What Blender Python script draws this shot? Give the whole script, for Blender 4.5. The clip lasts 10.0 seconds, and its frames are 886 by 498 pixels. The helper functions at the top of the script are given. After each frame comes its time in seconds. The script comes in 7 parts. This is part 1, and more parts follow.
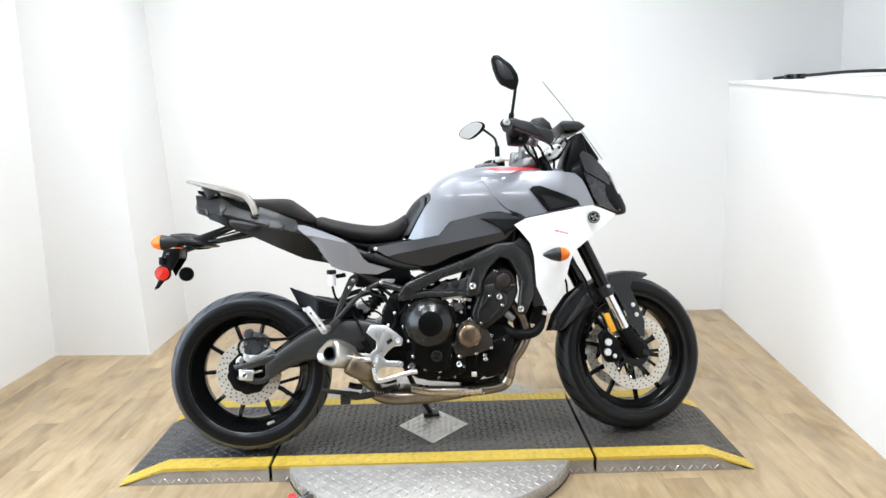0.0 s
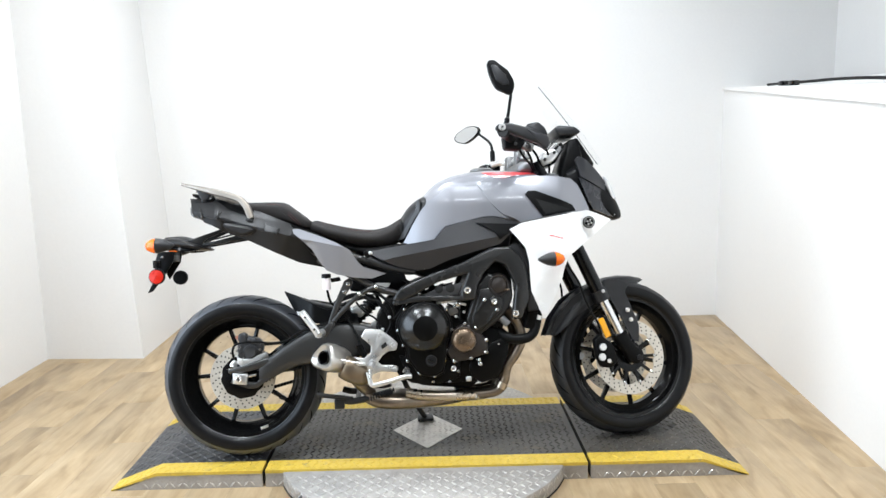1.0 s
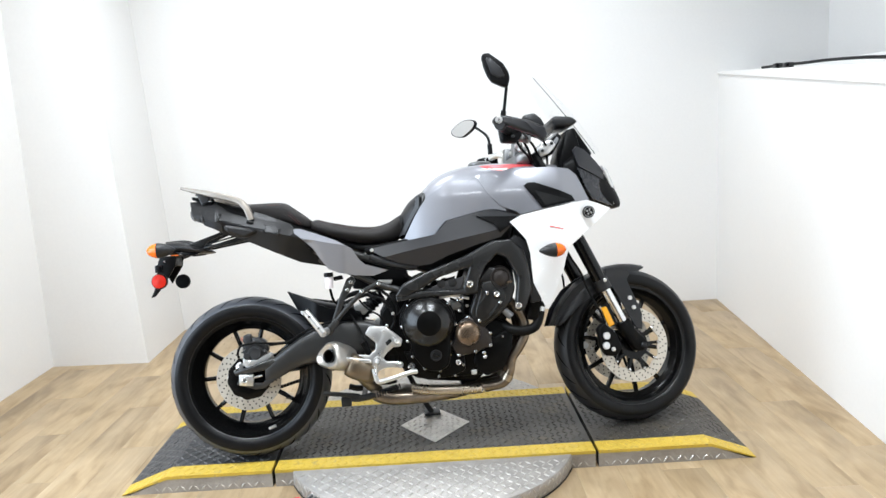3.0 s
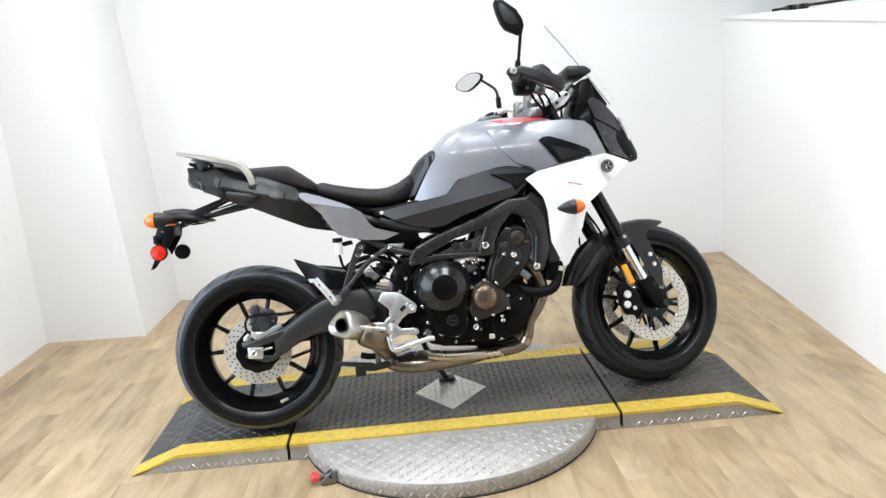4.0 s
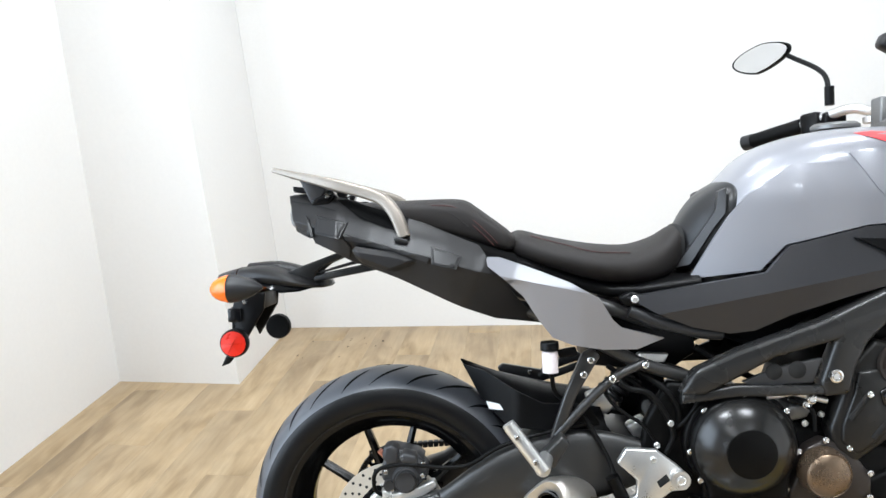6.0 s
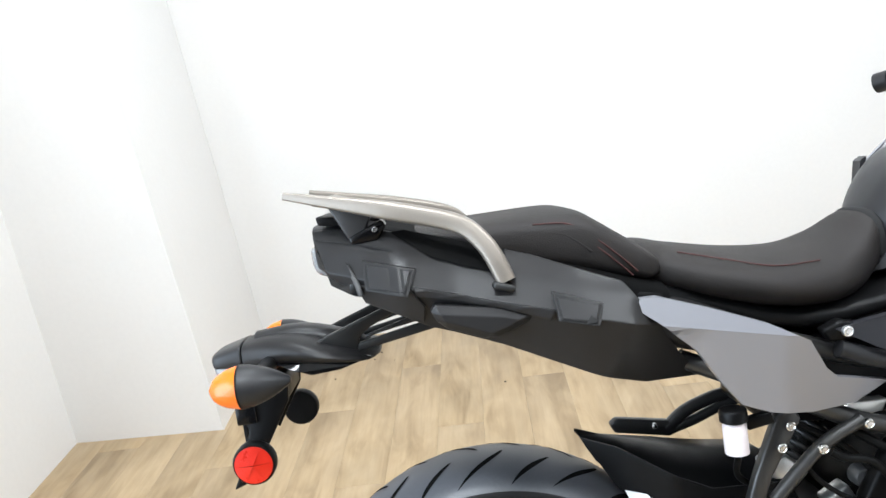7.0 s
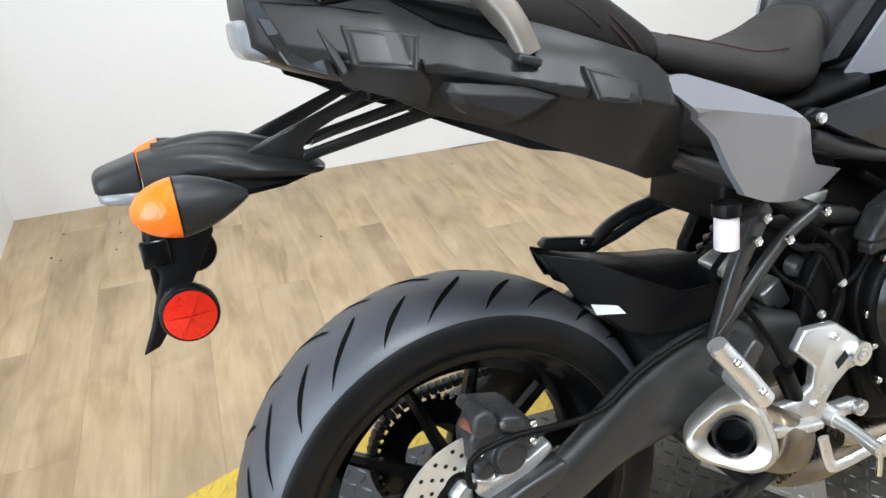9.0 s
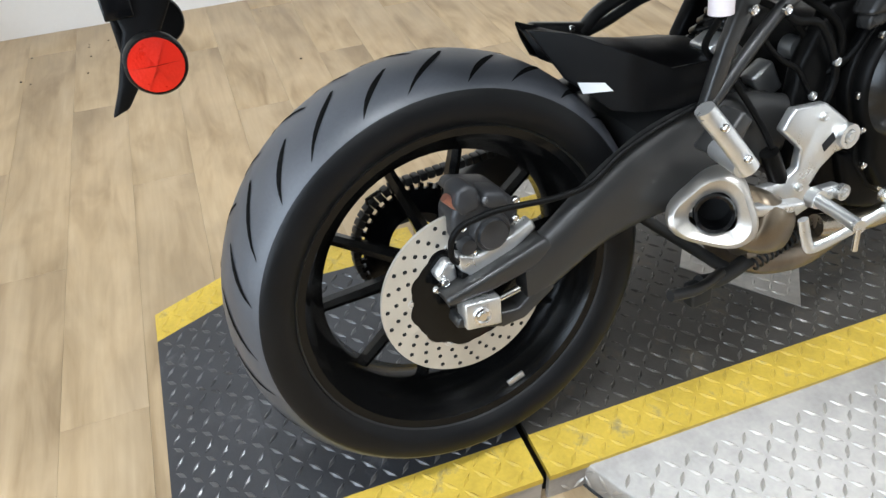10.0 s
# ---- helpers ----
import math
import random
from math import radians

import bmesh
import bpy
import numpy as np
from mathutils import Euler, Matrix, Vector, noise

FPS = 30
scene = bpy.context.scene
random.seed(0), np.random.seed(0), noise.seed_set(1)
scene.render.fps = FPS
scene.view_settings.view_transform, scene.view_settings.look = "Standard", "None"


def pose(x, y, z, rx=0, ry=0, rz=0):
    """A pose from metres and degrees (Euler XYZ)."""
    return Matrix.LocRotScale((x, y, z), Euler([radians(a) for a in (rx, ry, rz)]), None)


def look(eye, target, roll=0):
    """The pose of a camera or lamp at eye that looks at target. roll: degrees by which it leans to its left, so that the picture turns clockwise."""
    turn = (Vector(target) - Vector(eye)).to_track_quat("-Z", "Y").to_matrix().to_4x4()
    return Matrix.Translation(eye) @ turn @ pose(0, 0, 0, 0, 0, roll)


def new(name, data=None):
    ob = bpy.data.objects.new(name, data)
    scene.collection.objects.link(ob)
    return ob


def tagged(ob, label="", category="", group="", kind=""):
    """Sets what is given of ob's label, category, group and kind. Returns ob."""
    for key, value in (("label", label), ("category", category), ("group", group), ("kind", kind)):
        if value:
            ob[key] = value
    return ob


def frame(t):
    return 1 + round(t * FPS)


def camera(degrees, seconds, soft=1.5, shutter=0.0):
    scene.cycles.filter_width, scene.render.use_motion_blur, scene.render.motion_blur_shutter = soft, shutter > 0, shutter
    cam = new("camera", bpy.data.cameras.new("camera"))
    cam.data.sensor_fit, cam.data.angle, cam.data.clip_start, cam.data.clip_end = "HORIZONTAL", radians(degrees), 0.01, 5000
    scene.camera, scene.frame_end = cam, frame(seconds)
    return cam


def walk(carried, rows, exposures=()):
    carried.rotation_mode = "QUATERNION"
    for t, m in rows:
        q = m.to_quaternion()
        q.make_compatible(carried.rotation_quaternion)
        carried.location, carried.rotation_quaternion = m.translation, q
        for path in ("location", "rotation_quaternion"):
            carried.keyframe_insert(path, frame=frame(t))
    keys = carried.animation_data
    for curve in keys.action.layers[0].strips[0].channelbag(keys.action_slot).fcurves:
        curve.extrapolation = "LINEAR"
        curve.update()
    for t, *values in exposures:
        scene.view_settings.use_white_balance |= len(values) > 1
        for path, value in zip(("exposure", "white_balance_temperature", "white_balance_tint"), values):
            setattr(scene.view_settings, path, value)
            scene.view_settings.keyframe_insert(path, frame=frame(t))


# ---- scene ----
cam = camera(61.6, 10.0)
METRES, EYE, TILT, LEAN, TURN = 2.9, 1.45, -16.0, 0.0, 0.0
PATH = [
    (0, (0.155, 0.26, 1.266), (0.168, 2.233, 0.937), -1.4),
    (0.5, (0.161, 0.263, 1.267), (0.188, 2.235, 0.935), -1.5),
    (1, (0.153, 0.261, 1.265), (0.181, 2.235, 0.948), -1.1),
    (1.5, (0.151, 0.255, 1.271), (0.191, 2.229, 0.952), -0.6),
    (2, (0.158, 0.242, 1.27), (0.184, 2.218, 0.961), -1.1),
    (3.5, (0.12, 0.288, 1.273), (0.169, 2.249, 0.884), -4.1),
    (4, (0.048, 0.385, 1.262), (0.109, 2.334, 0.817), -4.7),
    (4.5, (0.066, 0.664, 1.259), (-0.033, 2.633, 0.924), -2.1),
    (5, (-0.035, 0.978, 1.258), (-0.253, 2.908, 0.782), -3.0),
    (5.5, (-0.174, 1.279, 1.263), (-0.243, 3.196, 0.696), -4.0),
    (6, (-0.253, 1.605, 1.263), (-0.504, 3.531, 0.786), -3.2),
    (6.2, (-0.311, 1.718, 1.267), (-0.571, 3.631, 0.742), -3.4),
    (7.3, (-0.561, 2.207, 1.264), (-0.631, 4.119, 0.68), -10.0),
    (7.5, (-0.586, 2.289, 1.256), (-0.618, 4.228, 0.77), -9.4),
    (8, (-0.666, 2.365, 1.244), (-0.439, 4.264, 0.658), -7.2),
    (8.5, (-0.752, 2.311, 1.196), (-0.273, 4.093, 0.424), -5.1),
    (9, (-0.794, 2.266, 1.143), (-0.26, 3.938, 0.185), -2.9),
    (9.5, (-0.796, 2.24, 1.086), (-0.291, 3.8, -0.059), -2.7),
    (10, (-0.803, 2.231, 1.053), (-0.325, 3.689, -0.229), -3.0),
]
walk(cam, [(t, look(eye, target, roll)) for t, eye, target, roll in PATH], [(0.0, 0.04), (4.0, 0.0), (6.0, 0.04), (7.5, 0.1), (8.5, 0.02), (10.0, -0.24)])

# ---- world, lamps ----
world = bpy.data.worlds.new("world")
scene.world = world
world.use_nodes = True
world.node_tree.nodes["Background"].inputs[0].default_value = (0.80, 0.90, 1.0, 1)
world.node_tree.nodes["Background"].inputs[1].default_value = 1.5
scene.view_settings.exposure = 0.0
LAMP_POWER = 41.5
CEIL = 2.9
WINDOW_POWER = 70.0


# ---- materials ----
def mat(name, base, rough=0.5, metal=0.0, var=0.12, scale=18.0, fine=140.0, bump=0.0, coat=0.0, spread=0.0, spec=0.5, edge=0.0):
    """A surface with variation at two scales, in metres of the object; spread: difference from object to object."""
    m = bpy.data.materials.new(name)
    m.use_nodes = True
    nt = m.node_tree
    b = nt.nodes["Principled BSDF"]
    co = nt.nodes.new("ShaderNodeTexCoord")
    n1 = nt.nodes.new("ShaderNodeTexNoise")
    n2 = nt.nodes.new("ShaderNodeTexNoise")
    for n, s in ((n1, scale), (n2, fine)):
        n.inputs["Scale"].default_value = s
        n.inputs["Detail"].default_value = 4.0
        nt.links.new(co.outputs["Object"], n.inputs["Vector"])
    add = nt.nodes.new("ShaderNodeMath")
    add.operation = "MULTIPLY_ADD"
    add.inputs[1].default_value = 0.5
    nt.links.new(n2.outputs[0], add.inputs[0])
    nt.links.new(n1.outputs[0], add.inputs[2])
    rng = nt.nodes.new("ShaderNodeMapRange")
    rng.inputs[1].default_value, rng.inputs[2].default_value = 0.45, 1.05
    rng.inputs[3].default_value, rng.inputs[4].default_value = 1.0 - var, 1.0 + var
    nt.links.new(add.outputs[0], rng.inputs[0])
    val = rng.outputs[0]
    if spread:
        info = nt.nodes.new("ShaderNodeObjectInfo")
        r2 = nt.nodes.new("ShaderNodeMapRange")
        r2.inputs[3].default_value, r2.inputs[4].default_value = 1.0 - spread, 1.0 + spread
        nt.links.new(info.outputs["Random"], r2.inputs[0])
        mul = nt.nodes.new("ShaderNodeMath")
        mul.operation = "MULTIPLY"
        nt.links.new(val, mul.inputs[0])
        nt.links.new(r2.outputs[0], mul.inputs[1])
        val = mul.outputs[0]
    hsv = nt.nodes.new("ShaderNodeHueSaturation")
    hsv.inputs["Color"].default_value = (*base, 1)
    nt.links.new(val, hsv.inputs["Value"])
    nt.links.new(hsv.outputs[0], b.inputs["Base Color"])
    rr = nt.nodes.new("ShaderNodeMapRange")
    rr.inputs[1].default_value, rr.inputs[2].default_value = 0.45, 1.05
    rr.inputs[3].default_value, rr.inputs[4].default_value = max(0.02, rough - 0.07), min(1.0, rough + 0.07)
    nt.links.new(add.outputs[0], rr.inputs[0])
    nt.links.new(rr.outputs[0], b.inputs["Roughness"])
    b.inputs["Metallic"].default_value = metal
    b.inputs["Specular IOR Level"].default_value = spec
    b.inputs["Coat Weight"].default_value = coat
    b.inputs["Coat Roughness"].default_value = 0.12
    if bump:
        bp = nt.nodes.new("ShaderNodeBump")
        bp.inputs["Strength"].default_value = 0.5
        bp.inputs["Distance"].default_value = bump
        nt.links.new(n2.outputs[0], bp.inputs["Height"])
        nt.links.new(bp.outputs[0], b.inputs["Normal"])
    if edge:
        bv = nt.nodes.new("ShaderNodeBevel")
        bv.samples = 4
        bv.inputs["Radius"].default_value = edge
        if bump:
            nt.links.new(bv.outputs[0], bp.inputs["Normal"])
        else:
            nt.links.new(bv.outputs[0], b.inputs["Normal"])
        nt.links.new(bv.outputs[0], b.inputs["Coat Normal"])
    return m


def plank_mat():
    """Greyish oak vinyl: long grain, knots and board-to-board difference."""
    m = bpy.data.materials.new("oak_vinyl")
    m.use_nodes = True
    nt = m.node_tree
    b = nt.nodes["Principled BSDF"]
    co = nt.nodes.new("ShaderNodeTexCoord")
    info = nt.nodes.new("ShaderNodeObjectInfo")
    off = nt.nodes.new("ShaderNodeVectorMath")
    off.operation = "SCALE"
    off.inputs[3].default_value = 37.0
    nt.links.new(info.outputs["Random"], off.inputs[0])
    add = nt.nodes.new("ShaderNodeVectorMath")
    add.operation = "ADD"
    nt.links.new(co.outputs["Object"], add.inputs[0])
    nt.links.new(off.outputs[0], add.inputs[1])
    noises = []
    for sx, sy, det, dist in ((13.0, 3.0, 6.0, 0.9), (85.0, 5.0, 5.0, 0.4), (8.0, 4.5, 4.0, 0.6)):
        mp = nt.nodes.new("ShaderNodeMapping")
        mp.inputs["Scale"].default_value = (sx, sy, 1)
        nt.links.new(add.outputs[0], mp.inputs[0])
        n = nt.nodes.new("ShaderNodeTexNoise")
        n.inputs["Scale"].default_value = 1.0
        n.inputs["Detail"].default_value = det
        n.inputs["Distortion"].default_value = dist
        nt.links.new(mp.outputs[0], n.inputs["Vector"])
        noises.append(n)
    ramp = nt.nodes.new("ShaderNodeValToRGB")
    ramp.color_ramp.elements[0].position, ramp.color_ramp.elements[1].position = 0.28, 0.74
    ramp.color_ramp.elements[0].color, ramp.color_ramp.elements[1].color = (0.27, 0.190, 0.108, 1), (0.465, 0.355, 0.228, 1)
    e = ramp.color_ramp.elements.new(0.47)
    e.color = (0.395, 0.292, 0.178, 1)
    nt.links.new(noises[0].outputs[0], ramp.inputs[0])
    mix = nt.nodes.new("ShaderNodeMix")
    mix.data_type, mix.blend_type = "RGBA", "MULTIPLY"
    mix.inputs[0].default_value = 0.30
    r2 = nt.nodes.new("ShaderNodeValToRGB")
    r2.color_ramp.elements[0].position, r2.color_ramp.elements[1].position = 0.3, 0.62
    r2.color_ramp.elements[0].color, r2.color_ramp.elements[1].color = (0.72, 0.68, 0.62, 1), (1.08, 1.08, 1.08, 1)
    nt.links.new(noises[1].outputs[0], r2.inputs[0])
    nt.links.new(ramp.outputs[0], mix.inputs[6])
    nt.links.new(r2.outputs[0], mix.inputs[7])
    hsv = nt.nodes.new("ShaderNodeHueSaturation")
    hsv.inputs["Saturation"].default_value = 1.06
    rng = nt.nodes.new("ShaderNodeMapRange")
    rng.inputs[3].default_value, rng.inputs[4].default_value = 0.955, 1.045
    nt.links.new(info.outputs["Random"], rng.inputs[0])
    nt.links.new(rng.outputs[0], hsv.inputs["Value"])
    blot = nt.nodes.new("ShaderNodeMapRange")
    blot.inputs[1].default_value, blot.inputs[2].default_value = 0.30, 0.62
    blot.inputs[3].default_value, blot.inputs[4].default_value = 0.86, 1.04
    nt.links.new(noises[2].outputs[0], blot.inputs[0])
    mul = nt.nodes.new("ShaderNodeMath")
    mul.operation = "MULTIPLY"
    nt.links.new(blot.outputs[0], mul.inputs[0])
    nt.links.new(rng.outputs[0], mul.inputs[1])
    nt.links.new(mul.outputs[0], hsv.inputs["Value"])
    nt.links.new(mix.outputs[2], hsv.inputs["Color"])
    nt.links.new(hsv.outputs[0], b.inputs["Base Color"])
    b.inputs["Roughness"].default_value = 0.42
    bp = nt.nodes.new("ShaderNodeBump")
    bp.inputs["Strength"].default_value = 0.3
    bp.inputs["Distance"].default_value = 0.002
    nt.links.new(noises[1].outputs[0], bp.inputs["Height"])
    nt.links.new(bp.outputs[0], b.inputs["Normal"])
    return m


def worn_mat(name, top, under, amount, rough, metal_under=0.8, scale=9.0):
    """Paint or rubbed dirt (top) through which worn metal (under) shows in patches."""
    m = mat(name, top, rough, 0.0, 0.2, scale, 160.0, 0.0006)
    nt = m.node_tree
    b = nt.nodes["Principled BSDF"]
    co = nt.nodes.new("ShaderNodeTexCoord")
    n = nt.nodes.new("ShaderNodeTexNoise")
    n.inputs["Scale"].default_value = scale
    n.inputs["Detail"].default_value = 9.0
    n.inputs["Roughness"].default_value = 0.72
    nt.links.new(co.outputs["Object"], n.inputs["Vector"])
    r = nt.nodes.new("ShaderNodeMapRange")
    r.inputs[1].default_value, r.inputs[2].default_value = 0.62 - amount, 0.78 - amount
    nt.links.new(n.outputs[0], r.inputs[0])
    mix = nt.nodes.new("ShaderNodeMix")
    mix.data_type = "RGBA"
    old = b.inputs["Base Color"].links[0].from_socket
    nt.links.new(r.outputs[0], mix.inputs[0])
    nt.links.new(old, mix.inputs[6])
    mix.inputs[7].default_value = (*under, 1)
    nt.links.new(mix.outputs[2], b.inputs["Base Color"])
    mm = nt.nodes.new("ShaderNodeMath")
    mm.operation = "MULTIPLY"
    mm.inputs[1].default_value = metal_under
    nt.links.new(r.outputs[0], mm.inputs[0])
    nt.links.new(mm.outputs[0], b.inputs["Metallic"])
    return m


def lens_mat(name, col, rough=0.2, trans=0.12):
    m = mat(name, col, rough, 0.0, 0.05, 30, 200, 0, 0.12)
    b = m.node_tree.nodes["Principled BSDF"]
    b.inputs["Transmission Weight"].default_value = trans
    nt = m.node_tree
    vor = nt.nodes.new("ShaderNodeTexVoronoi")
    vor.inputs["Scale"].default_value = 320.0
    co = nt.nodes.new("ShaderNodeTexCoord")
    nt.links.new(co.outputs["Object"], vor.inputs["Vector"])
    bp = nt.nodes.new("ShaderNodeBump")
    bp.inputs["Distance"].default_value = 0.0008
    bp.inputs["Strength"].default_value = 0.35
    nt.links.new(vor.outputs[0], bp.inputs["Height"])
    nt.links.new(bp.outputs[0], b.inputs["Normal"])
    return m


def screen_mat():
    """Thin clear plastic: see-through, glossy at grazing angles."""
    m = bpy.data.materials.new("clear_screen")
    m.use_nodes = True
    nt = m.node_tree
    nt.nodes.remove(nt.nodes["Principled BSDF"])
    out = nt.nodes["Material Output"]
    tr = nt.nodes.new("ShaderNodeBsdfTransparent")
    tr.inputs[0].default_value = (0.975, 0.98, 0.985, 1)
    gl = nt.nodes.new("ShaderNodeBsdfGlossy")
    gl.inputs["Roughness"].default_value = 0.04
    mix = nt.nodes.new("ShaderNodeMixShader")
    mix.inputs[0].default_value = 0.04
    nt.links.new(tr.outputs[0], mix.inputs[1])
    nt.links.new(gl.outputs[0], mix.inputs[2])
    nt.links.new(mix.outputs[0], out.inputs[0])
    return m


M_WALL = mat("white_wall_paint", (0.79, 0.78, 0.765), 0.6, 0, 0.03, 0.9, 60, 0.0006)
# Near black so glossy near sides reflect little; its wall is unseen.
M_DARKBACK = mat("dark_backdrop_paint", (0.06, 0.06, 0.062), 0.7, 0, 0.03, 3, 60)
# Mid grey so the unseen ceiling throws less light on the upper walls.
M_CEIL = mat("low_bounce_ceiling", (0.5, 0.5, 0.49), 0.8, 0, 0.03, 3, 60)
M_PLANK = plank_mat()
M_JOINT = mat("floor_joint", (0.30, 0.215, 0.125), 0.8)
M_DARKPLATE = worn_mat("dark_tread_plate", (0.050, 0.044, 0.037), (0.15, 0.125, 0.09), 0.08, 0.5)
M_BLACKPLATE = worn_mat("black_tread_plate", (0.032, 0.033, 0.037), (0.18, 0.18, 0.185), 0.02, 0.4)
M_GALV = mat("galvanised_tread_plate", (0.365, 0.342, 0.315), 0.5, 0.35, 0.22, 22, 120, 0.0005)
M_YELLOW = worn_mat("yellow_safety_paint", (0.56, 0.385, 0.05), (0.28, 0.23, 0.11), 0.06, 0.5, 0.2, 26)
M_TREADBAR = mat("worn_tread_bar", (0.13, 0.13, 0.132), 0.3, 0.5, 0.5, 7, 60)
M_CALIPER = mat("grey_caliper_coat", (0.035, 0.0352, 0.037), 0.45, 0.2, 0.15, 60, 500, 0.0002)
M_WORNBAR = mat("dull_tread_bar", (0.085, 0.078, 0.068), 0.28, 0.5, 0.5, 7, 60)
M_GALVBAR = mat("rubbed_galvanised_bar", (0.50, 0.47, 0.43), 0.38, 0.6, 0.25, 14, 90)
M_BLACKSTEEL = mat("black_steel", (0.02, 0.02, 0.02), 0.5, 0.3)
M_LIGHT = bpy.data.materials.new("lamp_diffuser")
M_LIGHT.use_nodes = True
M_LIGHT.node_tree.nodes["Principled BSDF"].inputs["Emission Color"].default_value = (1, 0.98, 0.94, 1)
M_LIGHT.node_tree.nodes["Principled BSDF"].inputs["Emission Strength"].default_value = 1.5

M_PAINT = mat("grey_metallic_paint", (0.255, 0.257, 0.281), 0.36, 0.3, 0.012, 3, 9, 0, 0.4)
M_PAINT.node_tree.nodes["Principled BSDF"].inputs["Coat Weight"].default_value = 0.6
M_PAINT.node_tree.nodes["Principled BSDF"].inputs["Coat Roughness"].default_value = 0.035
M_WHITE = mat("white_gloss_paint", (0.90, 0.90, 0.90), 0.25, 0, 0.01, 10, 100, 0, 0.7)
M_MATT = mat("matt_grey_plastic", (0.019, 0.0192, 0.0205), 0.38, 0, 0.1, 30, 500, 0.0002, spec=0.3, edge=0.004)
M_PLASTIC = mat("black_plastic", (0.0045, 0.0045, 0.0048), 0.36, 0, 0.12, 30, 600, 0.0002, spec=0.13, edge=0.004)
M_TAIL = mat("grained_tail_plastic", (0.019, 0.0183, 0.0185), 0.36, 0, 0.12, 25, 700, 0.0003, spec=0.22, edge=0.004)
M_GLOSSBLACK = mat("gloss_black", (0.004, 0.004, 0.0045), 0.16, 0, 0.1, 20, 300, 0, 0.1, spec=0.25)
M_FRAME = mat("black_frame_paint", (0.017, 0.0168, 0.0166), 0.30, 0.0, 0.04, 4, 30, 0, spec=0.42, edge=0.003)
M_ARM = mat("black_swingarm_paint", (0.021, 0.0206, 0.020), 0.38, 0.0, 0.10, 4, 30, 0, spec=0.6)
M_SIDEGLOSS = mat("blue_black_cowl_plastic", (0.018, 0.019, 0.024), 0.26, 0, 0.05, 6, 60, 0, spec=0.5)
M_CAMCOVER = mat("brown_grey_casting", (0.036, 0.030, 0.027), 0.36, 0.5, 0.15, 30, 300, 0.0002)
M_SIDECOVER = mat("satin_dark_grey_plastic", (0.019, 0.0192, 0.022), 0.34, 0, 0.04, 4, 30, 0, spec=0.55)
M_ENGINE = mat("black_engine_paint", (0.004, 0.0039, 0.0038), 0.34, 0.0, 0.2, 25, 400, 0.0003, spec=0.09)
M_COVER = mat("satin_black_cover", (0.006, 0.0058, 0.0056), 0.24, 0.0, 0.03, 3, 30, spec=0.45)
M_RUBBER = mat("tyre_rubber", (0.007, 0.007, 0.0074), 0.34, 0, 0.15, 14, 300, 0.0002, spec=0.18)
# Blue-grey base colour carries the window's sheen besides light scuffing.
M_TREADSHEEN = mat("scuffed_sheen_tread", (0.066, 0.070, 0.080), 0.42, 0, 0.18, 11, 240, 0.0002, spec=0.6)
M_TREADPLAIN = mat("plain_tread_rubber", (0.016, 0.016, 0.017), 0.42, 0, 0.18, 11, 240, 0.0003, spec=0.35)
# Flat black that stands in for shade in grooves and gaps.
M_SHADEBLACK = mat("flat_shade_black", (0.003, 0.003, 0.003), 0.9, spec=0.1)
M_RIM = mat("black_rim", (0.004, 0.004, 0.004), 0.17, 0.0, 0.1, 20, 300, spec=0.25)
M_SEAT = mat("seat_vinyl", (0.021, 0.0185, 0.0175), 0.6, 0, 0.15, 12, 700, 0.0012, spec=0.22)
M_STITCH = mat("dark_red_stitching", (0.055, 0.015, 0.013), 0.7)
M_ALU = mat("cast_aluminium", (0.74, 0.74, 0.73), 0.32, 0.85, 0.08, 30, 400, 0.0002)
M_CAP = mat("satin_end_cap_steel", (0.56, 0.53, 0.485), 0.36, 0.85, 0.10, 20, 300)
M_ALUDARK = mat("grey_casting", (0.20, 0.20, 0.20), 0.42, 0.7, 0.15, 30, 400, 0.0002)
M_RAIL = mat("satin_champagne_rail", (0.235, 0.207, 0.176), 0.40, 0.5, 0.05, 12, 300)
M_DISC = mat("brake_disc_steel", (0.62, 0.58, 0.51), 0.37, 0.5, 0.08, 30, 500)
# Near black that paints the shade inside holes, slots, seams and gaps.
M_HOLE = mat("hole_shade_black", (0.006, 0.006, 0.006), 0.9)
M_CHROME = mat("bright_steel", (0.78, 0.78, 0.78), 0.18, 1.0, 0.04)
M_BRONZE = mat("bronze_cover_paint", (0.185, 0.132, 0.09), 0.28, 0.75, 0.12, 25, 300)
M_EXHAUST = mat("heat_tinted_steel", (0.52, 0.45, 0.36), 0.3, 0.95, 0.2, 9, 60)
M_HEADER = mat("browned_header_steel", (0.24, 0.195, 0.15), 0.34, 0.9, 0.3, 14, 60)
M_CASE = mat("dark_grey_case", (0.012, 0.0115, 0.011), 0.32, 0.0, 0.2, 30, 400, 0.0003, spec=0.35)
M_SILENCER = mat("brushed_silencer_steel", (0.20, 0.16, 0.115), 0.34, 0.85, 0.15, 12, 300)
M_AMBER = lens_mat("amber_lens", (0.95, 0.17, 0.006))
M_RED = lens_mat("red_reflector", (0.66, 0.018, 0.006), 0.3)
M_YREFL = lens_mat("amber_reflector", (0.92, 0.42, 0.01))
M_CLEAR = mat("clear_lamp_glass", (0.20, 0.205, 0.21), 0.22, 0, 0.10, 90, 200, 0, 0.25)
M_HEADLIGHT = mat("headlight_glass", (0.72, 0.73, 0.75), 0.12, 0, 0.04, 30, 200, 0, 0.8)
M_MIRROR = mat("mirror_glass", (0.62, 0.63, 0.64), 0.03, 1.0, 0.01)
M_SCREEN = screen_mat()
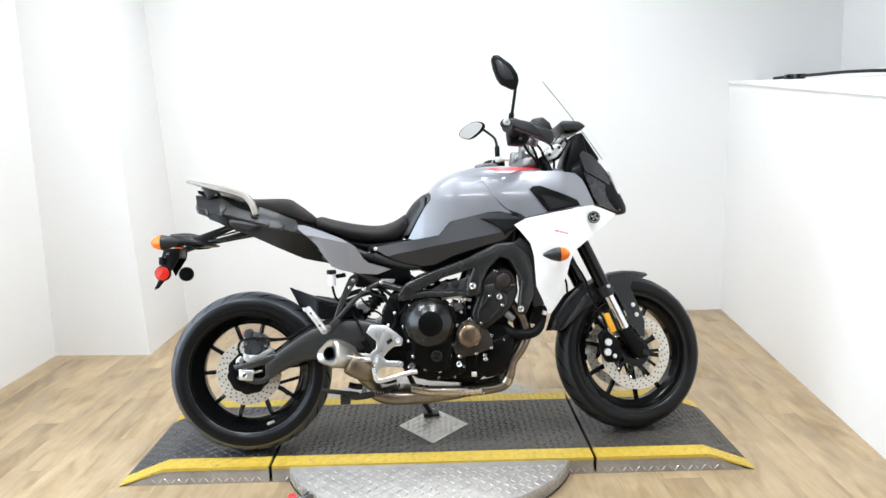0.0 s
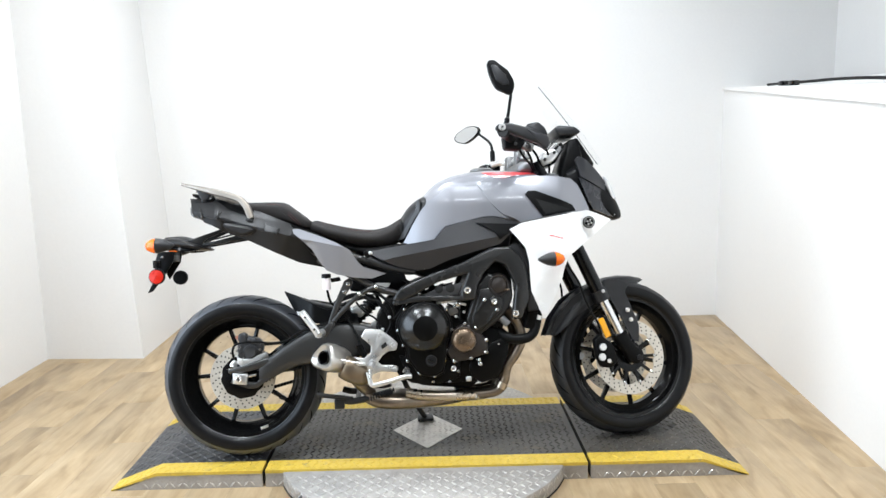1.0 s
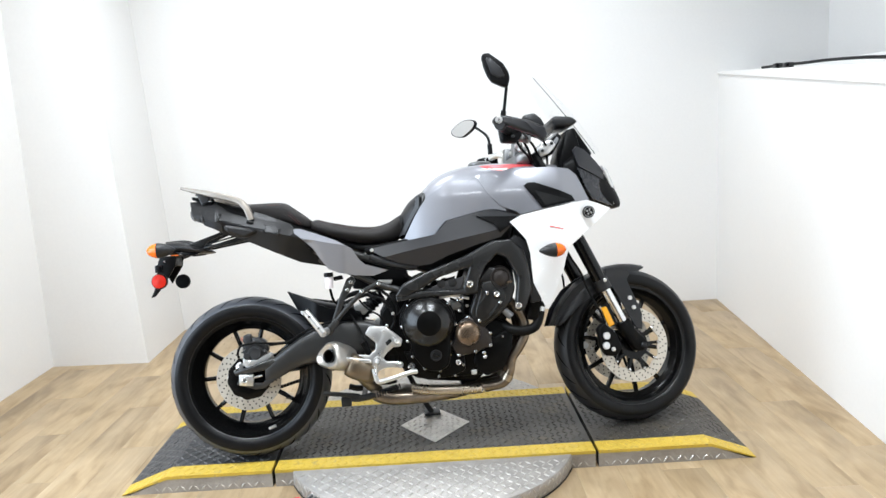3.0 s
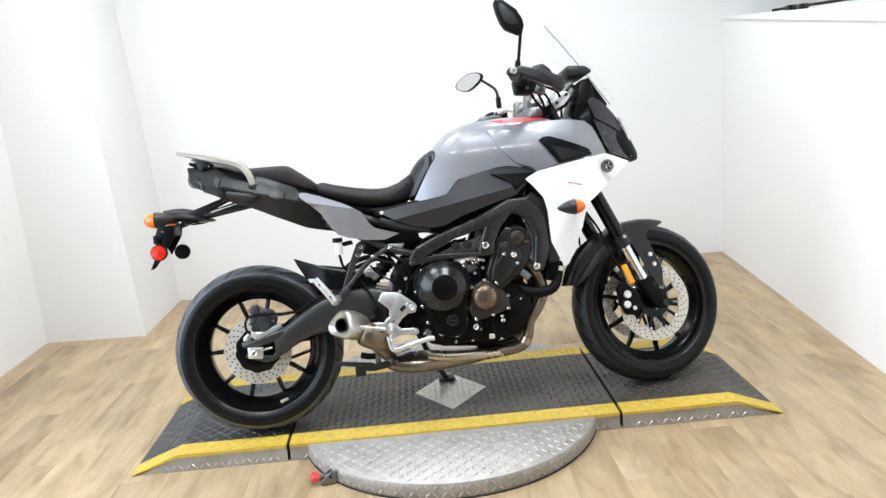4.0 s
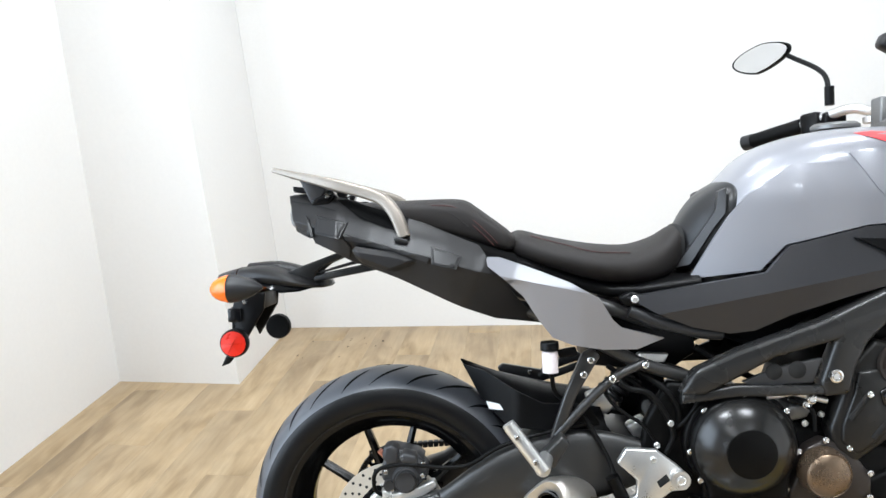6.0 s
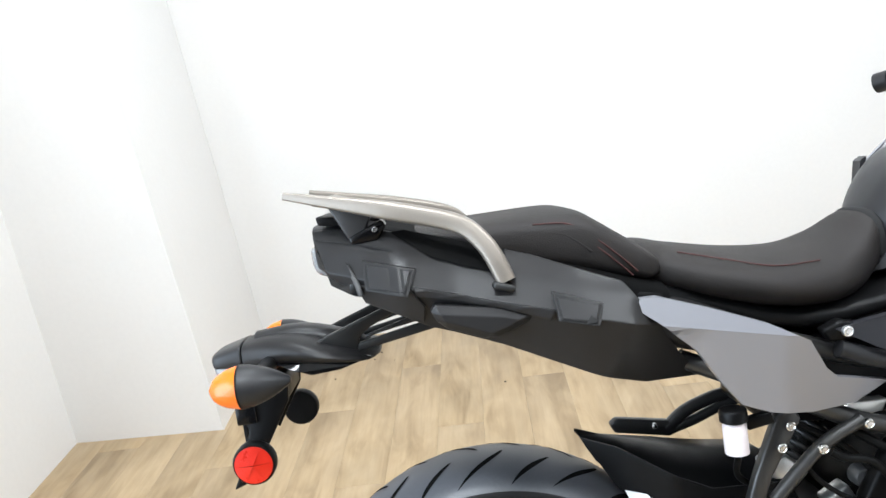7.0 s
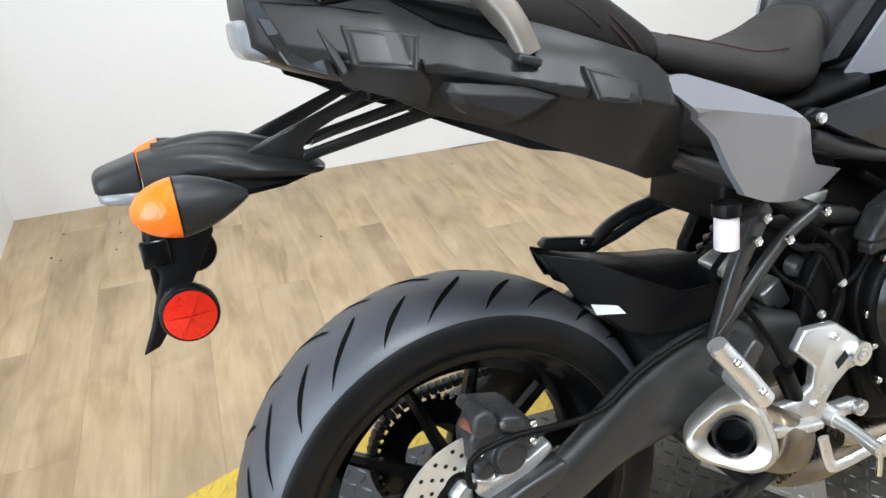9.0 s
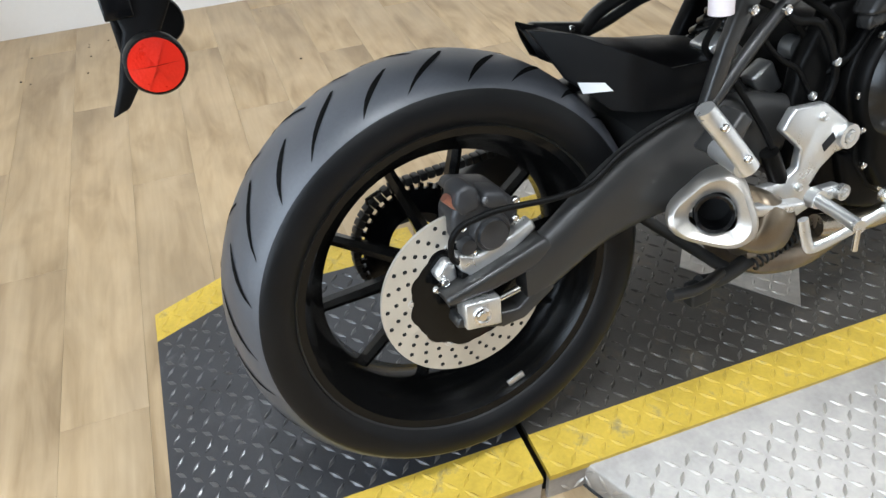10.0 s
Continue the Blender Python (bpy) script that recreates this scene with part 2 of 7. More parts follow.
M_CABLE = mat("cable_rubber", (0.005, 0.005, 0.005), 0.45, spec=0.10)
M_RESERVOIR = mat("milky_plastic", (0.62, 0.56, 0.57), 0.35)
M_REDMARK = mat("red_decal", (0.75, 0.05, 0.06), 0.3, 0, 0.02, 20, 200, 0, 0.6)
M_SPRING = mat("dark_spring_steel", (0.03, 0.03, 0.03), 0.35, 0.6)
M_COPPER = mat("copper_fitting", (0.55, 0.24, 0.17), 0.35, 0.8)


# ---- building helpers ----
def finish(name, bm, material, parent=None, label="", smooth=40):
    bmesh.ops.recalc_face_normals(bm, faces=bm.faces)
    me = bpy.data.meshes.new(name)
    for f in bm.faces:
        f.smooth = True
    for e in bm.edges:
        if len(e.link_faces) == 2 and e.calc_face_angle(0) > radians(smooth if smooth <= 21 else max(smooth, 48)):
            e.smooth = False
    bm.to_mesh(me)
    bm.free()
    me.materials.append(material)
    ob = new(name, me)
    if parent:
        ob.parent = parent
    if label:
        ob["label"] = label
    return ob


def part(name, bm, material, parent, label="", smooth=40):
    return finish(name, bm, material, parent, label, smooth)


def empty(name, m, label, category, group="", kind=""):
    ob = new(name)
    ob.empty_display_size = 0.1
    ob.matrix_basis = m
    return tagged(ob, label, category, group, kind)


def bevel(bm, w, seg=2, angle=25):
    es = [e for e in bm.edges if len(e.link_faces) == 2 and e.calc_face_angle(0) > radians(angle)]
    if es and w > 0:
        bmesh.ops.bevel(bm, geom=es, offset=w, segments=seg, affect="EDGES", clamp_overlap=True, profile=0.5)
    return bm


def box_bm(a, b, w=0.0, bm=None):
    bm2 = bmesh.new()
    bmesh.ops.create_cube(bm2, size=1)
    for v in bm2.verts:
        v.co = [a[i] if v.co[i] < 0 else b[i] for i in range(3)]
    bevel(bm2, w)
    return join(bm, bm2)


def join(bm, other):
    """Adds the bmesh other to bm and frees it."""
    if bm is None:
        return other
    me = bpy.data.meshes.new("scratch")
    other.to_mesh(me)
    other.free()
    bm.from_mesh(me)
    bpy.data.meshes.remove(me)
    return bm


def moved(bm, m):
    bmesh.ops.transform(bm, matrix=m, verts=bm.verts)
    return bm


def prism(pts, y0, y1, w=0.004, seg=2):
    """A plate: the outline pts (x, z) from y0 to y1, its edges rounded by w."""
    bm = bmesh.new()
    f = bm.faces.new([bm.verts.new((x, y0, z)) for x, z in pts])
    r = bmesh.ops.extrude_face_region(bm, geom=[f])
    bmesh.ops.translate(bm, verts=[v for v in r["geom"] if isinstance(v, bmesh.types.BMVert)], vec=(0, y1 - y0, 0))
    bmesh.ops.recalc_face_normals(bm, faces=bm.faces)
    return bevel(bm, w, seg)


def smooth_path(pts, n=6):
    """Catmull-Rom through pts."""
    P = [Vector(p) for p in pts]
    P = [P[0] * 2 - P[1]] + P + [P[-1] * 2 - P[-2]]
    out = []
    for i in range(1, len(P) - 2):
        for k in range(n):
            t = k / n
            a, b, c, d = P[i - 1:i + 3]
            out.append(0.5 * (2 * b + (c - a) * t + (2 * a - 5 * b + 4 * c - d) * t * t + (3 * b - a - 3 * c + d) * t ** 3))
    return out + [P[-2]]


def sup(c, power):
    """The cosine or sine of a rounded square."""
    return math.copysign(abs(c) ** (2.0 / power), c)


def tube(pts, r, n=6, sides=10, flat=1.0, taper=None, power=2.0):
    """A round bar along a smooth line; flat squeezes it in y, taper scales its end."""
    path = smooth_path(pts, n) if n > 1 else [Vector(p) for p in pts]
    bm = bmesh.new()
    rings = []
    for i, p in enumerate(path):
        d = (path[min(i + 1, len(path) - 1)] - path[max(i - 1, 0)]).normalized()
        side = d.cross(Vector((0, 1, 0)))
        if side.length < 0.05:
            side = d.cross(Vector((0, 0, 1)))
        side.normalize()
        up = side.cross(d).normalized()
        u = i / (len(path) - 1)
        k = 1.0 if taper is None else taper(u) if callable(taper) else 1 + (taper - 1) * u
        rings.append([bm.verts.new(p + side * (sup(math.cos(a), power) * r * k) + up * (sup(math.sin(a), power) * r * k * flat)) for a in (2 * math.pi * j / sides for j in range(sides))])
    for a, b in zip(rings, rings[1:]):
        for j in range(sides):
            bm.faces.new((a[j], a[(j + 1) % sides], b[(j + 1) % sides], b[j]))
    bm.faces.new(rings[0][::-1])
    bm.faces.new(rings[-1])
    return bm


def lathe(prof, n=48, closed=False):
    """A turned body about the y axis: prof lists (radius, y)."""
    bm = bmesh.new()
    rings = []
    for r, y in prof:
        if r < 1e-5:
            rings.append([bm.verts.new((0, y, 0))])
        else:
            rings.append([bm.verts.new((r * math.cos(2 * math.pi * j / n), y, r * math.sin(2 * math.pi * j / n))) for j in range(n)])
    pairs = list(zip(rings, rings[1:])) + ([(rings[-1], rings[0])] if closed else [])
    for a, b in pairs:
        for j in range(n):
            k = (j + 1) % n
            if len(a) == 1 and len(b) == 1:
                continue
            if len(a) == 1:
                bm.faces.new((a[0], b[j], b[k]))
            elif len(b) == 1:
                bm.faces.new((a[j], b[0], a[k]))
            else:
                bm.faces.new((a[j], b[j], b[k], a[k]))
    return bm


def loft(secs, n=28, power=2.6):
    """A closed body along x through sections (x, y centre, z low, z high, half width[, power])."""
    bm = bmesh.new()
    rings = []
    for s in secs:
        x, yc, z0, z1, w = s[:5]
        p = s[5] if len(s) > 5 else power
        ring = []
        for j in range(n):
            a = 2 * math.pi * j / n
            c, d = math.cos(a), math.sin(a)
            ring.append(bm.verts.new((x, yc + w * math.copysign(abs(c) ** (2 / p), c), (z0 + z1) / 2 + (z1 - z0) / 2 * math.copysign(abs(d) ** (2 / p), d))))
        rings.append(ring)
    for a, b in zip(rings, rings[1:]):
        for j in range(n):
            k = (j + 1) % n
            bm.faces.new((a[j], b[j], b[k], a[k]))
    bm.faces.new(rings[0])
    bm.faces.new(rings[-1][::-1])
    return bm


def loft_smooth(secs, steps=5, n=28, power=2.6):
    """The same with sections blended smoothly between those given."""
    full = [tuple(s) + ((power,) if len(s) == 5 else ()) for s in secs]
    P = [np.array(s, float) for s in full]
    P = [2 * P[0] - P[1]] + P + [2 * P[-1] - P[-2]]
    out = []
    for i in range(1, len(P) - 2):
        a, b, c, d = P[i - 1:i + 3]
        for k in range(steps):
            t = k / steps
            out.append(0.5 * (2 * b + (c - a) * t + (2 * a - 5 * b + 4 * c - d) * t * t + (3 * b - a - 3 * c + d) * t ** 3))
    out.append(P[-2])
    for s in out:
        s[4] = max(s[4], 0.001)
        s[5] = max(1.6, s[5])
    return loft([tuple(float(v) for v in s) for s in out], n)


def panel(pts, yf, thick=0.004, roll=0.012, step=0.012, flip=1, crease=None):
    """A moulded skin with outline pts (x, z), bulged to y = yf(x, z). flip -1: the far side."""
    pts = [tuple(p) for p in pts]
    bm = bmesh.new()
    bm.faces.new([bm.verts.new((x, 0, z)) for x, z in pts])
    if crease:
        bmesh.ops.bisect_plane(bm, geom=bm.verts[:] + bm.edges[:] + bm.faces[:], plane_co=(0, 0, crease[0]), plane_no=(-crease[1], 0, 1), dist=1e-5)
    xs, zs = [p[0] for p in pts], [p[1] for p in pts]
    for lo, hi, no in ((min(xs), max(xs), (1, 0, 0)), (min(zs), max(zs), (0, 0, 1))):
        k = lo + step * 0.5
        while k < hi:
            bmesh.ops.bisect_plane(bm, geom=bm.verts[:] + bm.edges[:] + bm.faces[:], plane_co=Vector(no) * k, plane_no=no, dist=1e-5)
            k += step
    bmesh.ops.remove_doubles(bm, verts=bm.verts, dist=2e-4)
    bmesh.ops.triangulate(bm, faces=[f for f in bm.faces if len(f.verts) > 4])
    for v in bm.verts:
        v.co.y = yf(v.co.x, v.co.z) * flip
    r = bmesh.ops.extrude_face_region(bm, geom=bm.faces[:])
    for v in [g for g in r["geom"] if isinstance(g, bmesh.types.BMVert)]:
        v.co.y += thick * flip
    return bm


def bolt_bm(r=0.006, h=0.006):
    return lathe([(0, -h), (r * 0.45, -h), (r * 0.5, -h * 0.7), (r * 0.75, -h), (r, -h * 0.8), (r, 0), (0, 0)], 12)


BOLTS = {}


def bolt(x, y, z, parent, r=0.006, material=None, name="bolt"):
    """A screw head that faces the near side; alike heads share one mesh."""
    material = material or M_ALU
    key = (round(r, 4), material.name)
    if key not in BOLTS:
        ob = finish(name, bolt_bm(r), material)
        BOLTS[key] = ob.data
    else:
        ob = new(name, BOLTS[key])
    ob.parent = parent
    ob.location = (x, y, z)
    return ob


# ---- the room ----
def wall(name, quad, z0, z1, label="", lean=0.0):
    """A wall on the ground plan quad, from z0 to z1 (numbers, or one per corner)."""
    bm = bmesh.new()
    bots = z0 if isinstance(z0, (list, tuple)) else [z0] * len(quad)
    low = [bm.verts.new((x, y, z)) for (x, y), z in zip(quad, bots)]
    tops = z1 if isinstance(z1, (list, tuple)) else [z1] * len(quad)
    high = [bm.verts.new((x - lean * (t - z), y, t)) for (x, y), t, z in zip(quad, tops, bots)]
    n = len(quad)
    for i in range(n):
        bm.faces.new((low[i], low[(i + 1) % n], high[(i + 1) % n], high[i]))
    bm.faces.new(low[::-1])
    bm.faces.new(high)
    return tagged(finish(name, bm, M_DARKBACK if name == "wall_south" else M_WALL, smooth=20), label, "", "", "structure")


def floor():
    fl = tagged(finish("floor", box_bm((-2.3, -2.6, -0.12), (2.9, 5.3, -0.006)), M_JOINT), "pale oak vinyl plank floor with dark joints", "", "", "structure")
    W, Ln = 0.152, 1.22
    meshes = {}
    row = 0
    x = -2.114
    while x < 2.08:
        y = -2.5 - (row * 0.47) % Ln
        while y < 5.1:
            y0, y1 = max(y, -2.5), min(y + Ln, 5.1)
            if y1 - y0 > 0.02:
                key = round(y1 - y0, 3)
                if key not in meshes:
                    bm = box_bm((-W / 2 + 0.0002, -key / 2 + 0.0002, -0.006), (W / 2 - 0.0002, key / 2 - 0.0002, 0), 0.0003)
                    ob = finish("plank", bm, M_PLANK)
                    meshes[key] = ob.data
                else:
                    ob = new("plank", meshes[key])
                ob.parent = fl
                ob.location = (x + W / 2, (y0 + y1) / 2, 0)
            y += Ln
        x += W
        row += 1
    return fl


wall("wall_north", [(-1.95, 5.1), (2.9, 5.1), (2.9, 5.3), (-1.95, 5.3)], 0, CEIL, "plain white painted back wall")
wall("wall_west", [(-2.30, 2.8), (-2.08, 2.8), (-2.08, 4.45), (-2.30, 4.45)], 0, CEIL, "plain white painted side wall")
wall("wall_west_end", [(-2.30, -2.6), (-2.08, -2.6), (-2.08, 0.8), (-2.30, 0.8)], 0, CEIL, "plain white painted side wall")
wall("wall_west_sill", [(-2.30, 0.8), (-2.08, 0.8), (-2.08, 2.8), (-2.30, 2.8)], 0, 0.45, "white wall under the shop window")
wall("wall_west_head", [(-2.30, 0.8), (-2.08, 0.8), (-2.08, 2.8), (-2.30, 2.8)], 2.45, CEIL, "white wall over the shop window")


def shop_window():
    """The daylight opening in the side wall behind the camera."""
    w = tagged(finish("window_1", box_bm((-2.25, 0.8, 0.45), (-2.17, 0.86, 2.45), 0.004), M_WALL), "white framed shop window with clear panes", "", "", "structure")
    for a, b in (((-2.25, 2.74, 0.45), (-2.17, 2.8, 2.45)), ((-2.25, 0.86, 0.45), (-2.17, 2.74, 0.51)), ((-2.25, 0.86, 2.39), (-2.17, 2.74, 2.45)), ((-2.24, 1.77, 0.51), (-2.18, 1.83, 2.39))):
        part("window_frame", box_bm(a, b, 0.004), M_WALL, w)
    for y0, y1 in ((0.86, 1.77), (1.83, 2.74)):
        gl = part("pane", box_bm((-2.213, y0, 0.51), (-2.207, y1, 2.39)), M_SCREEN, w)
        gl.visible_shadow = False
    la = bpy.data.lights.new("daylight", "AREA")
    la.shape, la.size, la.size_y, la.energy, la.color = "RECTANGLE", 1.9, 1.9, WINDOW_POWER, (0.70, 0.84, 1.0)
    lo = new("daylight", la)
    lo.matrix_world = Matrix.Translation((-2.15, 1.8, 1.45)) @ Matrix.Rotation(radians(-90), 4, "Y") @ Matrix.Rotation(radians(90), 4, "Z")


shop_window()
wall("wall_pillar", [(-2.30, 4.45), (-1.52, 4.405), (-1.53, 5.098), (-2.30, 5.098)], 0, CEIL, "white boxed-out wall corner", lean=0.055)
wall("wall_east", [(2.045, 5.1), (1.772, 2.6), (1.772, -2.6), (2.2, -2.6), (2.2, 5.1)], 0, [1.488, 1.302, 1.302, 1.302, 1.488], "white half-height side wall")
wall("wall_ledge", [(2.035, 5.1), (1.757, 2.6), (1.757, -2.6), (2.21, -2.6), (2.21, 5.1)], [1.485, 1.30, 1.30, 1.30, 1.485], [1.50, 1.382, 1.382, 1.382, 1.50], "white capping board on the half wall")
wall("wall_east_upper", [(2.75, -2.6), (2.9, -2.6), (2.9, 5.1), (2.75, 5.1)], 0, CEIL, "white wall set back behind the ledge")
# Added behind the camera only to keep reflections and fill light low.
wall("wall_south", [(-2.3, -2.75), (2.9, -2.75), (2.9, -2.6), (-2.3, -2.6)], 0, CEIL, "unseen near-black wall added behind the camera to darken reflections")
# Out of view; its grey keeps bounce off the wall tops.
tagged(finish("ceiling", box_bm((-2.3, -2.75, CEIL), (2.9, 5.3, CEIL + 0.1)), M_CEIL), "unseen mid grey ceiling that limits bounce light", "", "", "structure")
floor()


def ceiling_light(x, y, power):
    th = empty("ceiling_light", pose(x, y, CEIL), "white square ceiling light panel set under the ceiling", "ceiling light", "ceiling lights")
    fr = box_bm((-0.34, -0.19, -0.05), (0.34, -0.17, 0.0), 0.002)
    for a, b in (((-0.34, 0.17, -0.05), (0.34, 0.19, 0.0)), ((-0.34, -0.17, -0.05), (-0.32, 0.17, 0.0)), ((0.32, -0.17, -0.05), (0.34, 0.17, 0.0))):
        fr = box_bm(a, b, 0.002, fr)
    part("frame", fr, M_WALL, th)
    part("diffuser", box_bm((-0.318, -0.168, -0.03), (0.318, 0.168, -0.02)), M_LIGHT, th)
    la = bpy.data.lights.new("panel_lamp", "AREA")
    la.shape, la.size, la.size_y, la.energy, la.color = "RECTANGLE", 0.62, 0.32, power, (0.87, 0.935, 1.0)
    lo = new("panel_lamp", la)
    lo.parent = th
    lo.location = (0, 0, -0.06)
    return th


for lx in (-0.8, 0.75):
    for ly, power in ((3.75, 0.60), (2.3, 1.08), (0.5, 0.30)):
        ceiling_light(lx, ly, LAMP_POWER * power * (1.06 if lx < 0 else 0.94))


# ---- lift platform ----
PZ = 0.065


def tread(inside, x0, x1, y0, y1, zf, pitch=0.026):
    """Raised lozenge bars of tread plate, in alternating directions."""
    verts, faces = [], []
    i = 0
    x = x0
    while x < x1:
        j = 0
        y = y0
        while y < y1:
            s = 1 if (i + j) % 2 else -1
            if inside(x, y):
                c, d = math.cos(0.85), math.sin(0.85) * s
                L, w, h = 0.54 * pitch, 0.15 * pitch, 0.0026
                k = len(verts)
                for u, v, hh in ((-L, 0, 0), (0, -w, 0), (L, 0, 0), (0, w, 0), (-L * 0.55, 0, h), (L * 0.55, 0, h)):
                    px, py = x + u * c - v * d, y + u * d + v * c
                    verts.append((px, py, zf(px, py) + hh))
                faces += [(k, k + 1, k + 4), (k + 1, k + 5, k + 4), (k + 1, k + 2, k + 5), (k + 2, k + 3, k + 5), (k + 3, k + 4, k + 5), (k + 3, k, k + 4)]
            y += pitch
            j += 1
        x += pitch
        i += 1
    return verts, faces


def tread_part(name, vf, material, parent, m=None):
    me = bpy.data.meshes.new(name)
    me.from_pydata(vf[0], [], vf[1])
    me.materials.append(material)
    ob = new(name, me)
    ob.parent = parent
    if m is not None:
        ob.matrix_basis = m
    return tagged(ob, "", "", "", "stuff")


def deck(name, xa, xb, ramp, material, label):
    """One section of the platform: tread deck, yellow edges, plate sides; ramp: -1 or 1 for an end that slopes to the floor."""
    th = empty(name, pose(0, 0, 0), label, "platform", "lift platform sections")
    Y0, Y1, S = 2.790, 3.455, 0.080
    cuts = [xa, xb]
    if ramp < 0:
        cuts = [xa, xa + 0.165, xb]
    if ramp > 0:
        cuts = [xa, xb - 0.165, xb]

    def top(x, y=0):
        if ramp < 0 and x < xa + 0.165:
            return 0.004 + (PZ - 0.004) * max(0, x - xa) / 0.165
        if ramp > 0 and x > xb - 0.165:
            return 0.004 + (PZ - 0.004) * max(0, xb - x) / 0.165
        return PZ

    def strip(ya, yb, lift, lo):
        bm = bmesh.new()
        rows = []
        for x in cuts:
            z = top(x) + lift
            rows.append([bm.verts.new((x, ya, z)), bm.verts.new((x, yb, z)), bm.verts.new((x, yb, max(0.0, z - lo))), bm.verts.new((x, ya, max(0.0, z - lo)))])
        for a, b in zip(rows, rows[1:]):
            for i in range(4):
                bm.faces.new((a[i], a[(i + 1) % 4], b[(i + 1) % 4], b[i]))
        bm.faces.new(rows[0])
        bm.faces.new(rows[-1][::-1])
        return bm

    part("deck_plate", strip(Y0 + S, Y1 - S, 0.0, 0.012), material, th, smooth=5)
    part("edge_stripe", strip(Y0, Y0 + S, 0.0, 0.012), M_YELLOW, th, "worn yellow safety edge", smooth=5)
    part("edge_stripe", strip(Y1 - S, Y1, 0.0, 0.012), M_YELLOW, th, "worn yellow safety edge", smooth=5)
    part("side_plate", strip(Y0 + 0.003, Y0 + 0.012, -0.012, 0.2), M_GALV, th, "bare tread-plate side", smooth=5)
    part("side_plate", strip(Y1 - 0.012, Y1 - 0.003, -0.012, 0.2), M_GALV, th, "bare tread-plate side", smooth=5)
    part("underside", strip(Y0 + 0.02, Y1 - 0.02, -0.014, 0.2), M_BLACKSTEEL, th, smooth=5)
    tread_part("deck_tread", tread(lambda x, y: not (name == "middle_platform" and abs(x - 0.118) / 0.15 + abs(y - 3.12) / 0.19 < 1), xa + 0.02, xb - 0.012, Y0 + S + 0.015, Y1 - S - 0.008, top), M_TREADBAR if ramp < 0 else M_WORNBAR, th)
    tread_part("stripe_tread", tread(lambda x, y: True, xa + 0.02, xb - 0.012, Y0 + 0.014, Y0 + S - 0.01, top), M_YELLOW, th)
    tread_part("stripe_tread", tread(lambda x, y: True, xa + 0.02, xb - 0.012, Y1 - S + 0.014, Y1 - 0.01, top), M_YELLOW, th)
    m = Matrix.Translation((0, Y0 + 0.003, 0)) @ Matrix.Rotation(math.pi / 2, 4, "X")
    tread_part("side_tread", tread(lambda x, y: y < top(x) - 0.028, xa + 0.03, xb - 0.012, 0.014, PZ - 0.01, lambda x, y: 0.0, 0.024), M_GALVBAR, th, m)
    return th


deck("end_platform", -1.025, -0.480, -1, M_BLACKPLATE, "black tread-plate platform end sloping to the floor, yellow edges")
mid = deck("middle_platform", -0.468, 0.700, 0, M_DARKPLATE, "worn dark tread-plate motorcycle turntable platform with yellow edges")
deck("end_platform", 0.712, 1.290, 1, M_DARKPLATE, "worn dark tread-plate platform end sloping to the floor, yellow edges")
dia = bmesh.new()
low = [dia.verts.new((0.118 + a, 3.12 + b, PZ - 0.002)) for a, b in ((-0.14, 0), (0, -0.178), (0.14, 0), (0, 0.178))]
high = [dia.verts.new(v.co + Vector((0, 0, 0.0045))) for v in low]
for i in range(4):
    dia.faces.new((low[i], low[(i + 1) % 4], high[(i + 1) % 4], high[i]))
dia.faces.new(high)
part("diamond_inset", dia, M_GALVBAR, mid, "bare silver diamond-shaped tread-plate inset", 10)
tread_part("inset_tread", tread(lambda x, y: abs(x - 0.118) / 0.128 + abs(y - 3.12) / 0.163 < 1, -0.03, 0.27, 2.94, 3.30, lambda x, y: PZ + 0.0025, 0.022), M_GALVBAR, mid)


def turntable_base():
    th = empty("turntable", pose(0.104, 3.10, 0), "round-ended bare tread-plate turntable base on the floor", "turntable")
    R, H, A, B = 0.544, 0.057, -0.112, 0.152
    outline = [(R * math.cos(a), A + R * math.sin(a)) for a in [math.pi + math.pi * k / 40 for k in range(41)]]
    outline += [(R * math.cos(a), B + R * math.sin(a)) for a in [math.pi * k / 40 for k in range(41)]]
    outline = [(x, -y) for x, y in outline]
    bm = moved(prism(outline, 0.003, H, 0.003, 1), Matrix.Rotation(math.pi / 2, 4, "X"))
    part("plate", bm, M_GALV, th, smooth=30)
    part("rubber_seal", moved(prism([(x * 1.004, y * 1.004) for x, y in outline], 0, 0.003, 0.0005, 1), Matrix.Rotation(math.pi / 2, 4, "X")), M_BLACKSTEEL, th)

    def inside(x, y):
        d = math.hypot(x, y - A) if y < A else math.hypot(x, y - B) if y > B else abs(x)
        return d < R - 0.014 and abs(y - 0.015) > 0.345
    tread_part("tread", tread(inside, -R, R, -0.72, 0.86, lambda x, y: H), M_GALVBAR, th)
    # the same bars go round the curved side
    verts, faces = tread(lambda u, v: True, math.pi * R + 0.05, 2 * math.pi * R - 0.05, 0.016, H - 0.01, lambda u, v: 0.0)
    verts = [((R + h * 0.6) * math.cos(u / R), A + (R + h * 0.6) * math.sin(u / R), v) for u, v, h in verts]
    tread_part("rim_tread", (verts, faces), M_GALVBAR, th)
    return th


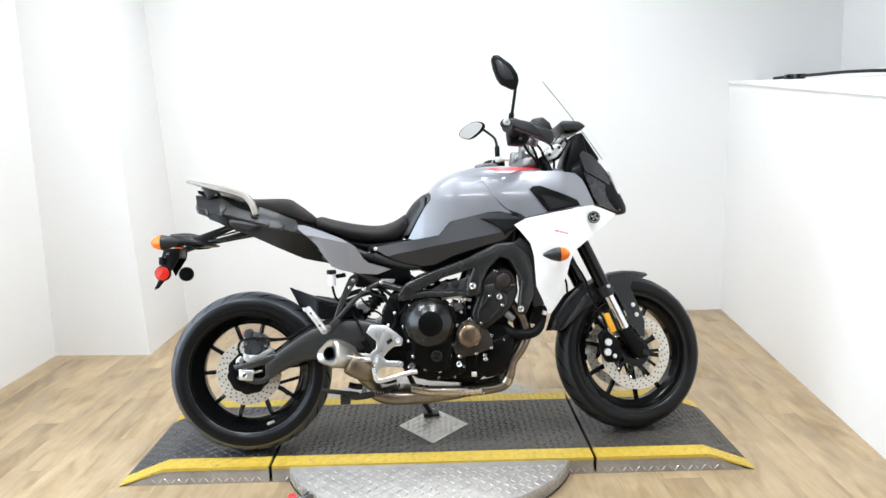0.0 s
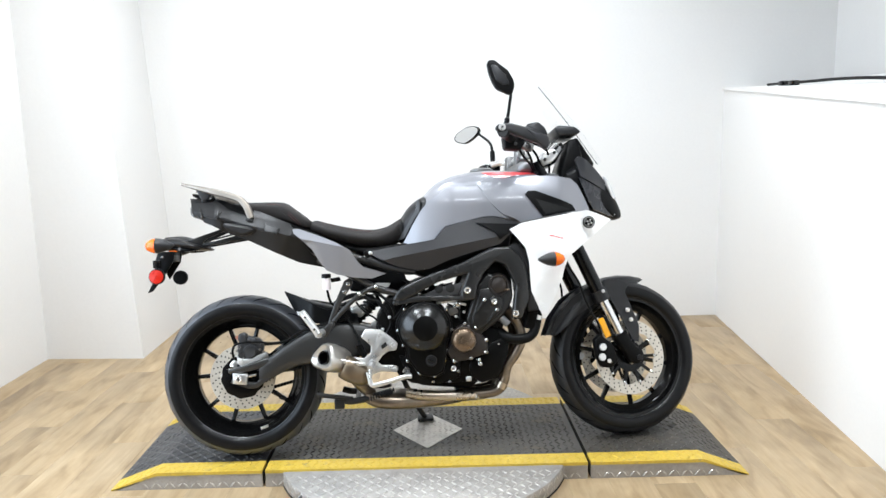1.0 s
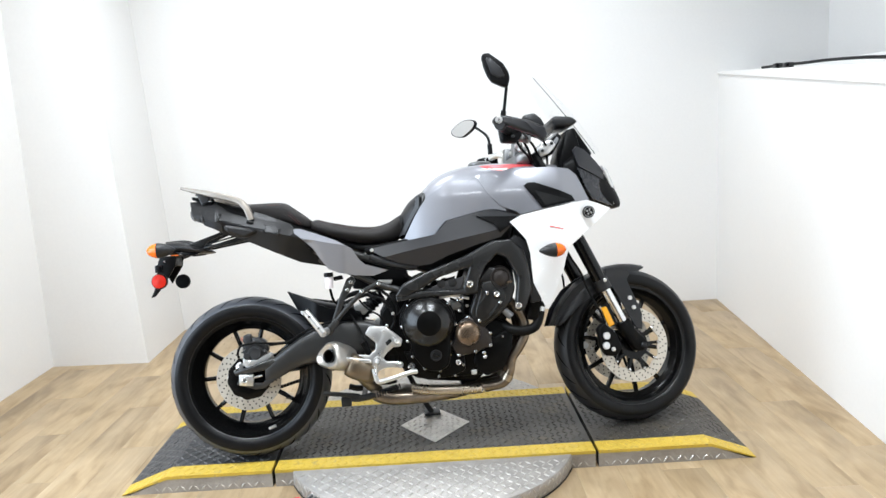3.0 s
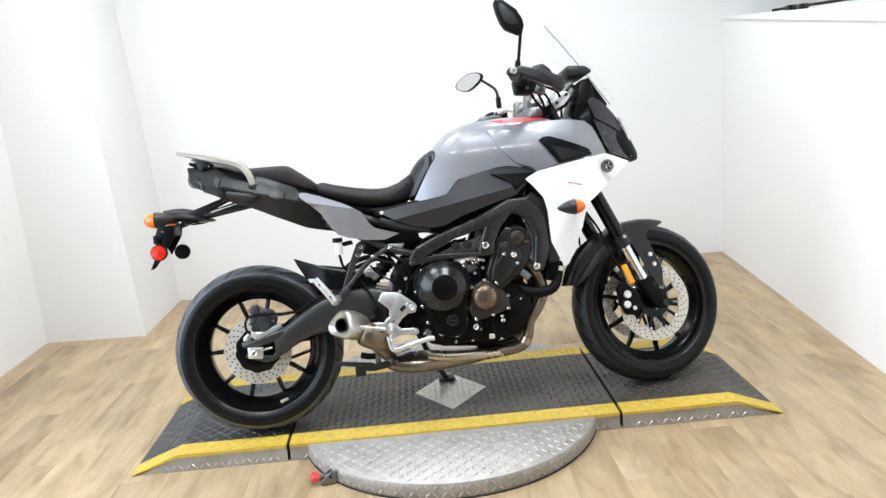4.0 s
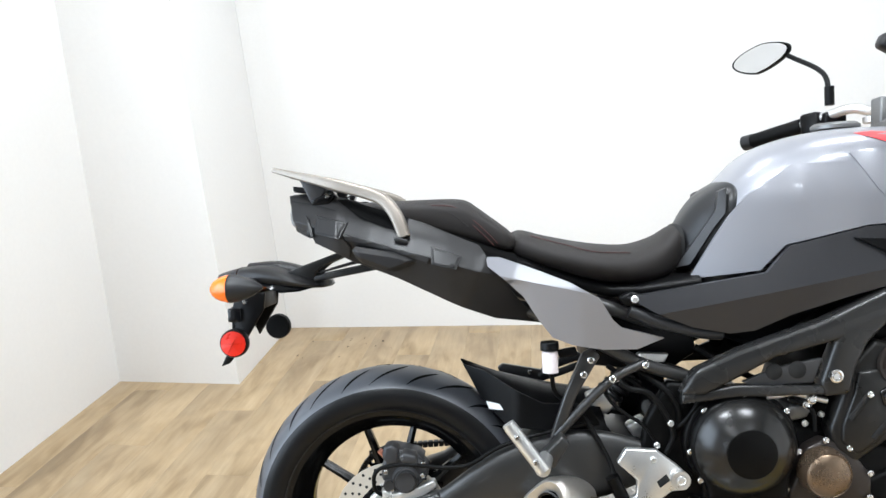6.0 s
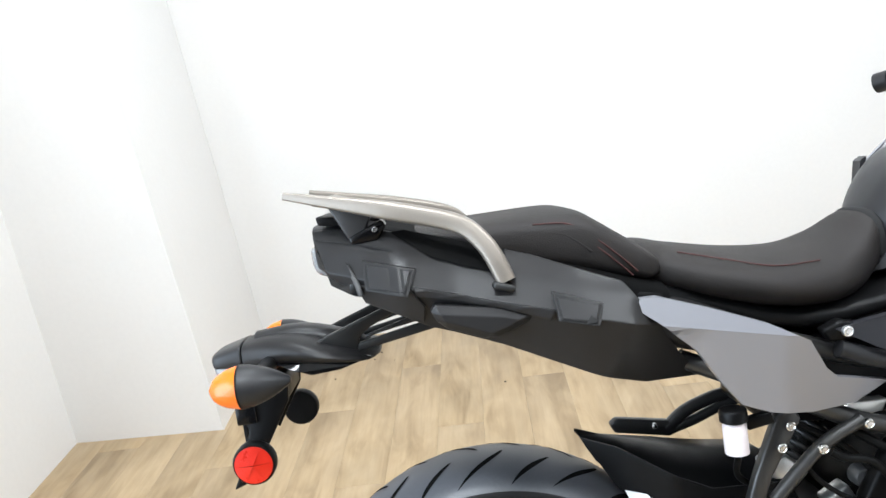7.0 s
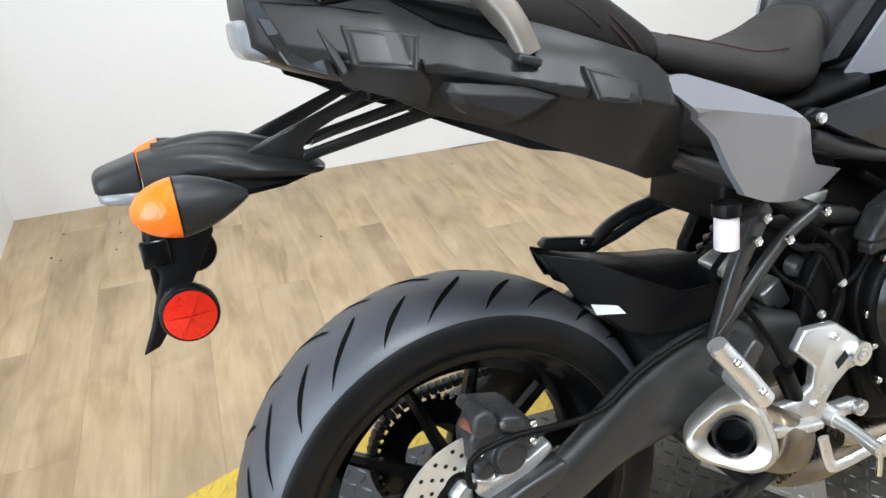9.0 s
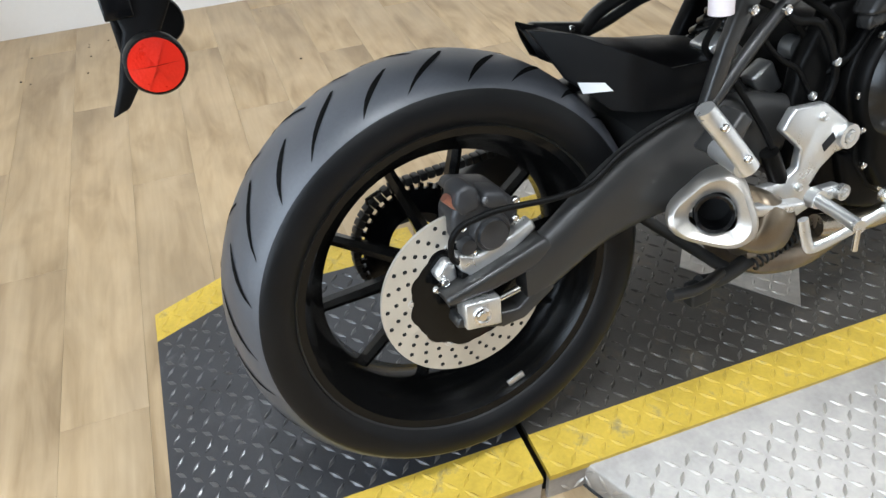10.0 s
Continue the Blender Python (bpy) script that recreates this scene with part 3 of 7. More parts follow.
def turntable_lock():
    """A foot lever hinged in a fork on the turntable's rim."""
    th = empty("turntable_lock", pose(-0.300, 2.622, 0, 0, 0, 14), "red-ended steel foot lever hinged on the turntable rim", "lever")
    part("arm", bevel(box_bm((-0.050, -0.006, 0.022), (0.0, 0.006, 0.034)), 0.003), M_ALUDARK, th)
    for y in (-0.016, 0.010):
        part("cheek", prism([(-0.044, 0.004), (-0.048, 0.016), (-0.010, 0.046), (0.006, 0.046), (0.006, 0.004)], y, y + 0.006, 0.002), M_ALUDARK, th)
    part("hinge_pin", tube([(-0.014, -0.020, 0.030), (-0.014, 0.020, 0.030)], 0.005, 1, 10, 1.0), M_BLACKSTEEL, th)
    part("pedal", bevel(box_bm((-0.076, -0.013, 0.018), (-0.046, 0.026, 0.040)), 0.007), M_REDMARK, th, "worn red pedal")


def leaning_frame():
    th = empty("picture_frame", pose(-2.078, 3.225, 0.075, 0, 0, 0), "black framed white board hung low on the white wall", "frame")
    W, H, D, F = 0.70, 0.9, 0.03, 0.055
    for a, b in (((0, -W / 2, 0), (D, W / 2, F)), ((0, -W / 2, H - F), (D, W / 2, H)), ((0, -W / 2, F), (D, -W / 2 + F, H - F)), ((0, W / 2 - F, F), (D, W / 2, H - F))):
        part("frame_side", box_bm(a, b, 0.003), M_GLOSSBLACK, th)
    part("board", box_bm((0.004, -W / 2 + F, F), (0.014, W / 2 - F, H - F)), M_WHITE, th)


def ledge_cable():
    th = empty("cable", pose(0, 0, 0), "black cable lying on the white ledge", "cable")
    part("lead", tube([(1.99, 4.35, 1.472), (1.965, 4.1, 1.466), (1.93, 3.8, 1.456), (1.90, 3.5, 1.448), (1.87, 3.2, 1.434), (1.84, 2.9, 1.412)], 0.007, 4, 8), M_CABLE, th)
    for y, x, z in ((4.12, 1.968, 1.466), (3.98, 1.952, 1.46)):
        part("clip", box_bm((x - 0.02, y - 0.02, z - 0.012), (x + 0.02, y + 0.02, z + 0.012), 0.003), M_GLOSSBLACK, th)


def floor_crumbs():
    """Dark crumbs swept against the back wall."""
    rnd = random.Random(7)
    bm = bmesh.new()
    for k in range(15):
        x, y = rnd.uniform(-1.48, 0.2), 5.06 - abs(rnd.gauss(0, 0.30))
        if k % 3:
            x, y = rnd.gauss(-1.25, 0.16), 4.96 - abs(rnd.gauss(0, 0.22))
        r = rnd.uniform(0.002, 0.0048)
        v = bmesh.ops.create_icosphere(bm, subdivisions=1, radius=r)["verts"]
        bmesh.ops.transform(bm, matrix=Matrix.Translation((max(-1.48, x), y, r * 0.45)) @ Matrix.Diagonal((1, rnd.uniform(0.5, 1.2), 0.6, 1)), verts=v)
    tagged(finish("floor_crumbs", bm, M_BLACKSTEEL), "small dark crumbs lying on the plank floor", "dirt", "", "stuff")


floor_crumbs()
turntable_base()
turntable_lock()
leaning_frame()
ledge_cable()


# ---- the motorcycle ----
BIKE = pose(-0.559, 2.932, 0.068, 0, 0, 4.4) @ pose(0, 0, 0, -11.3, 0, 0)
bike = empty("motorcycle", BIKE, "grey, white and black sport touring motorcycle leaning on its side stand", "motorcycle")
STEER = Matrix.Translation((1.415, 0, 0.28)) @ Matrix.Rotation(radians(9.5), 4, Vector((-0.42, 0, 0.907)).normalized()) @ Matrix.Translation((-1.415, 0, -0.28))

STEER_BAR = Matrix.Translation((0, 0, 1.10)) @ Matrix.Rotation(radians(-3.2), 4, "X") @ Matrix.Translation((0, 0, -1.122)) @ Matrix.Translation((1.06, 0, 1.05)) @ Matrix.Rotation(radians(7.0), 4, Vector((-0.42, 0, 0.907)).normalized()) @ Matrix.Translation((-1.06, 0, -1.05)) @ Matrix.Diagonal((1, 0.90, 1, 1))


def b(name, bm, material, label="", smooth=40, parent=None, steer=False):
    """A part of the motorcycle, in its own axes: x ahead, y to its left, z up from the rear tyre's foot."""
    ob = part(name, bm, material, parent or bike, label, smooth)
    if steer:
        ob.matrix_basis = STEER
    return ob


def disc_ring(r0, r1, thick, holes, wave=0.0):
    """A drilled brake ring about y: the ring, and dark discs for its holes as a second bmesh."""
    n = 120
    bm = bmesh.new()
    rings = []
    for r, y in ((r0, -thick / 2), (r1, -thick / 2), (r1, thick / 2), (r0, thick / 2)):
        rings.append([bm.verts.new(((r + (wave * math.sin(10 * 2 * math.pi * j / n) if r == r0 else 0)) * math.cos(2 * math.pi * j / n), y, (r + (wave * math.sin(10 * 2 * math.pi * j / n) if r == r0 else 0)) * math.sin(2 * math.pi * j / n))) for j in range(n)])
    for i in range(4):
        a, c = rings[i], rings[(i + 1) % 4]
        for j in range(n):
            bm.faces.new((a[j], a[(j + 1) % n], c[(j + 1) % n], c[j]))
    hb = bmesh.new()
    for k in range(holes):
        for q, fr in enumerate((0.22, 0.5, 0.8)):
            a = 2 * math.pi * (k + q * 0.33) / holes
            r = r0 + (r1 - r0) * fr
            for s in (-1, 1):
                c = bmesh.ops.create_circle(hb, cap_ends=True, segments=8, radius=0.0031)["verts"]
                bmesh.ops.transform(hb, matrix=Matrix.Translation((r * math.cos(a), s * (thick / 2 + 0.0004), r * math.sin(a))) @ Matrix.Rotation(math.pi / 2, 4, "X"), verts=c)
    return bm, hb


def spoke_bm(r0, r1, a0, a1, w0, w1, y0, y1, d=0.011):
    """One wheel spoke from the hub (r0, angle a0) to the rim (r1, a1), a tapered bar with a ridge."""
    p0 = Vector((r0 * math.cos(a0), y0, r0 * math.sin(a0)))
    p1 = Vector((r1 * math.cos(a1), y1, r1 * math.sin(a1)))
    t = (p1 - p0).normalized()
    s = t.cross(Vector((0, 1, 0))).normalized()
    bm = bmesh.new()
    rows = []
    for p, w in ((p0, w0), ((p0 + p1) / 2, (w0 + w1) * 0.46), (p1, w1)):
        rows.append([bm.verts.new(p + s * a * w + Vector((0, c * d, 0))) for a, c in ((-1, 0.6), (0, 1), (1, 0.6), (1, -0.6), (0, -1), (-1, -0.6))])
    for a, c in zip(rows, rows[1:]):
        for j in range(6):
            bm.faces.new((a[j], a[(j + 1) % 6], c[(j + 1) % 6], c[j]))
    bm.faces.new(rows[0])
    bm.faces.new(rows[-1][::-1])
    return bm


def grooves(R, half, crown, count, r_of):
    """Tread grooves: dark strips laid curving across both shoulders, black for the cuts' shade."""
    bm = bmesh.new()
    for side in (-1, 1):
        for k in range(count):
            base = 2 * math.pi * (k + (0.5 if side > 0 else 0)) / count
            long = k % 2 == 0
            n = 7
            rows = []
            for i in range(n):
                u = i / (n - 1)
                y = side * half * (0.06 + 0.80 * u if long else 0.22 + 0.66 * u)
                a = base + (0.25 * u ** 1.2 if long else 0.02 + 0.20 * u)
                w = 0.0058 * math.sin(math.pi * min(1, 0.12 + u * 0.86)) / R
                r = r_of(abs(y)) + 0.0015
                rows.append([bm.verts.new((r * math.cos(a + d), y, r * math.sin(a + d))) for d in (-w, w)])
            for p, q in zip(rows, rows[1:]):
                bm.faces.new((p[0], p[1], q[1], q[0]))
    return bm


def wheel(name, R, half, lip, rim_half, centre, pairs, steer, spoke_turn, groove_count):
    """A cast wheel: rim, tyre with dark groove strips, hub and spokes."""
    prof = [(lip - 0.004, -rim_half + 0.004), (lip + 0.004, -rim_half - 0.006)]

    def r_of(y):
        u = min(1.0, y / half)
        return R - (R - lip - 0.024) * (1 - math.sqrt(max(0.0, 1 - (u * 0.93) ** 2)))

    outer = [(r_of(abs(half * s)), half * s) for s in [k / 12 for k in range(-12, 13)]]
    side = [(lip - 0.002, -rim_half), (lip + 0.006, -rim_half - 0.008), (lip + 0.014, -half * 0.97), (lip + 0.022, -half * 1.01)]
    ty = side + outer + [(r, -y) for r, y in reversed(side)]
    rim = [(lip - 0.008, -rim_half - 0.004), (lip + 0.003, -rim_half - 0.006), (lip + 0.004, -rim_half + 0.004), (lip - 0.010, -rim_half + 0.010), (lip - 0.018, -rim_half * 0.55),
           (lip - 0.034, -rim_half * 0.4), (lip - 0.034, rim_half * 0.4), (lip - 0.018, rim_half * 0.55), (lip - 0.010, rim_half - 0.010), (lip + 0.004, rim_half - 0.004), (lip + 0.003, rim_half + 0.006), (lip - 0.008, rim_half + 0.004),
           (lip - 0.017, rim_half - 0.012), (lip - 0.024, rim_half * 0.6), (lip - 0.042, rim_half * 0.36), (lip - 0.042, -rim_half * 0.36), (lip - 0.024, -rim_half * 0.6), (lip - 0.017, -rim_half + 0.012)]
    m = Matrix.Translation(centre)
    w = b(name, moved(lathe(rim, 72, True), m), M_RIM, "gloss black cast wheel rim", 50, None, steer)
    part("tyre", moved(lathe(ty, 96, True), m), M_RUBBER, w, "black road tyre with cut tread", 50)
    band = [(r + 0.0008 - 0.0012 * abs(y / half) ** 8, y) for r, y in outer]
    # Rear band has sheen painted into its colour; the front band has none.
    part("tread", moved(lathe(band + [(r - 0.003, y) for r, y in reversed(band)], 96, True), m), M_TREADPLAIN if steer else M_TREADSHEEN, w, "plain black tread band" if steer else "scuffed tread band, coloured blue-grey for window sheen", 50)
    part("groove_shade", moved(grooves(R, half, 0, groove_count, r_of), m), M_SHADEBLACK, w)
    # Added rings of paler metal imitate the thin gloss line on each lip.
    for s in (-1, 1):
        part("rim_glint", moved(lathe([(lip + 0.002, s * (rim_half + 0.0065)), (lip + 0.0045, s * (rim_half + 0.0085)), (lip + 0.0055, s * (rim_half + 0.006))], 96, True), m), M_SPRING, w)
    part("hub", moved(lathe([(0, -0.06), (0.022, -0.06), (0.030, -0.05), (0.034, -0.02), (0.034, 0.02), (0.030, 0.05), (0.022, 0.06), (0, 0.06)], 24), m), M_RIM, w)
    for k in range(pairs):
        for s in (-1, 1):
            a = spoke_turn + 2 * math.pi * k / pairs
            part("spoke", moved(spoke_bm(0.028, lip - 0.036, a + s * 0.16, a + s * 0.29, 0.011, 0.007, 0.0, 0.0), m), M_RIM, w)
    return w, m


rear, mr = wheel("rear_wheel", 0.298, 0.085, 0.220, 0.068, (0.002, -0.008, 0.300), 5, False, 0.35, 26)
ring, hl = disc_ring(0.078, 0.118, 0.005, 26, 0.003)
md = mr @ Matrix.Translation((0, -0.082, 0))
part("brake_disc", moved(ring, md), M_DISC, rear, "drilled steel brake disc")
part("hole_ring", moved(hl, md), M_HOLE, rear)
part("disc_carrier", moved(lathe([(0.03, -0.004), (0.070, -0.004), (0.080, -0.002), (0.080, 0.004), (0.03, 0.006)], 40, True), md), M_RIM, rear)
for k in range(5):
    a = 0.5 + 2 * math.pi * k / 5
    bolt(0.074 * math.cos(a), -0.087, 0.300 + 0.074 * math.sin(a), rear, 0.0075, M_ALU)
spk = lathe([(0.05, 0.075), (0.088, 0.075), (0.088, 0.082), (0.05, 0.082)], 60, True)
for k in range(40):
    a = 2 * math.pi * k / 40
    join(spk, moved(box_bm((-0.0035, 0.0755, 0.086), (0.0035, 0.0815, 0.095)), Matrix.Rotation(a, 4, "Y")))
part("sprocket", moved(spk, mr), M_GLOSSBLACK, rear)
part("valve", moved(tube([(0, -0.01, 0.17), (0.0, -0.035, 0.155)], 0.004, 1, 8), mr @ Matrix.Rotation(2.2, 4, "Y")), M_BLACKSTEEL, rear)
part("balance_weight", moved(box_bm((-0.014, -0.066, -0.208), (0.014, -0.062, -0.198), 0.001), mr @ Matrix.Rotation(-0.35, 4, "Y")), M_ALU, rear)

# chain round the sprocket and along the far arm
chain = b("drive_chain", tube([(0.53, 0.079, 0.425), (0.0, 0.079, 0.400), (-0.067, 0.079, 0.372), (-0.095, 0.079, 0.305), (-0.067, 0.079, 0.238), (0.0, 0.079, 0.212), (0.53, 0.079, 0.345)], 0.003, 4, 6), M_SPRING, "oiled steel drive chain")
link = None
spots = [(0.53 * k / 44, 0.400 + 0.025 * k / 44, -0.047) for k in range(44)] + [(0.53 * k / 44, 0.212 + 0.133 * k / 44, -0.246) for k in range(44)]
spots += [(0.095 * math.cos(a), 0.305 + 0.095 * math.sin(a), math.pi / 2 - a) for a in [math.pi / 2 + math.pi * k / 25 for k in range(1, 25)]]
for x, z, turn in spots:
    if link is None:
        ob = part("link", box_bm((-0.0052, -0.009, -0.006), (0.0052, 0.009, 0.006), 0.0015), M_BLACKSTEEL, chain)
        link = ob.data
    else:
        ob = new("link", link)
        ob.parent = chain
    ob.matrix_basis = Matrix.Translation((x, 0.079, z)) @ Matrix.Rotation(turn, 4, "Y")

front, mf = wheel("front_wheel", 0.300, 0.059, 0.230, 0.044, (1.469, 0, 0.298), 5, True, 0.1, 24)
for s in (-1, 1):
    ring, hl = disc_ring(0.104, 0.144, 0.004, 30, 0.004)
    md = mf @ Matrix.Translation((0, s * 0.068, 0))
    part("brake_disc", moved(ring, md), M_DISC, front, "drilled steel brake disc")
    part("hole_ring", moved(hl, md), M_HOLE, front)
    car = lathe([(0.03, -0.003), (0.058, -0.003), (0.058, 0.003), (0.03, 0.003)], 40, True)
    part("disc_carrier", moved(car, md), M_RIM, front)
    for k in range(10):
        a = 2 * math.pi * k / 10
        part("carrier_arm", moved(box_bm((0.055, -0.0028, -0.006), (0.106, 0.0028, 0.006), 0.001), md @ Matrix.Rotation(a, 4, "Y")), M_RIM, front)
    for k in range(10):
        a = 2 * math.pi * k / 10
        bolt(1.469 + 0.101 * math.cos(a), s * 0.068 - 0.003, 0.298 + 0.101 * math.sin(a), front, 0.006, M_CHROME)

# swingarm, axle and rear brake
ARM = [(-0.045, 0.332), (0.01, 0.345), (0.10, 0.372), (0.165, 0.415), (0.235, 0.458), (0.33, 0.482), (0.42, 0.480), (0.50, 0.455), (0.51, 0.385), (0.42, 0.352), (0.33, 0.338), (0.20, 0.330), (0.12, 0.296), (0.055, 0.262), (0.035, 0.268), (0.045, 0.296), (0.02, 0.322), (-0.04, 0.318)]
arm = b("swingarm", loft_smooth([(0.068, -0.124, 0.278, 0.350, 0.016, 3), (0.085, -0.124, 0.282, 0.362, 0.019, 2.6), (0.12, -0.124, 0.298, 0.384, 0.021, 2.6), (0.19, -0.124, 0.330, 0.432, 0.022, 2.6), (0.26, -0.123, 0.342, 0.466, 0.023, 2.6), (0.33, -0.122, 0.345, 0.482, 0.023, 2.6), (0.42, -0.120, 0.352, 0.480, 0.022, 2.6), (0.50, -0.118, 0.380, 0.458, 0.018, 2.6)], 4, 32), M_ARM, "black cast swingarm")
part("arm_upper_prong", prism([(-0.045, 0.332), (0.01, 0.345), (0.10, 0.372), (0.12, 0.350), (0.075, 0.332), (0.02, 0.322), (-0.04, 0.318)], -0.142, -0.106, 0.006, 2), M_ARM, arm)
part("arm_far_side", prism(ARM, 0.100, 0.135, 0.009, 2), M_ARM, arm)
part("arm_bridge", loft_smooth([(0.27, 0, 0.40, 0.46, 0.12), (0.34, 0, 0.36, 0.475, 0.125), (0.42, 0, 0.35, 0.475, 0.125), (0.5, 0, 0.37, 0.46, 0.12)], 3), M_ARM, arm)
part("arm_lower_lug", prism([(-0.035, 0.285), (0.03, 0.262), (0.062, 0.264), (0.11, 0.296), (0.09, 0.312), (0.055, 0.282), (0.02, 0.285), (-0.03, 0.298)], -0.140, -0.110, 0.003), M_ARM, arm)
blk = b("axle_block", prism([(-0.025, 0.283), (0.024, 0.276), (0.026, 0.316), (-0.024, 0.321)], -0.150, -0.120, 0.003), M_ALU, "bare aluminium chain adjuster block")
bolt(-0.004, -0.150, 0.300, blk, 0.012, M_CHROME, "axle_nut")
part("adjuster_screw", tube([(0.022, -0.138, 0.305), (0.057, -0.138, 0.311)], 0.0045, 1, 8), M_CHROME, blk)
cal = b("rear_caliper", prism([(-0.014, 0.392), (-0.012, 0.424), (0.004, 0.446), (0.060, 0.434), (0.078, 0.420), (0.080, 0.396), (0.060, 0.378), (0.012, 0.368)], -0.112, -0.062, 0.008, 3), M_CALIPER, "dark grey rear brake caliper")
part("caliper_lobe", prism([(-0.010, 0.440), (-0.005, 0.460), (0.011, 0.464), (0.023, 0.456), (0.022, 0.428), (0.0, 0.424)], -0.122, -0.080, 0.006, 3), M_CALIPER, cal)
part("caliper_lobe", prism([(0.026, 0.430), (0.031, 0.448), (0.057, 0.441), (0.063, 0.424), (0.044, 0.420)], -0.122, -0.080, 0.005, 3), M_CALIPER, cal)
part("caliper_bridge", prism([(-0.002, 0.440), (0.008, 0.452), (0.060, 0.438), (0.074, 0.424), (0.030, 0.430)], -0.100, -0.040, 0.006, 2), M_CALIPER, cal)
part("piston_housing", moved(lathe([(0, -0.010), (0.024, -0.010), (0.0275, -0.005), (0.028, 0.006), (0, 0.006)], 32), Matrix.Translation((0.035, -0.112, 0.392))), M_CALIPER, cal)
part("piston_cap", moved(lathe([(0, -0.006), (0.019, -0.006), (0.0205, -0.004), (0.0205, 0), (0, 0)], 28), Matrix.Translation((0.035, -0.122, 0.392))), M_CALIPER, cal)
part("slide_housing", moved(lathe([(0, -0.010), (0.010, -0.010), (0.012, -0.006), (0.012, 0.004), (0, 0.004)], 20), Matrix.Translation((0.002, -0.112, 0.382))), M_CALIPER, cal)
for x, z in ((0.008, 0.374), (0.032, 0.437), (0.072, 0.425), (0.069, 0.401), (-0.003, 0.410)):
    bolt(x, -0.116, z, cal, 0.0052, M_CHROME if z < 0.43 else M_ALUDARK)
part("caliper_bracket", prism([(-0.014, 0.376), (0.012, 0.366), (0.061, 0.379), (0.092, 0.392), (0.098, 0.378), (0.054, 0.351), (0.006, 0.333), (-0.013, 0.352)], -0.121, -0.100, 0.004), M_ALU, cal)
part("bracket_lug", prism([(-0.044, 0.349), (-0.026, 0.366), (-0.015, 0.360), (-0.013, 0.336), (-0.033, 0.330)], -0.112, -0.086, 0.005, 2), M_ALU, cal)
part("slide_boot", moved(lathe([(0, -0.020), (0.006, -0.020), (0.0085, -0.014), (0.007, -0.010), (0.009, -0.006), (0.008, 0), (0, 0)], 16), Matrix.Translation((-0.006, -0.100, 0.343))), M_CABLE, cal)
part("bleed_screw", tube([(0.0, -0.105, 0.432), (-0.016, -0.105, 0.450)], 0.006, 1, 8), M_COPPER, cal)
bolt(-0.033, -0.113, 0.341, cal, 0.006, M_CHROME)
bolt(-0.045, -0.108, 0.331, cal, 0.0045, M_CHROME)
b("brake_hose", tube([(-0.010, -0.112, 0.360), (-0.024, -0.128, 0.378), (-0.025, -0.134, 0.405), (-0.014, -0.138, 0.422), (0.006, -0.140, 0.428), (0.036, -0.141, 0.431), (0.075, -0.142, 0.428), (0.114, -0.142, 0.424), (0.163, -0.142, 0.428), (0.213, -0.141, 0.456), (0.264, -0.140, 0.474), (0.33, -0.138, 0.488), (0.40, -0.13, 0.50)], 0.0042, 5, 8), M_CABLE)

# rear hugger over the tyre
hug = bmesh.new()
rows = []
for i in range(9):
    u = i / 8
    x, z = 0.155 + 0.27 * u, 0.602 - 0.075 * u - 0.012 * math.sin(u * math.pi)
    wv = 0.012 + 0.098 * min(1, u * 2.2) ** 0.8
    rows.append([hug.verts.new((x + dx, y, z + dz)) for y, dz, dx in ((-wv, -0.045 - 0.055 * u, 0.02 + 0.03 * u), (-wv * 0.97, -0.022 - 0.02 * u, 0.008), (-wv * 0.6, -0.004, 0), (0, 0.006, -0.004), (wv * 0.6, -0.004, 0), (wv * 0.97, -0.022 - 0.02 * u, 0.008), (wv, -0.045 - 0.055 * u, 0.02 + 0.03 * u))])
for p, q in zip(rows, rows[1:]):
    for j in range(6):
        hug.faces.new((p[j], p[j + 1], q[j + 1], q[j]))
bmesh.ops.recalc_face_normals(hug, faces=hug.faces)
bmesh.ops.solidify(hug, geom=hug.faces[:], thickness=0.004)
hg = b("hugger", hug, M_PLASTIC, "black plastic rear hugger", 35)
part("side_flare", panel([(0.155, 0.600), (0.20, 0.592), (0.31, 0.535), (0.40, 0.53), (0.42, 0.49), (0.33, 0.478), (0.235, 0.492), (0.19, 0.535)], lambda x, z: -0.112 + 0.85 * max(0, 0.26 - x), 0.004, 0.006), M_PLASTIC, hg)
part("warning_label", panel([(0.200, 0.531), (0.226, 0.530), (0.234, 0.519), (0.205, 0.516)], lambda x, z: -0.1155 + 0.85 * max(0, 0.26 - x), 0.001, 0.001), M_WHITE, hg, "small white label")

# ---- tail ----
TAIL_Y = -0.018
tc = b("tail_cover", loft_smooth([(-0.172, TAIL_Y, 0.905, 0.966, 0.062, 5), (-0.14, TAIL_Y, 0.885, 0.965, 0.088, 5), (-0.08, TAIL_Y, 0.862, 0.953, 0.112, 5), (0.0, TAIL_Y, 0.835, 0.925, 0.130, 5), (0.10, TAIL_Y, 0.80, 0.893, 0.140, 5), (0.20, TAIL_Y, 0.765, 0.855, 0.140, 5), (0.30, TAIL_Y, 0.73, 0.81, 0.135, 5), (0.40, TAIL_Y, 0.70, 0.765, 0.11, 5)], 4, 32), M_TAIL, "grained dark plastic tail cover", 30)


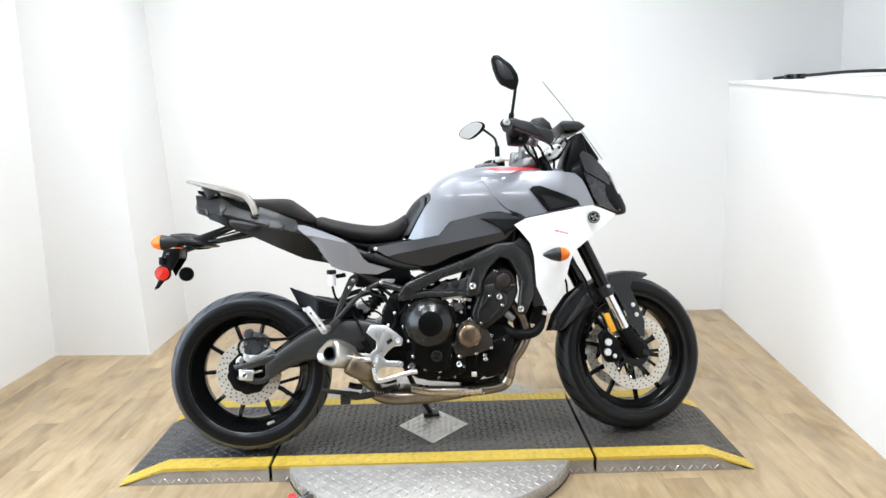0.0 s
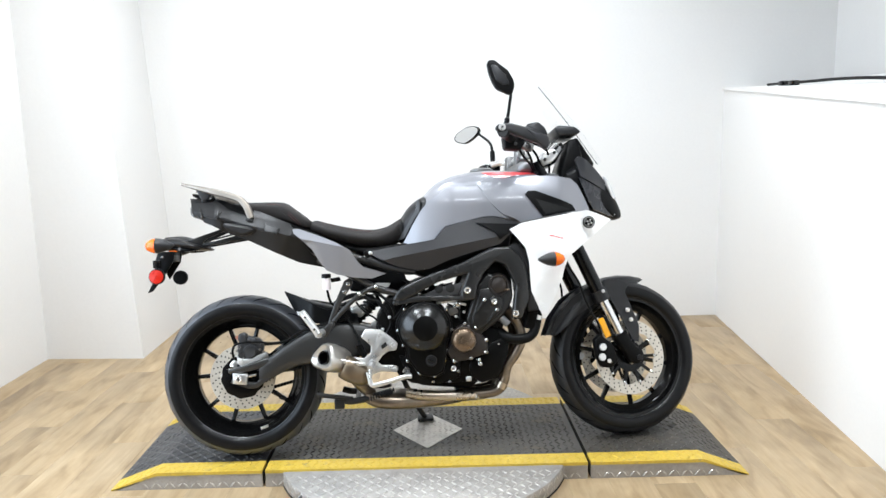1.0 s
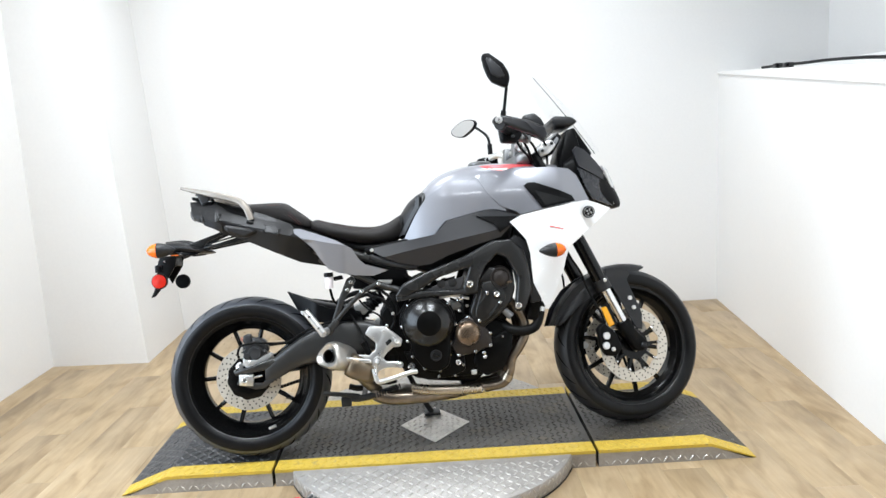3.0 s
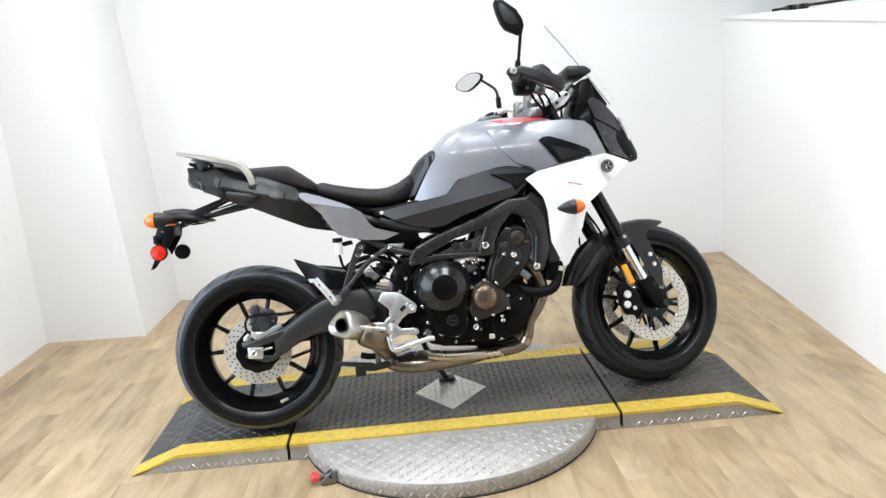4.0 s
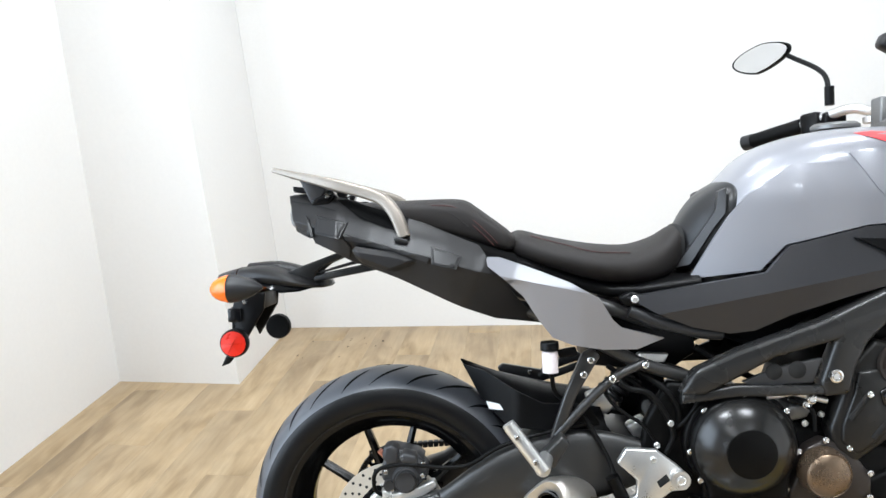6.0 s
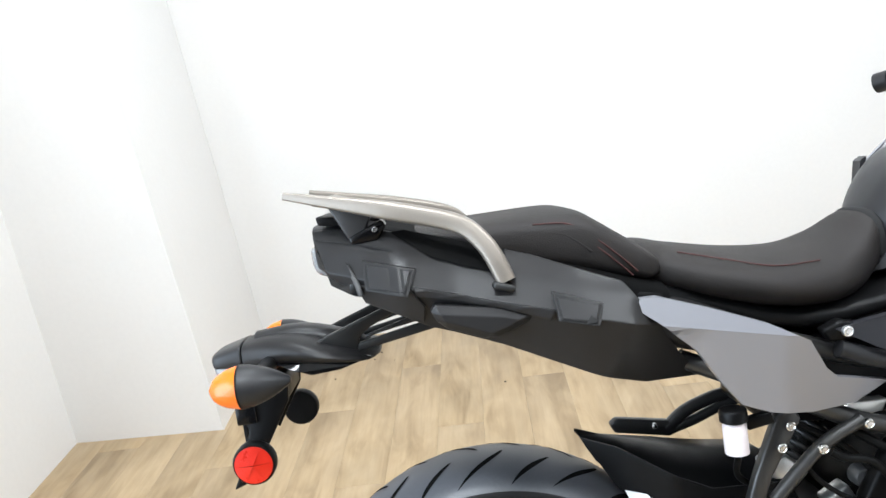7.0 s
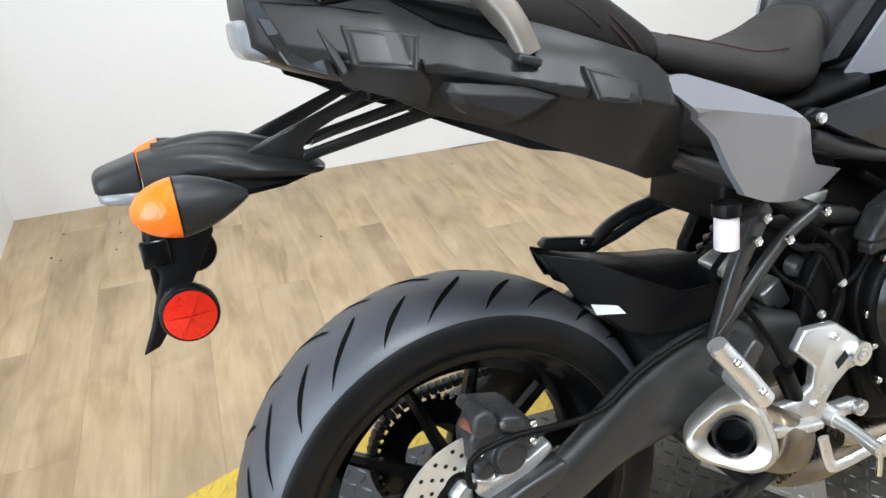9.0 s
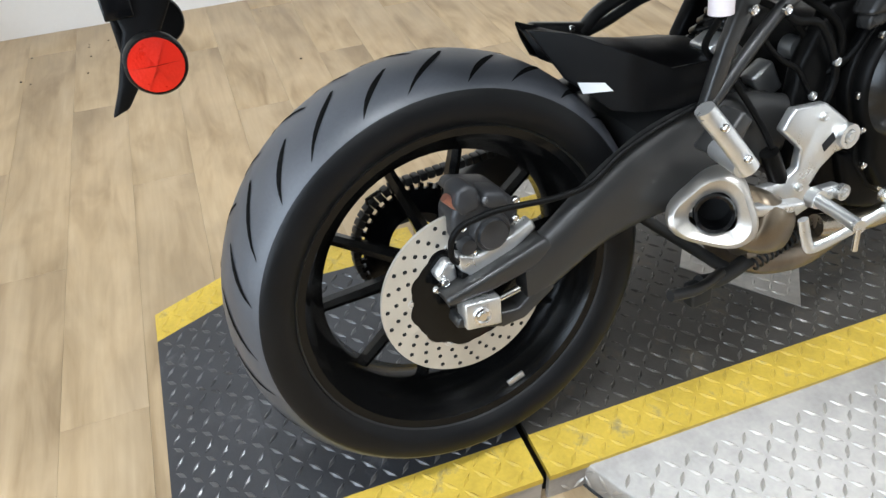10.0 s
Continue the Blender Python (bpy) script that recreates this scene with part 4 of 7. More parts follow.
def TS(x, z):
    """The tail's side: tucked in below its ridge, leaning in above it, more so near the seat."""
    ridge = 0.866 - 0.30 * x
    base = -0.205 - 0.032 * max(0, min(1, x / 0.15)) + 0.60 * max(0, -0.06 - x)
    d = z - ridge
    if z < 0.835:
        base += 0.60 * max(0, x - 0.182 - 0.5 * (z - 0.77))
    if d < 0:
        return base - 0.42 * d
    return base + 0.66 * d + 0.75 * max(0, d - 0.040)


def crease_panel(pts, yf, zf, flip, thick=0.005, roll=0.005):
    """A panel cut along the crease z = zf(x), so that the crease stays sharp."""
    return panel(pts, yf, thick, roll, 0.012, flip, zf)


def side_of(fl, out=0.0):
    """The tail's side surface, out metres proud, for the near (1) or the far side (-1)."""
    return lambda x, z: TS(x, z) - out - (0 if fl > 0 else 2 * TAIL_Y)


def mount_face(fl, out=0.0):
    """The flat face that carries the pannier mounts."""
    def face(x, z):
        base = -0.205 - 0.032 * max(0, min(1, x / 0.15)) + 0.60 * max(0, -0.06 - x)
        return base + 0.60 * (z - 0.866 + 0.30 * x) - out - (0 if fl > 0 else 2 * TAIL_Y)
    return face


def scaled(q, kx, kz, dx=0.0, dz=0.0):
    cx, cz = sum(p[0] for p in q) / len(q), sum(p[1] for p in q) / len(q)
    return [(cx + (x - cx) * kx + dx, cz + (z - cz) * kz + dz) for x, z in q]


for fl in (1, -1):
    b("tail_side_panel", crease_panel([(-0.168, 0.962), (-0.10, 0.958), (0.0, 0.930), (0.10, 0.897), (0.200, 0.852), (0.232, 0.80), (0.270, 0.745), (0.315, 0.692), (0.225, 0.712), (0.141, 0.752), (0.05, 0.797), (-0.037, 0.832), (-0.112, 0.876), (-0.150, 0.905)], side_of(fl), (0.866, -0.30), fl), M_TAIL, "", 21)
    b("tail_seam", panel([(-0.163, 0.9515), (-0.11, 0.9415), (-0.066, 0.9285), (-0.066, 0.9265), (-0.11, 0.9395), (-0.163, 0.9495)], side_of(fl, 0.0012), 0.002, 0.001, 0.02, fl), M_HOLE, "", 21)
    lug_y = (-0.226, -0.176) if fl > 0 else (0.140, 0.190)
    b("tail_lower_lug", prism([(-0.034, 0.862), (0.050, 0.846), (0.096, 0.833), (0.060, 0.816), (0.036, 0.810), (-0.022, 0.834)], lug_y[0], lug_y[1], 0.009, 1), M_TAIL, "", 15)
    b("tail_ledge", panel([(-0.046, 0.884), (0.05, 0.853), (0.112, 0.836), (0.106, 0.824), (0.05, 0.846), (-0.044, 0.872)], side_of(fl, 0.005), 0.01, 0.003, 0.012, fl), M_TAIL, "", 21)
    b("tail_step", panel([(-0.118, 0.893), (-0.05, 0.880), (-0.036, 0.858), (-0.040, 0.838), (-0.108, 0.868)], side_of(fl, 0.004), 0.008, 0.003, 0.012, fl), M_TAIL, "", 21)
    for q in ([(-0.104, 0.921), (-0.041, 0.904), (-0.054, 0.874), (-0.104, 0.886)], [(0.1125, 0.856), (0.1685, 0.835), (0.1575, 0.812), (0.1135, 0.8235)]):
        fr = b("pannier_mount", panel(q, mount_face(fl, 0.002 + 0.0035), 0.010, 0.002, 0.012, fl), M_TAIL, "", 21)
        # Black sheet whose border shows round the floor as the groove's painted shade.
        part("recess_shade", panel(scaled(q, 0.90, 0.86), mount_face(fl, 0.002 + 0.0042), 0.002, 0.0008, 0.03, fl), M_HOLE, fr)
        part("recess_floor", panel(scaled(q, 0.84, 0.76), mount_face(fl, 0.002 + 0.0048), 0.002, 0.0008, 0.03, fl), M_TAIL, fr)
    # Black triangle painted in for the dark hole at the mount's lower corner.
    b("mount_hole_shade", panel([(0.150, 0.826), (0.157, 0.818), (0.143, 0.8175)], mount_face(fl, 0.002 + 0.0062), 0.002, 0.001, 0.02, fl), M_HOLE, "", 21)
    # Black sheet on the unbroken side paints the shaded hollow under the rail.
    b("rail_recess_shade", panel([(-0.066, 0.948), (-0.02, 0.913), (0.010, 0.900), (0.066, 0.880), (0.07, 0.908), (0.0, 0.931), (-0.05, 0.949)], side_of(fl, 0.0025), 0.003, 0.001, 0.012, fl), M_SHADEBLACK, "", 21)
    b("tail_fin", panel([(-0.124, 0.920), (-0.112, 0.898), (-0.108, 0.880), (-0.113, 0.879), (-0.120, 0.900)], lambda x, z, fl=fl: -0.157 - 0.60 * (0.925 - z) - 0.002 - (0 if fl > 0 else 2 * TAIL_Y), 0.014, 0.002, 0.012, fl), M_TAIL, "", 21)
    b("lamp_surround", panel([(-0.166, 0.936), (-0.126, 0.925), (-0.121, 0.898), (-0.116, 0.878), (-0.150, 0.892)], lambda x, z, fl=fl: -0.150 + 0.95 * max(0, -0.122 - x) - 0.55 * max(0, 0.92 - z) - (0 if fl > 0 else 2 * TAIL_Y), 0.012, 0.002, 0.012, fl), M_GLOSSBLACK, "", 21)
b("rear_light", loft_smooth([(-0.181, TAIL_Y, 0.908, 0.936, 0.040, 4), (-0.172, TAIL_Y, 0.897, 0.938, 0.056, 4), (-0.14, TAIL_Y, 0.890, 0.930, 0.078, 4)], 3), M_CLEAR, "clear rear light lens")
b("tail_tongue", prism([(-0.158, 0.968), (-0.160, 0.980), (-0.110, 0.972), (-0.105, 0.958)], -0.115, 0.075, 0.003, 2), M_PLASTIC, "", 30)
# Added black filler that stands for the shaded gap between seat and tail.
b("seat_gap_fill", loft_smooth([(-0.085, TAIL_Y, 0.90, 0.957, 0.115, 4), (0.0, TAIL_Y, 0.86, 0.931, 0.136, 4), (0.10, TAIL_Y, 0.83, 0.899, 0.146, 4), (0.20, TAIL_Y, 0.79, 0.861, 0.146, 4), (0.27, TAIL_Y, 0.77, 0.833, 0.135, 4)], 3), M_SHADEBLACK, "", 30)
b("seat_base", loft_smooth([(-0.02, -0.010, 0.88, 0.903, 0.125, 4), (0.12, -0.010, 0.838, 0.868, 0.150, 4), (0.24, -0.010, 0.80, 0.834, 0.150, 4), (0.3, 0, 0.785, 0.82, 0.140, 4), (0.45, 0, 0.735, 0.765, 0.13, 4), (0.62, 0, 0.745, 0.775, 0.12, 4)], 3), M_PLASTIC, "", 30)
st = b("passenger_seat", loft_smooth([(-0.075, -0.010, 0.915, 0.930, 0.06, 3), (-0.05, -0.010, 0.905, 0.941, 0.095, 4.0), (0.0, -0.010, 0.888, 0.943, 0.122, 4.0), (0.09, -0.010, 0.873, 0.943, 0.136, 4.0), (0.150, -0.010, 0.858, 0.942, 0.139, 4.0), (0.178, -0.010, 0.850, 0.937, 0.140, 4.0), (0.200, -0.010, 0.843, 0.922, 0.139, 4.0), (0.228, -0.010, 0.836, 0.900, 0.138, 4.0), (0.252, -0.010, 0.832, 0.881, 0.134, 4.0), (0.268, -0.010, 0.836, 0.866, 0.120, 4.0)], 4, 44), M_SEAT, "black textured passenger seat with dark red stitching")
for s in (-1, 1):
    for dx, dz in ((0.0, 0.0), (0.007, 0.004)):
        part("stitching", tube([(0.105 + dx, -0.010 + s * 0.1315, 0.926 + dz), (0.150 + dx, -0.010 + s * 0.1345, 0.920 + dz), (0.185 + dx, -0.010 + s * 0.1385, 0.893 + dz), (0.210 + dx, -0.010 + s * 0.1400, 0.868 + dz), (0.228 + dx, -0.010 + s * 0.1385, 0.848 + dz)], 0.0010, 6, 6), M_STITCH, st)
    part("side_seam", tube([(0.0, -0.010 + s * 0.1165, 0.921), (0.06, -0.010 + s * 0.1285, 0.919), (0.12, -0.010 + s * 0.1355, 0.916), (0.150, -0.010 + s * 0.1375, 0.911), (0.18, -0.010 + s * 0.1400, 0.886)], 0.0016, 6, 6), M_SEAT, st)
rs = b("rider_seat", loft_smooth([(0.256, 0, 0.826, 0.860, 0.115, 3.0), (0.285, 0, 0.806, 0.872, 0.142, 2.6), (0.33, 0, 0.788, 0.860, 0.155, 2.4), (0.42, 0, 0.762, 0.840, 0.158, 2.2), (0.50, 0, 0.748, 0.833, 0.132, 2.2), (0.555, 0, 0.755, 0.846, 0.098, 2.4), (0.595, 0, 0.780, 0.868, 0.066, 2.6), (0.612, 0, 0.80, 0.864, 0.045, 2.6)], 5, 40), M_SEAT, "black textured rider's seat with dark red stitching")
for s in (-1, 1):
    part("stitching", tube([(0.300, s * 0.108, 0.8625), (0.36, s * 0.122, 0.8445), (0.42, s * 0.126, 0.8275), (0.49, s * 0.104, 0.8215)], 0.0010, 6, 6), M_STITCH, rs)
b("tank_pad", loft_smooth([(0.592, 0, 0.80, 0.850, 0.030, 2.6), (0.606, 0, 0.775, 0.876, 0.052, 2.6), (0.632, 0, 0.77, 0.912, 0.074, 2.8), (0.662, 0, 0.78, 0.938, 0.092, 3), (0.688, 0, 0.80, 0.952, 0.104, 3), (0.700, 0, 0.84, 0.955, 0.100, 3)], 4, 36), M_MATT, "dark tank end cover")
# Black body in place of the shaded gap between seat and tank pad.
b("pad_gap_shade", loft_smooth([(0.588, 0, 0.79, 0.852, 0.034, 2.6), (0.596, 0, 0.78, 0.870, 0.060, 2.6), (0.606, 0, 0.775, 0.872, 0.064, 2.6)], 3, 24), M_HOLE)
for fl in (1, -1):
    b("tank_pad_panel", panel([(0.588, 0.785), (0.612, 0.792), (0.650, 0.858), (0.672, 0.890), (0.678, 0.938), (0.664, 0.932), (0.658, 0.896), (0.628, 0.848)], lambda x, z: -0.112 + (z - 0.85) * 0.12 + 0.75 * max(0, 0.672 - x), 0.02, 0.004, 0.012, fl), M_CALIPER, "", 30)

# grab rail, one casting with two arms and a bridge
for s in (-1, 1):
    RY = lambda y: TAIL_Y + s * y
    rl = b("grab_rail", tube([(-0.192, RY(0.106), 1.012), (-0.135, RY(0.119), 0.996), (-0.075, RY(0.133), 0.979), (-0.010, RY(0.147), 0.959), (0.024, RY(0.156), 0.944), (0.044, RY(0.165), 0.922), (0.055, RY(0.172), 0.900), (0.064, RY(0.177), 0.872)], 0.0118, 7, 20, 1.55, lambda u: 0.42 + 0.58 * min(1, u * 3.2), 4.5), M_RAIL, "satin silver grab rail")
    part("rail_cap", moved(box_bm((-0.018, -0.020, -0.006), (0.008, 0.020, 0.003), 0.003), Matrix.Translation((0.064, RY(0.178), 0.868)) @ Matrix.Rotation(0.35, 4, "Y")), M_BLACKSTEEL, rl)
    part("rail_foot", prism([(-0.138, 0.990), (-0.085, 0.976), (-0.100, 0.948), (-0.118, 0.946)], RY(0.114) - 0.016, RY(0.114) + 0.016, 0.003, 2), M_CALIPER, rl)
    part("rail_pad", prism([(-0.118, 0.949), (-0.074, 0.966), (-0.070, 0.958), (-0.082, 0.940), (-0.116, 0.940)], RY(0.114) - 0.019, RY(0.114) + 0.019, 0.003, 2), M_GLOSSBLACK, rl)
    bolt(-0.084, RY(0.114) - 0.020, 0.955, rl, 0.004, M_CHROME)
br = bmesh.new()
rows = []
for k in range(13):
    v = -1 + k / 6
    pinch = 0.016 * (1 - v * v)
    y = TAIL_Y + 0.116 * v
    rows.append([br.verts.new(p) for p in ((-0.158 + pinch, y, 1.004), (-0.078 - pinch, y, 0.981), (-0.078 - pinch, y, 0.971), (-0.158 + pinch, y, 0.994))])
for p, q in zip(rows, rows[1:]):
    for k in range(4):
        br.faces.new((p[k], p[(k + 1) % 4], q[(k + 1) % 4], q[k]))
br.faces.new(rows[0])
br.faces.new(rows[-1][::-1])
b("rack_plate", bevel(br, 0.002), M_RAIL)

# number plate holder with lamp, indicators and reflectors
HOLD_Y = -0.010
hold = b("plate_holder", loft_smooth([(-0.300, HOLD_Y, 0.778, 0.820, 0.046, 3), (-0.265, HOLD_Y, 0.777, 0.824, 0.056, 2.6), (-0.225, HOLD_Y, 0.776, 0.822, 0.070, 2.2), (-0.19, HOLD_Y, 0.774, 0.811, 0.080, 2.0), (-0.155, HOLD_Y, 0.772, 0.798, 0.082, 1.9), (-0.125, HOLD_Y, 0.772, 0.786, 0.070, 1.9), (-0.112, HOLD_Y, 0.774, 0.780, 0.030, 1.9)], 3, 24), M_TAIL, "black plastic plate holder arm", 24)
part("holder_ridge", loft_smooth([(-0.285, HOLD_Y, 0.80, 0.828, 0.024, 2.2), (-0.22, HOLD_Y, 0.80, 0.830, 0.026, 2.2), (-0.16, HOLD_Y, 0.785, 0.812, 0.030, 2.2), (-0.125, HOLD_Y, 0.78, 0.792, 0.024, 2.2)], 3, 16), M_TAIL, hold, "", 30)
part("plate_lamp", loft_smooth([(-0.346, HOLD_Y, 0.789, 0.807, 0.030, 3.5), (-0.338, HOLD_Y, 0.785, 0.811, 0.040, 3.5), (-0.302, HOLD_Y, 0.780, 0.820, 0.046, 3.5)], 3), M_MATT, hold)
part("lamp_lens", loft_smooth([(-0.344, HOLD_Y, 0.781, 0.791, 0.030, 4), (-0.336, HOLD_Y, 0.777, 0.792, 0.041, 4), (-0.304, HOLD_Y, 0.772, 0.790, 0.046, 4)], 2), M_CLEAR, hold, "clear plate lamp lens")
for s in (-1, 1):
    part("holder_wing", panel([(-0.255, 0.790), (-0.205, 0.800), (-0.160, 0.792), (-0.120, 0.781), (-0.165, 0.770), (-0.205, 0.768)], lambda x, z: -0.078 + 1.3 * max(0, z - 0.782) + (0 if s < 0 else -2 * HOLD_Y), 0.006, 0.002, 0.012, -s), M_GLOSSBLACK, hold, "", 21)
    y = HOLD_Y + s * 0.046
    part("stay", prism([(-0.196, 0.808), (-0.172, 0.817), (-0.052, 0.856), (-0.048, 0.846), (-0.118, 0.818), (-0.135, 0.806), (-0.140, 0.786)], y - 0.005, y + 0.005, 0.002), M_FRAME, hold)
    part("stay", prism([(-0.140, 0.786), (-0.138, 0.798), (0.018, 0.824), (0.032, 0.812)], y - 0.005, y + 0.005, 0.002), M_FRAME, hold)
    part("stay_web", prism([(-0.128, 0.803), (-0.124, 0.808), (-0.002, 0.838), (0.002, 0.831)], y - 0.003, y + 0.003, 0.001), M_FRAME, hold)
part("stay_head", box_bm((-0.06, HOLD_Y - 0.055, 0.838), (0.03, HOLD_Y + 0.055, 0.856), 0.004), M_PLASTIC, hold)
part("plate_bracket", prism([(-0.300, 0.772), (-0.240, 0.770), (-0.245, 0.735), (-0.288, 0.668), (-0.322, 0.626), (-0.340, 0.620), (-0.326, 0.648), (-0.306, 0.70), (-0.312, 0.735)], -0.066, -0.056, 0.003), M_PLASTIC, hold)
part("plate_bracket", prism([(-0.300, 0.772), (-0.240, 0.770), (-0.245, 0.735), (-0.288, 0.668), (-0.302, 0.70)], 0.036, 0.046, 0.003), M_PLASTIC, hold)
part("bracket_bar", box_bm((-0.314, -0.062, 0.676), (-0.305, 0.042, 0.742), 0.002), M_PLASTIC, hold)
part("bracket_bar", box_bm((-0.302, -0.060, 0.735), (-0.245, 0.040, 0.772), 0.004), M_PLASTIC, hold)
part("bracket_clip", box_bm((-0.318, -0.072, 0.712), (-0.290, -0.060, 0.740), 0.002), M_GLOSSBLACK, hold)
bolt(-0.282, -0.068, 0.752, hold, 0.005, M_CHROME)
for s, x, z in ((-1, -0.286, 0.679), (1, -0.264, 0.676)):
    y = -0.137 if s < 0 else 0.10
    q = b("side_reflector", moved(lathe([(0, -0.004), (0.026, -0.004), (0.028, 0.0), (0.028, 0.012), (0, 0.012)], 32), Matrix.Translation((x, y, z))), M_PLASTIC, "round red side reflector in a black cup" if s < 0 else "")
    if s < 0:
        for k in range(6):
            # six prism facets, each tipped its own way
            a0 = math.pi * k / 3
            wedge = bmesh.new()
            rim = [wedge.verts.new((0.0245 * math.cos(a0 + math.pi / 3 * i / 5), -0.0045, 0.0245 * math.sin(a0 + math.pi / 3 * i / 5))) for i in range(6)]
            mid = wedge.verts.new((0, -0.0045 - (0.0045 if k % 2 else 0.0022), 0))
            for p, r in zip(rim, rim[1:]):
                wedge.faces.new((mid, p, r))
            back = [wedge.verts.new(v.co + Vector((0, 0.004, 0))) for v in rim]
            for i in range(5):
                wedge.faces.new((rim[i], rim[i + 1], back[i + 1], back[i]))
            part("reflector_facet", moved(wedge, Matrix.Translation((x, y, z))), M_RED, q, "bright red reflector facet", 15)
        part("reflector_arm", tube([(-0.30, -0.06, 0.68), (-0.29, -0.126, 0.678)], 0.008, 1, 8), M_PLASTIC, q)


def indicator(x0, y, z, length, r, nose, steer=False):
    """A pointed turn signal: dark shell and amber lens; nose: the way (+1 ahead, -1 back) its lens looks."""
    sh, ln = [], []
    for k in range(19):
        u = k / 18
        rad = r * math.sin(math.pi * min(1, 0.03 + 0.72 * u)) ** 0.85 if u < 0.62 else r * math.sqrt(max(0.0004, 1 - ((u - 0.55) / 0.46) ** 2))
        sec = (x0 + nose * length * u, y, z - rad * 0.88, z + rad * 0.88, rad)
        (sh if u < 0.66 else ln).append(sec)
    shell = b("turn_signal", loft(sh, 24, 2.0), M_MATT, "pointed dark turn signal with an amber lens", 40)
    part("lens", loft([sh[-1]] + ln, 24, 2.0), M_AMBER, shell, "amber lens")
    part("lens_seam", moved(lathe([(r * 0.99, -0.0008), (r * 1.012, -0.0008), (r * 1.012, 0.0008), (r * 0.99, 0.0008)], 28, True), Matrix.Translation((sh[-1][0], y, z)) @ Matrix.Rotation(math.pi / 2, 4, "Z") @ Matrix.Diagonal((1, 1, 0.88, 1))), M_PLASTIC, shell)
    return shell


i1 = indicator(-0.214, -0.168, 0.789, 0.100, 0.031, -1)
part("stalk", tube([(-0.262, -0.03, 0.790), (-0.262, -0.145, 0.790)], 0.011, 1, 8), M_PLASTIC, i1)
i2 = indicator(-0.214, 0.132, 0.789, 0.100, 0.031, -1)
part("stalk", tube([(-0.262, 0.03, 0.790), (-0.262, 0.115, 0.790)], 0.011, 1, 8), M_PLASTIC, i2)

# ---- tank and fairing ----
TKS = [(0.655, 0, 0.77, 0.895, 0.075), (0.69, 0, 0.75, 0.953, 0.106), (0.75, 0, 0.75, 1.008, 0.133), (0.83, 0, 0.76, 1.036, 0.152, 2.9), (0.93, 0, 0.78, 1.047, 0.159, 3), (1.04, 0, 0.80, 1.044, 0.152, 3), (1.14, 0, 0.82, 1.038, 0.138, 3), (1.22, 0, 0.84, 1.03, 0.11, 3)]
tank = b("fuel_tank", loft_smooth(TKS, 5, 44), M_PAINT, "glossy grey metallic fuel tank", 60)
TY = lambda x, z: -0.172 - 0.016 * math.sin(max(0, min(1, (x - 0.9) / 0.4)) * math.pi) + 1.5 * max(0, z - 0.905) ** 1.7 + 0.35 * max(0, x - 1.2) + 0.9 * max(0, 0.80 - x) ** 1.5
def SC(x, z):
    """The side cover: bulged along its crease, tucked in below it."""
    zc = 0.62 + 0.17 * x
    k = 0.30 * (zc - z) if z < zc else 0.22 * (z - zc)
    return -0.190 + 0.12 * (x - 0.80) ** 2 + k + 0.05 * max(0, 0.62 - x)


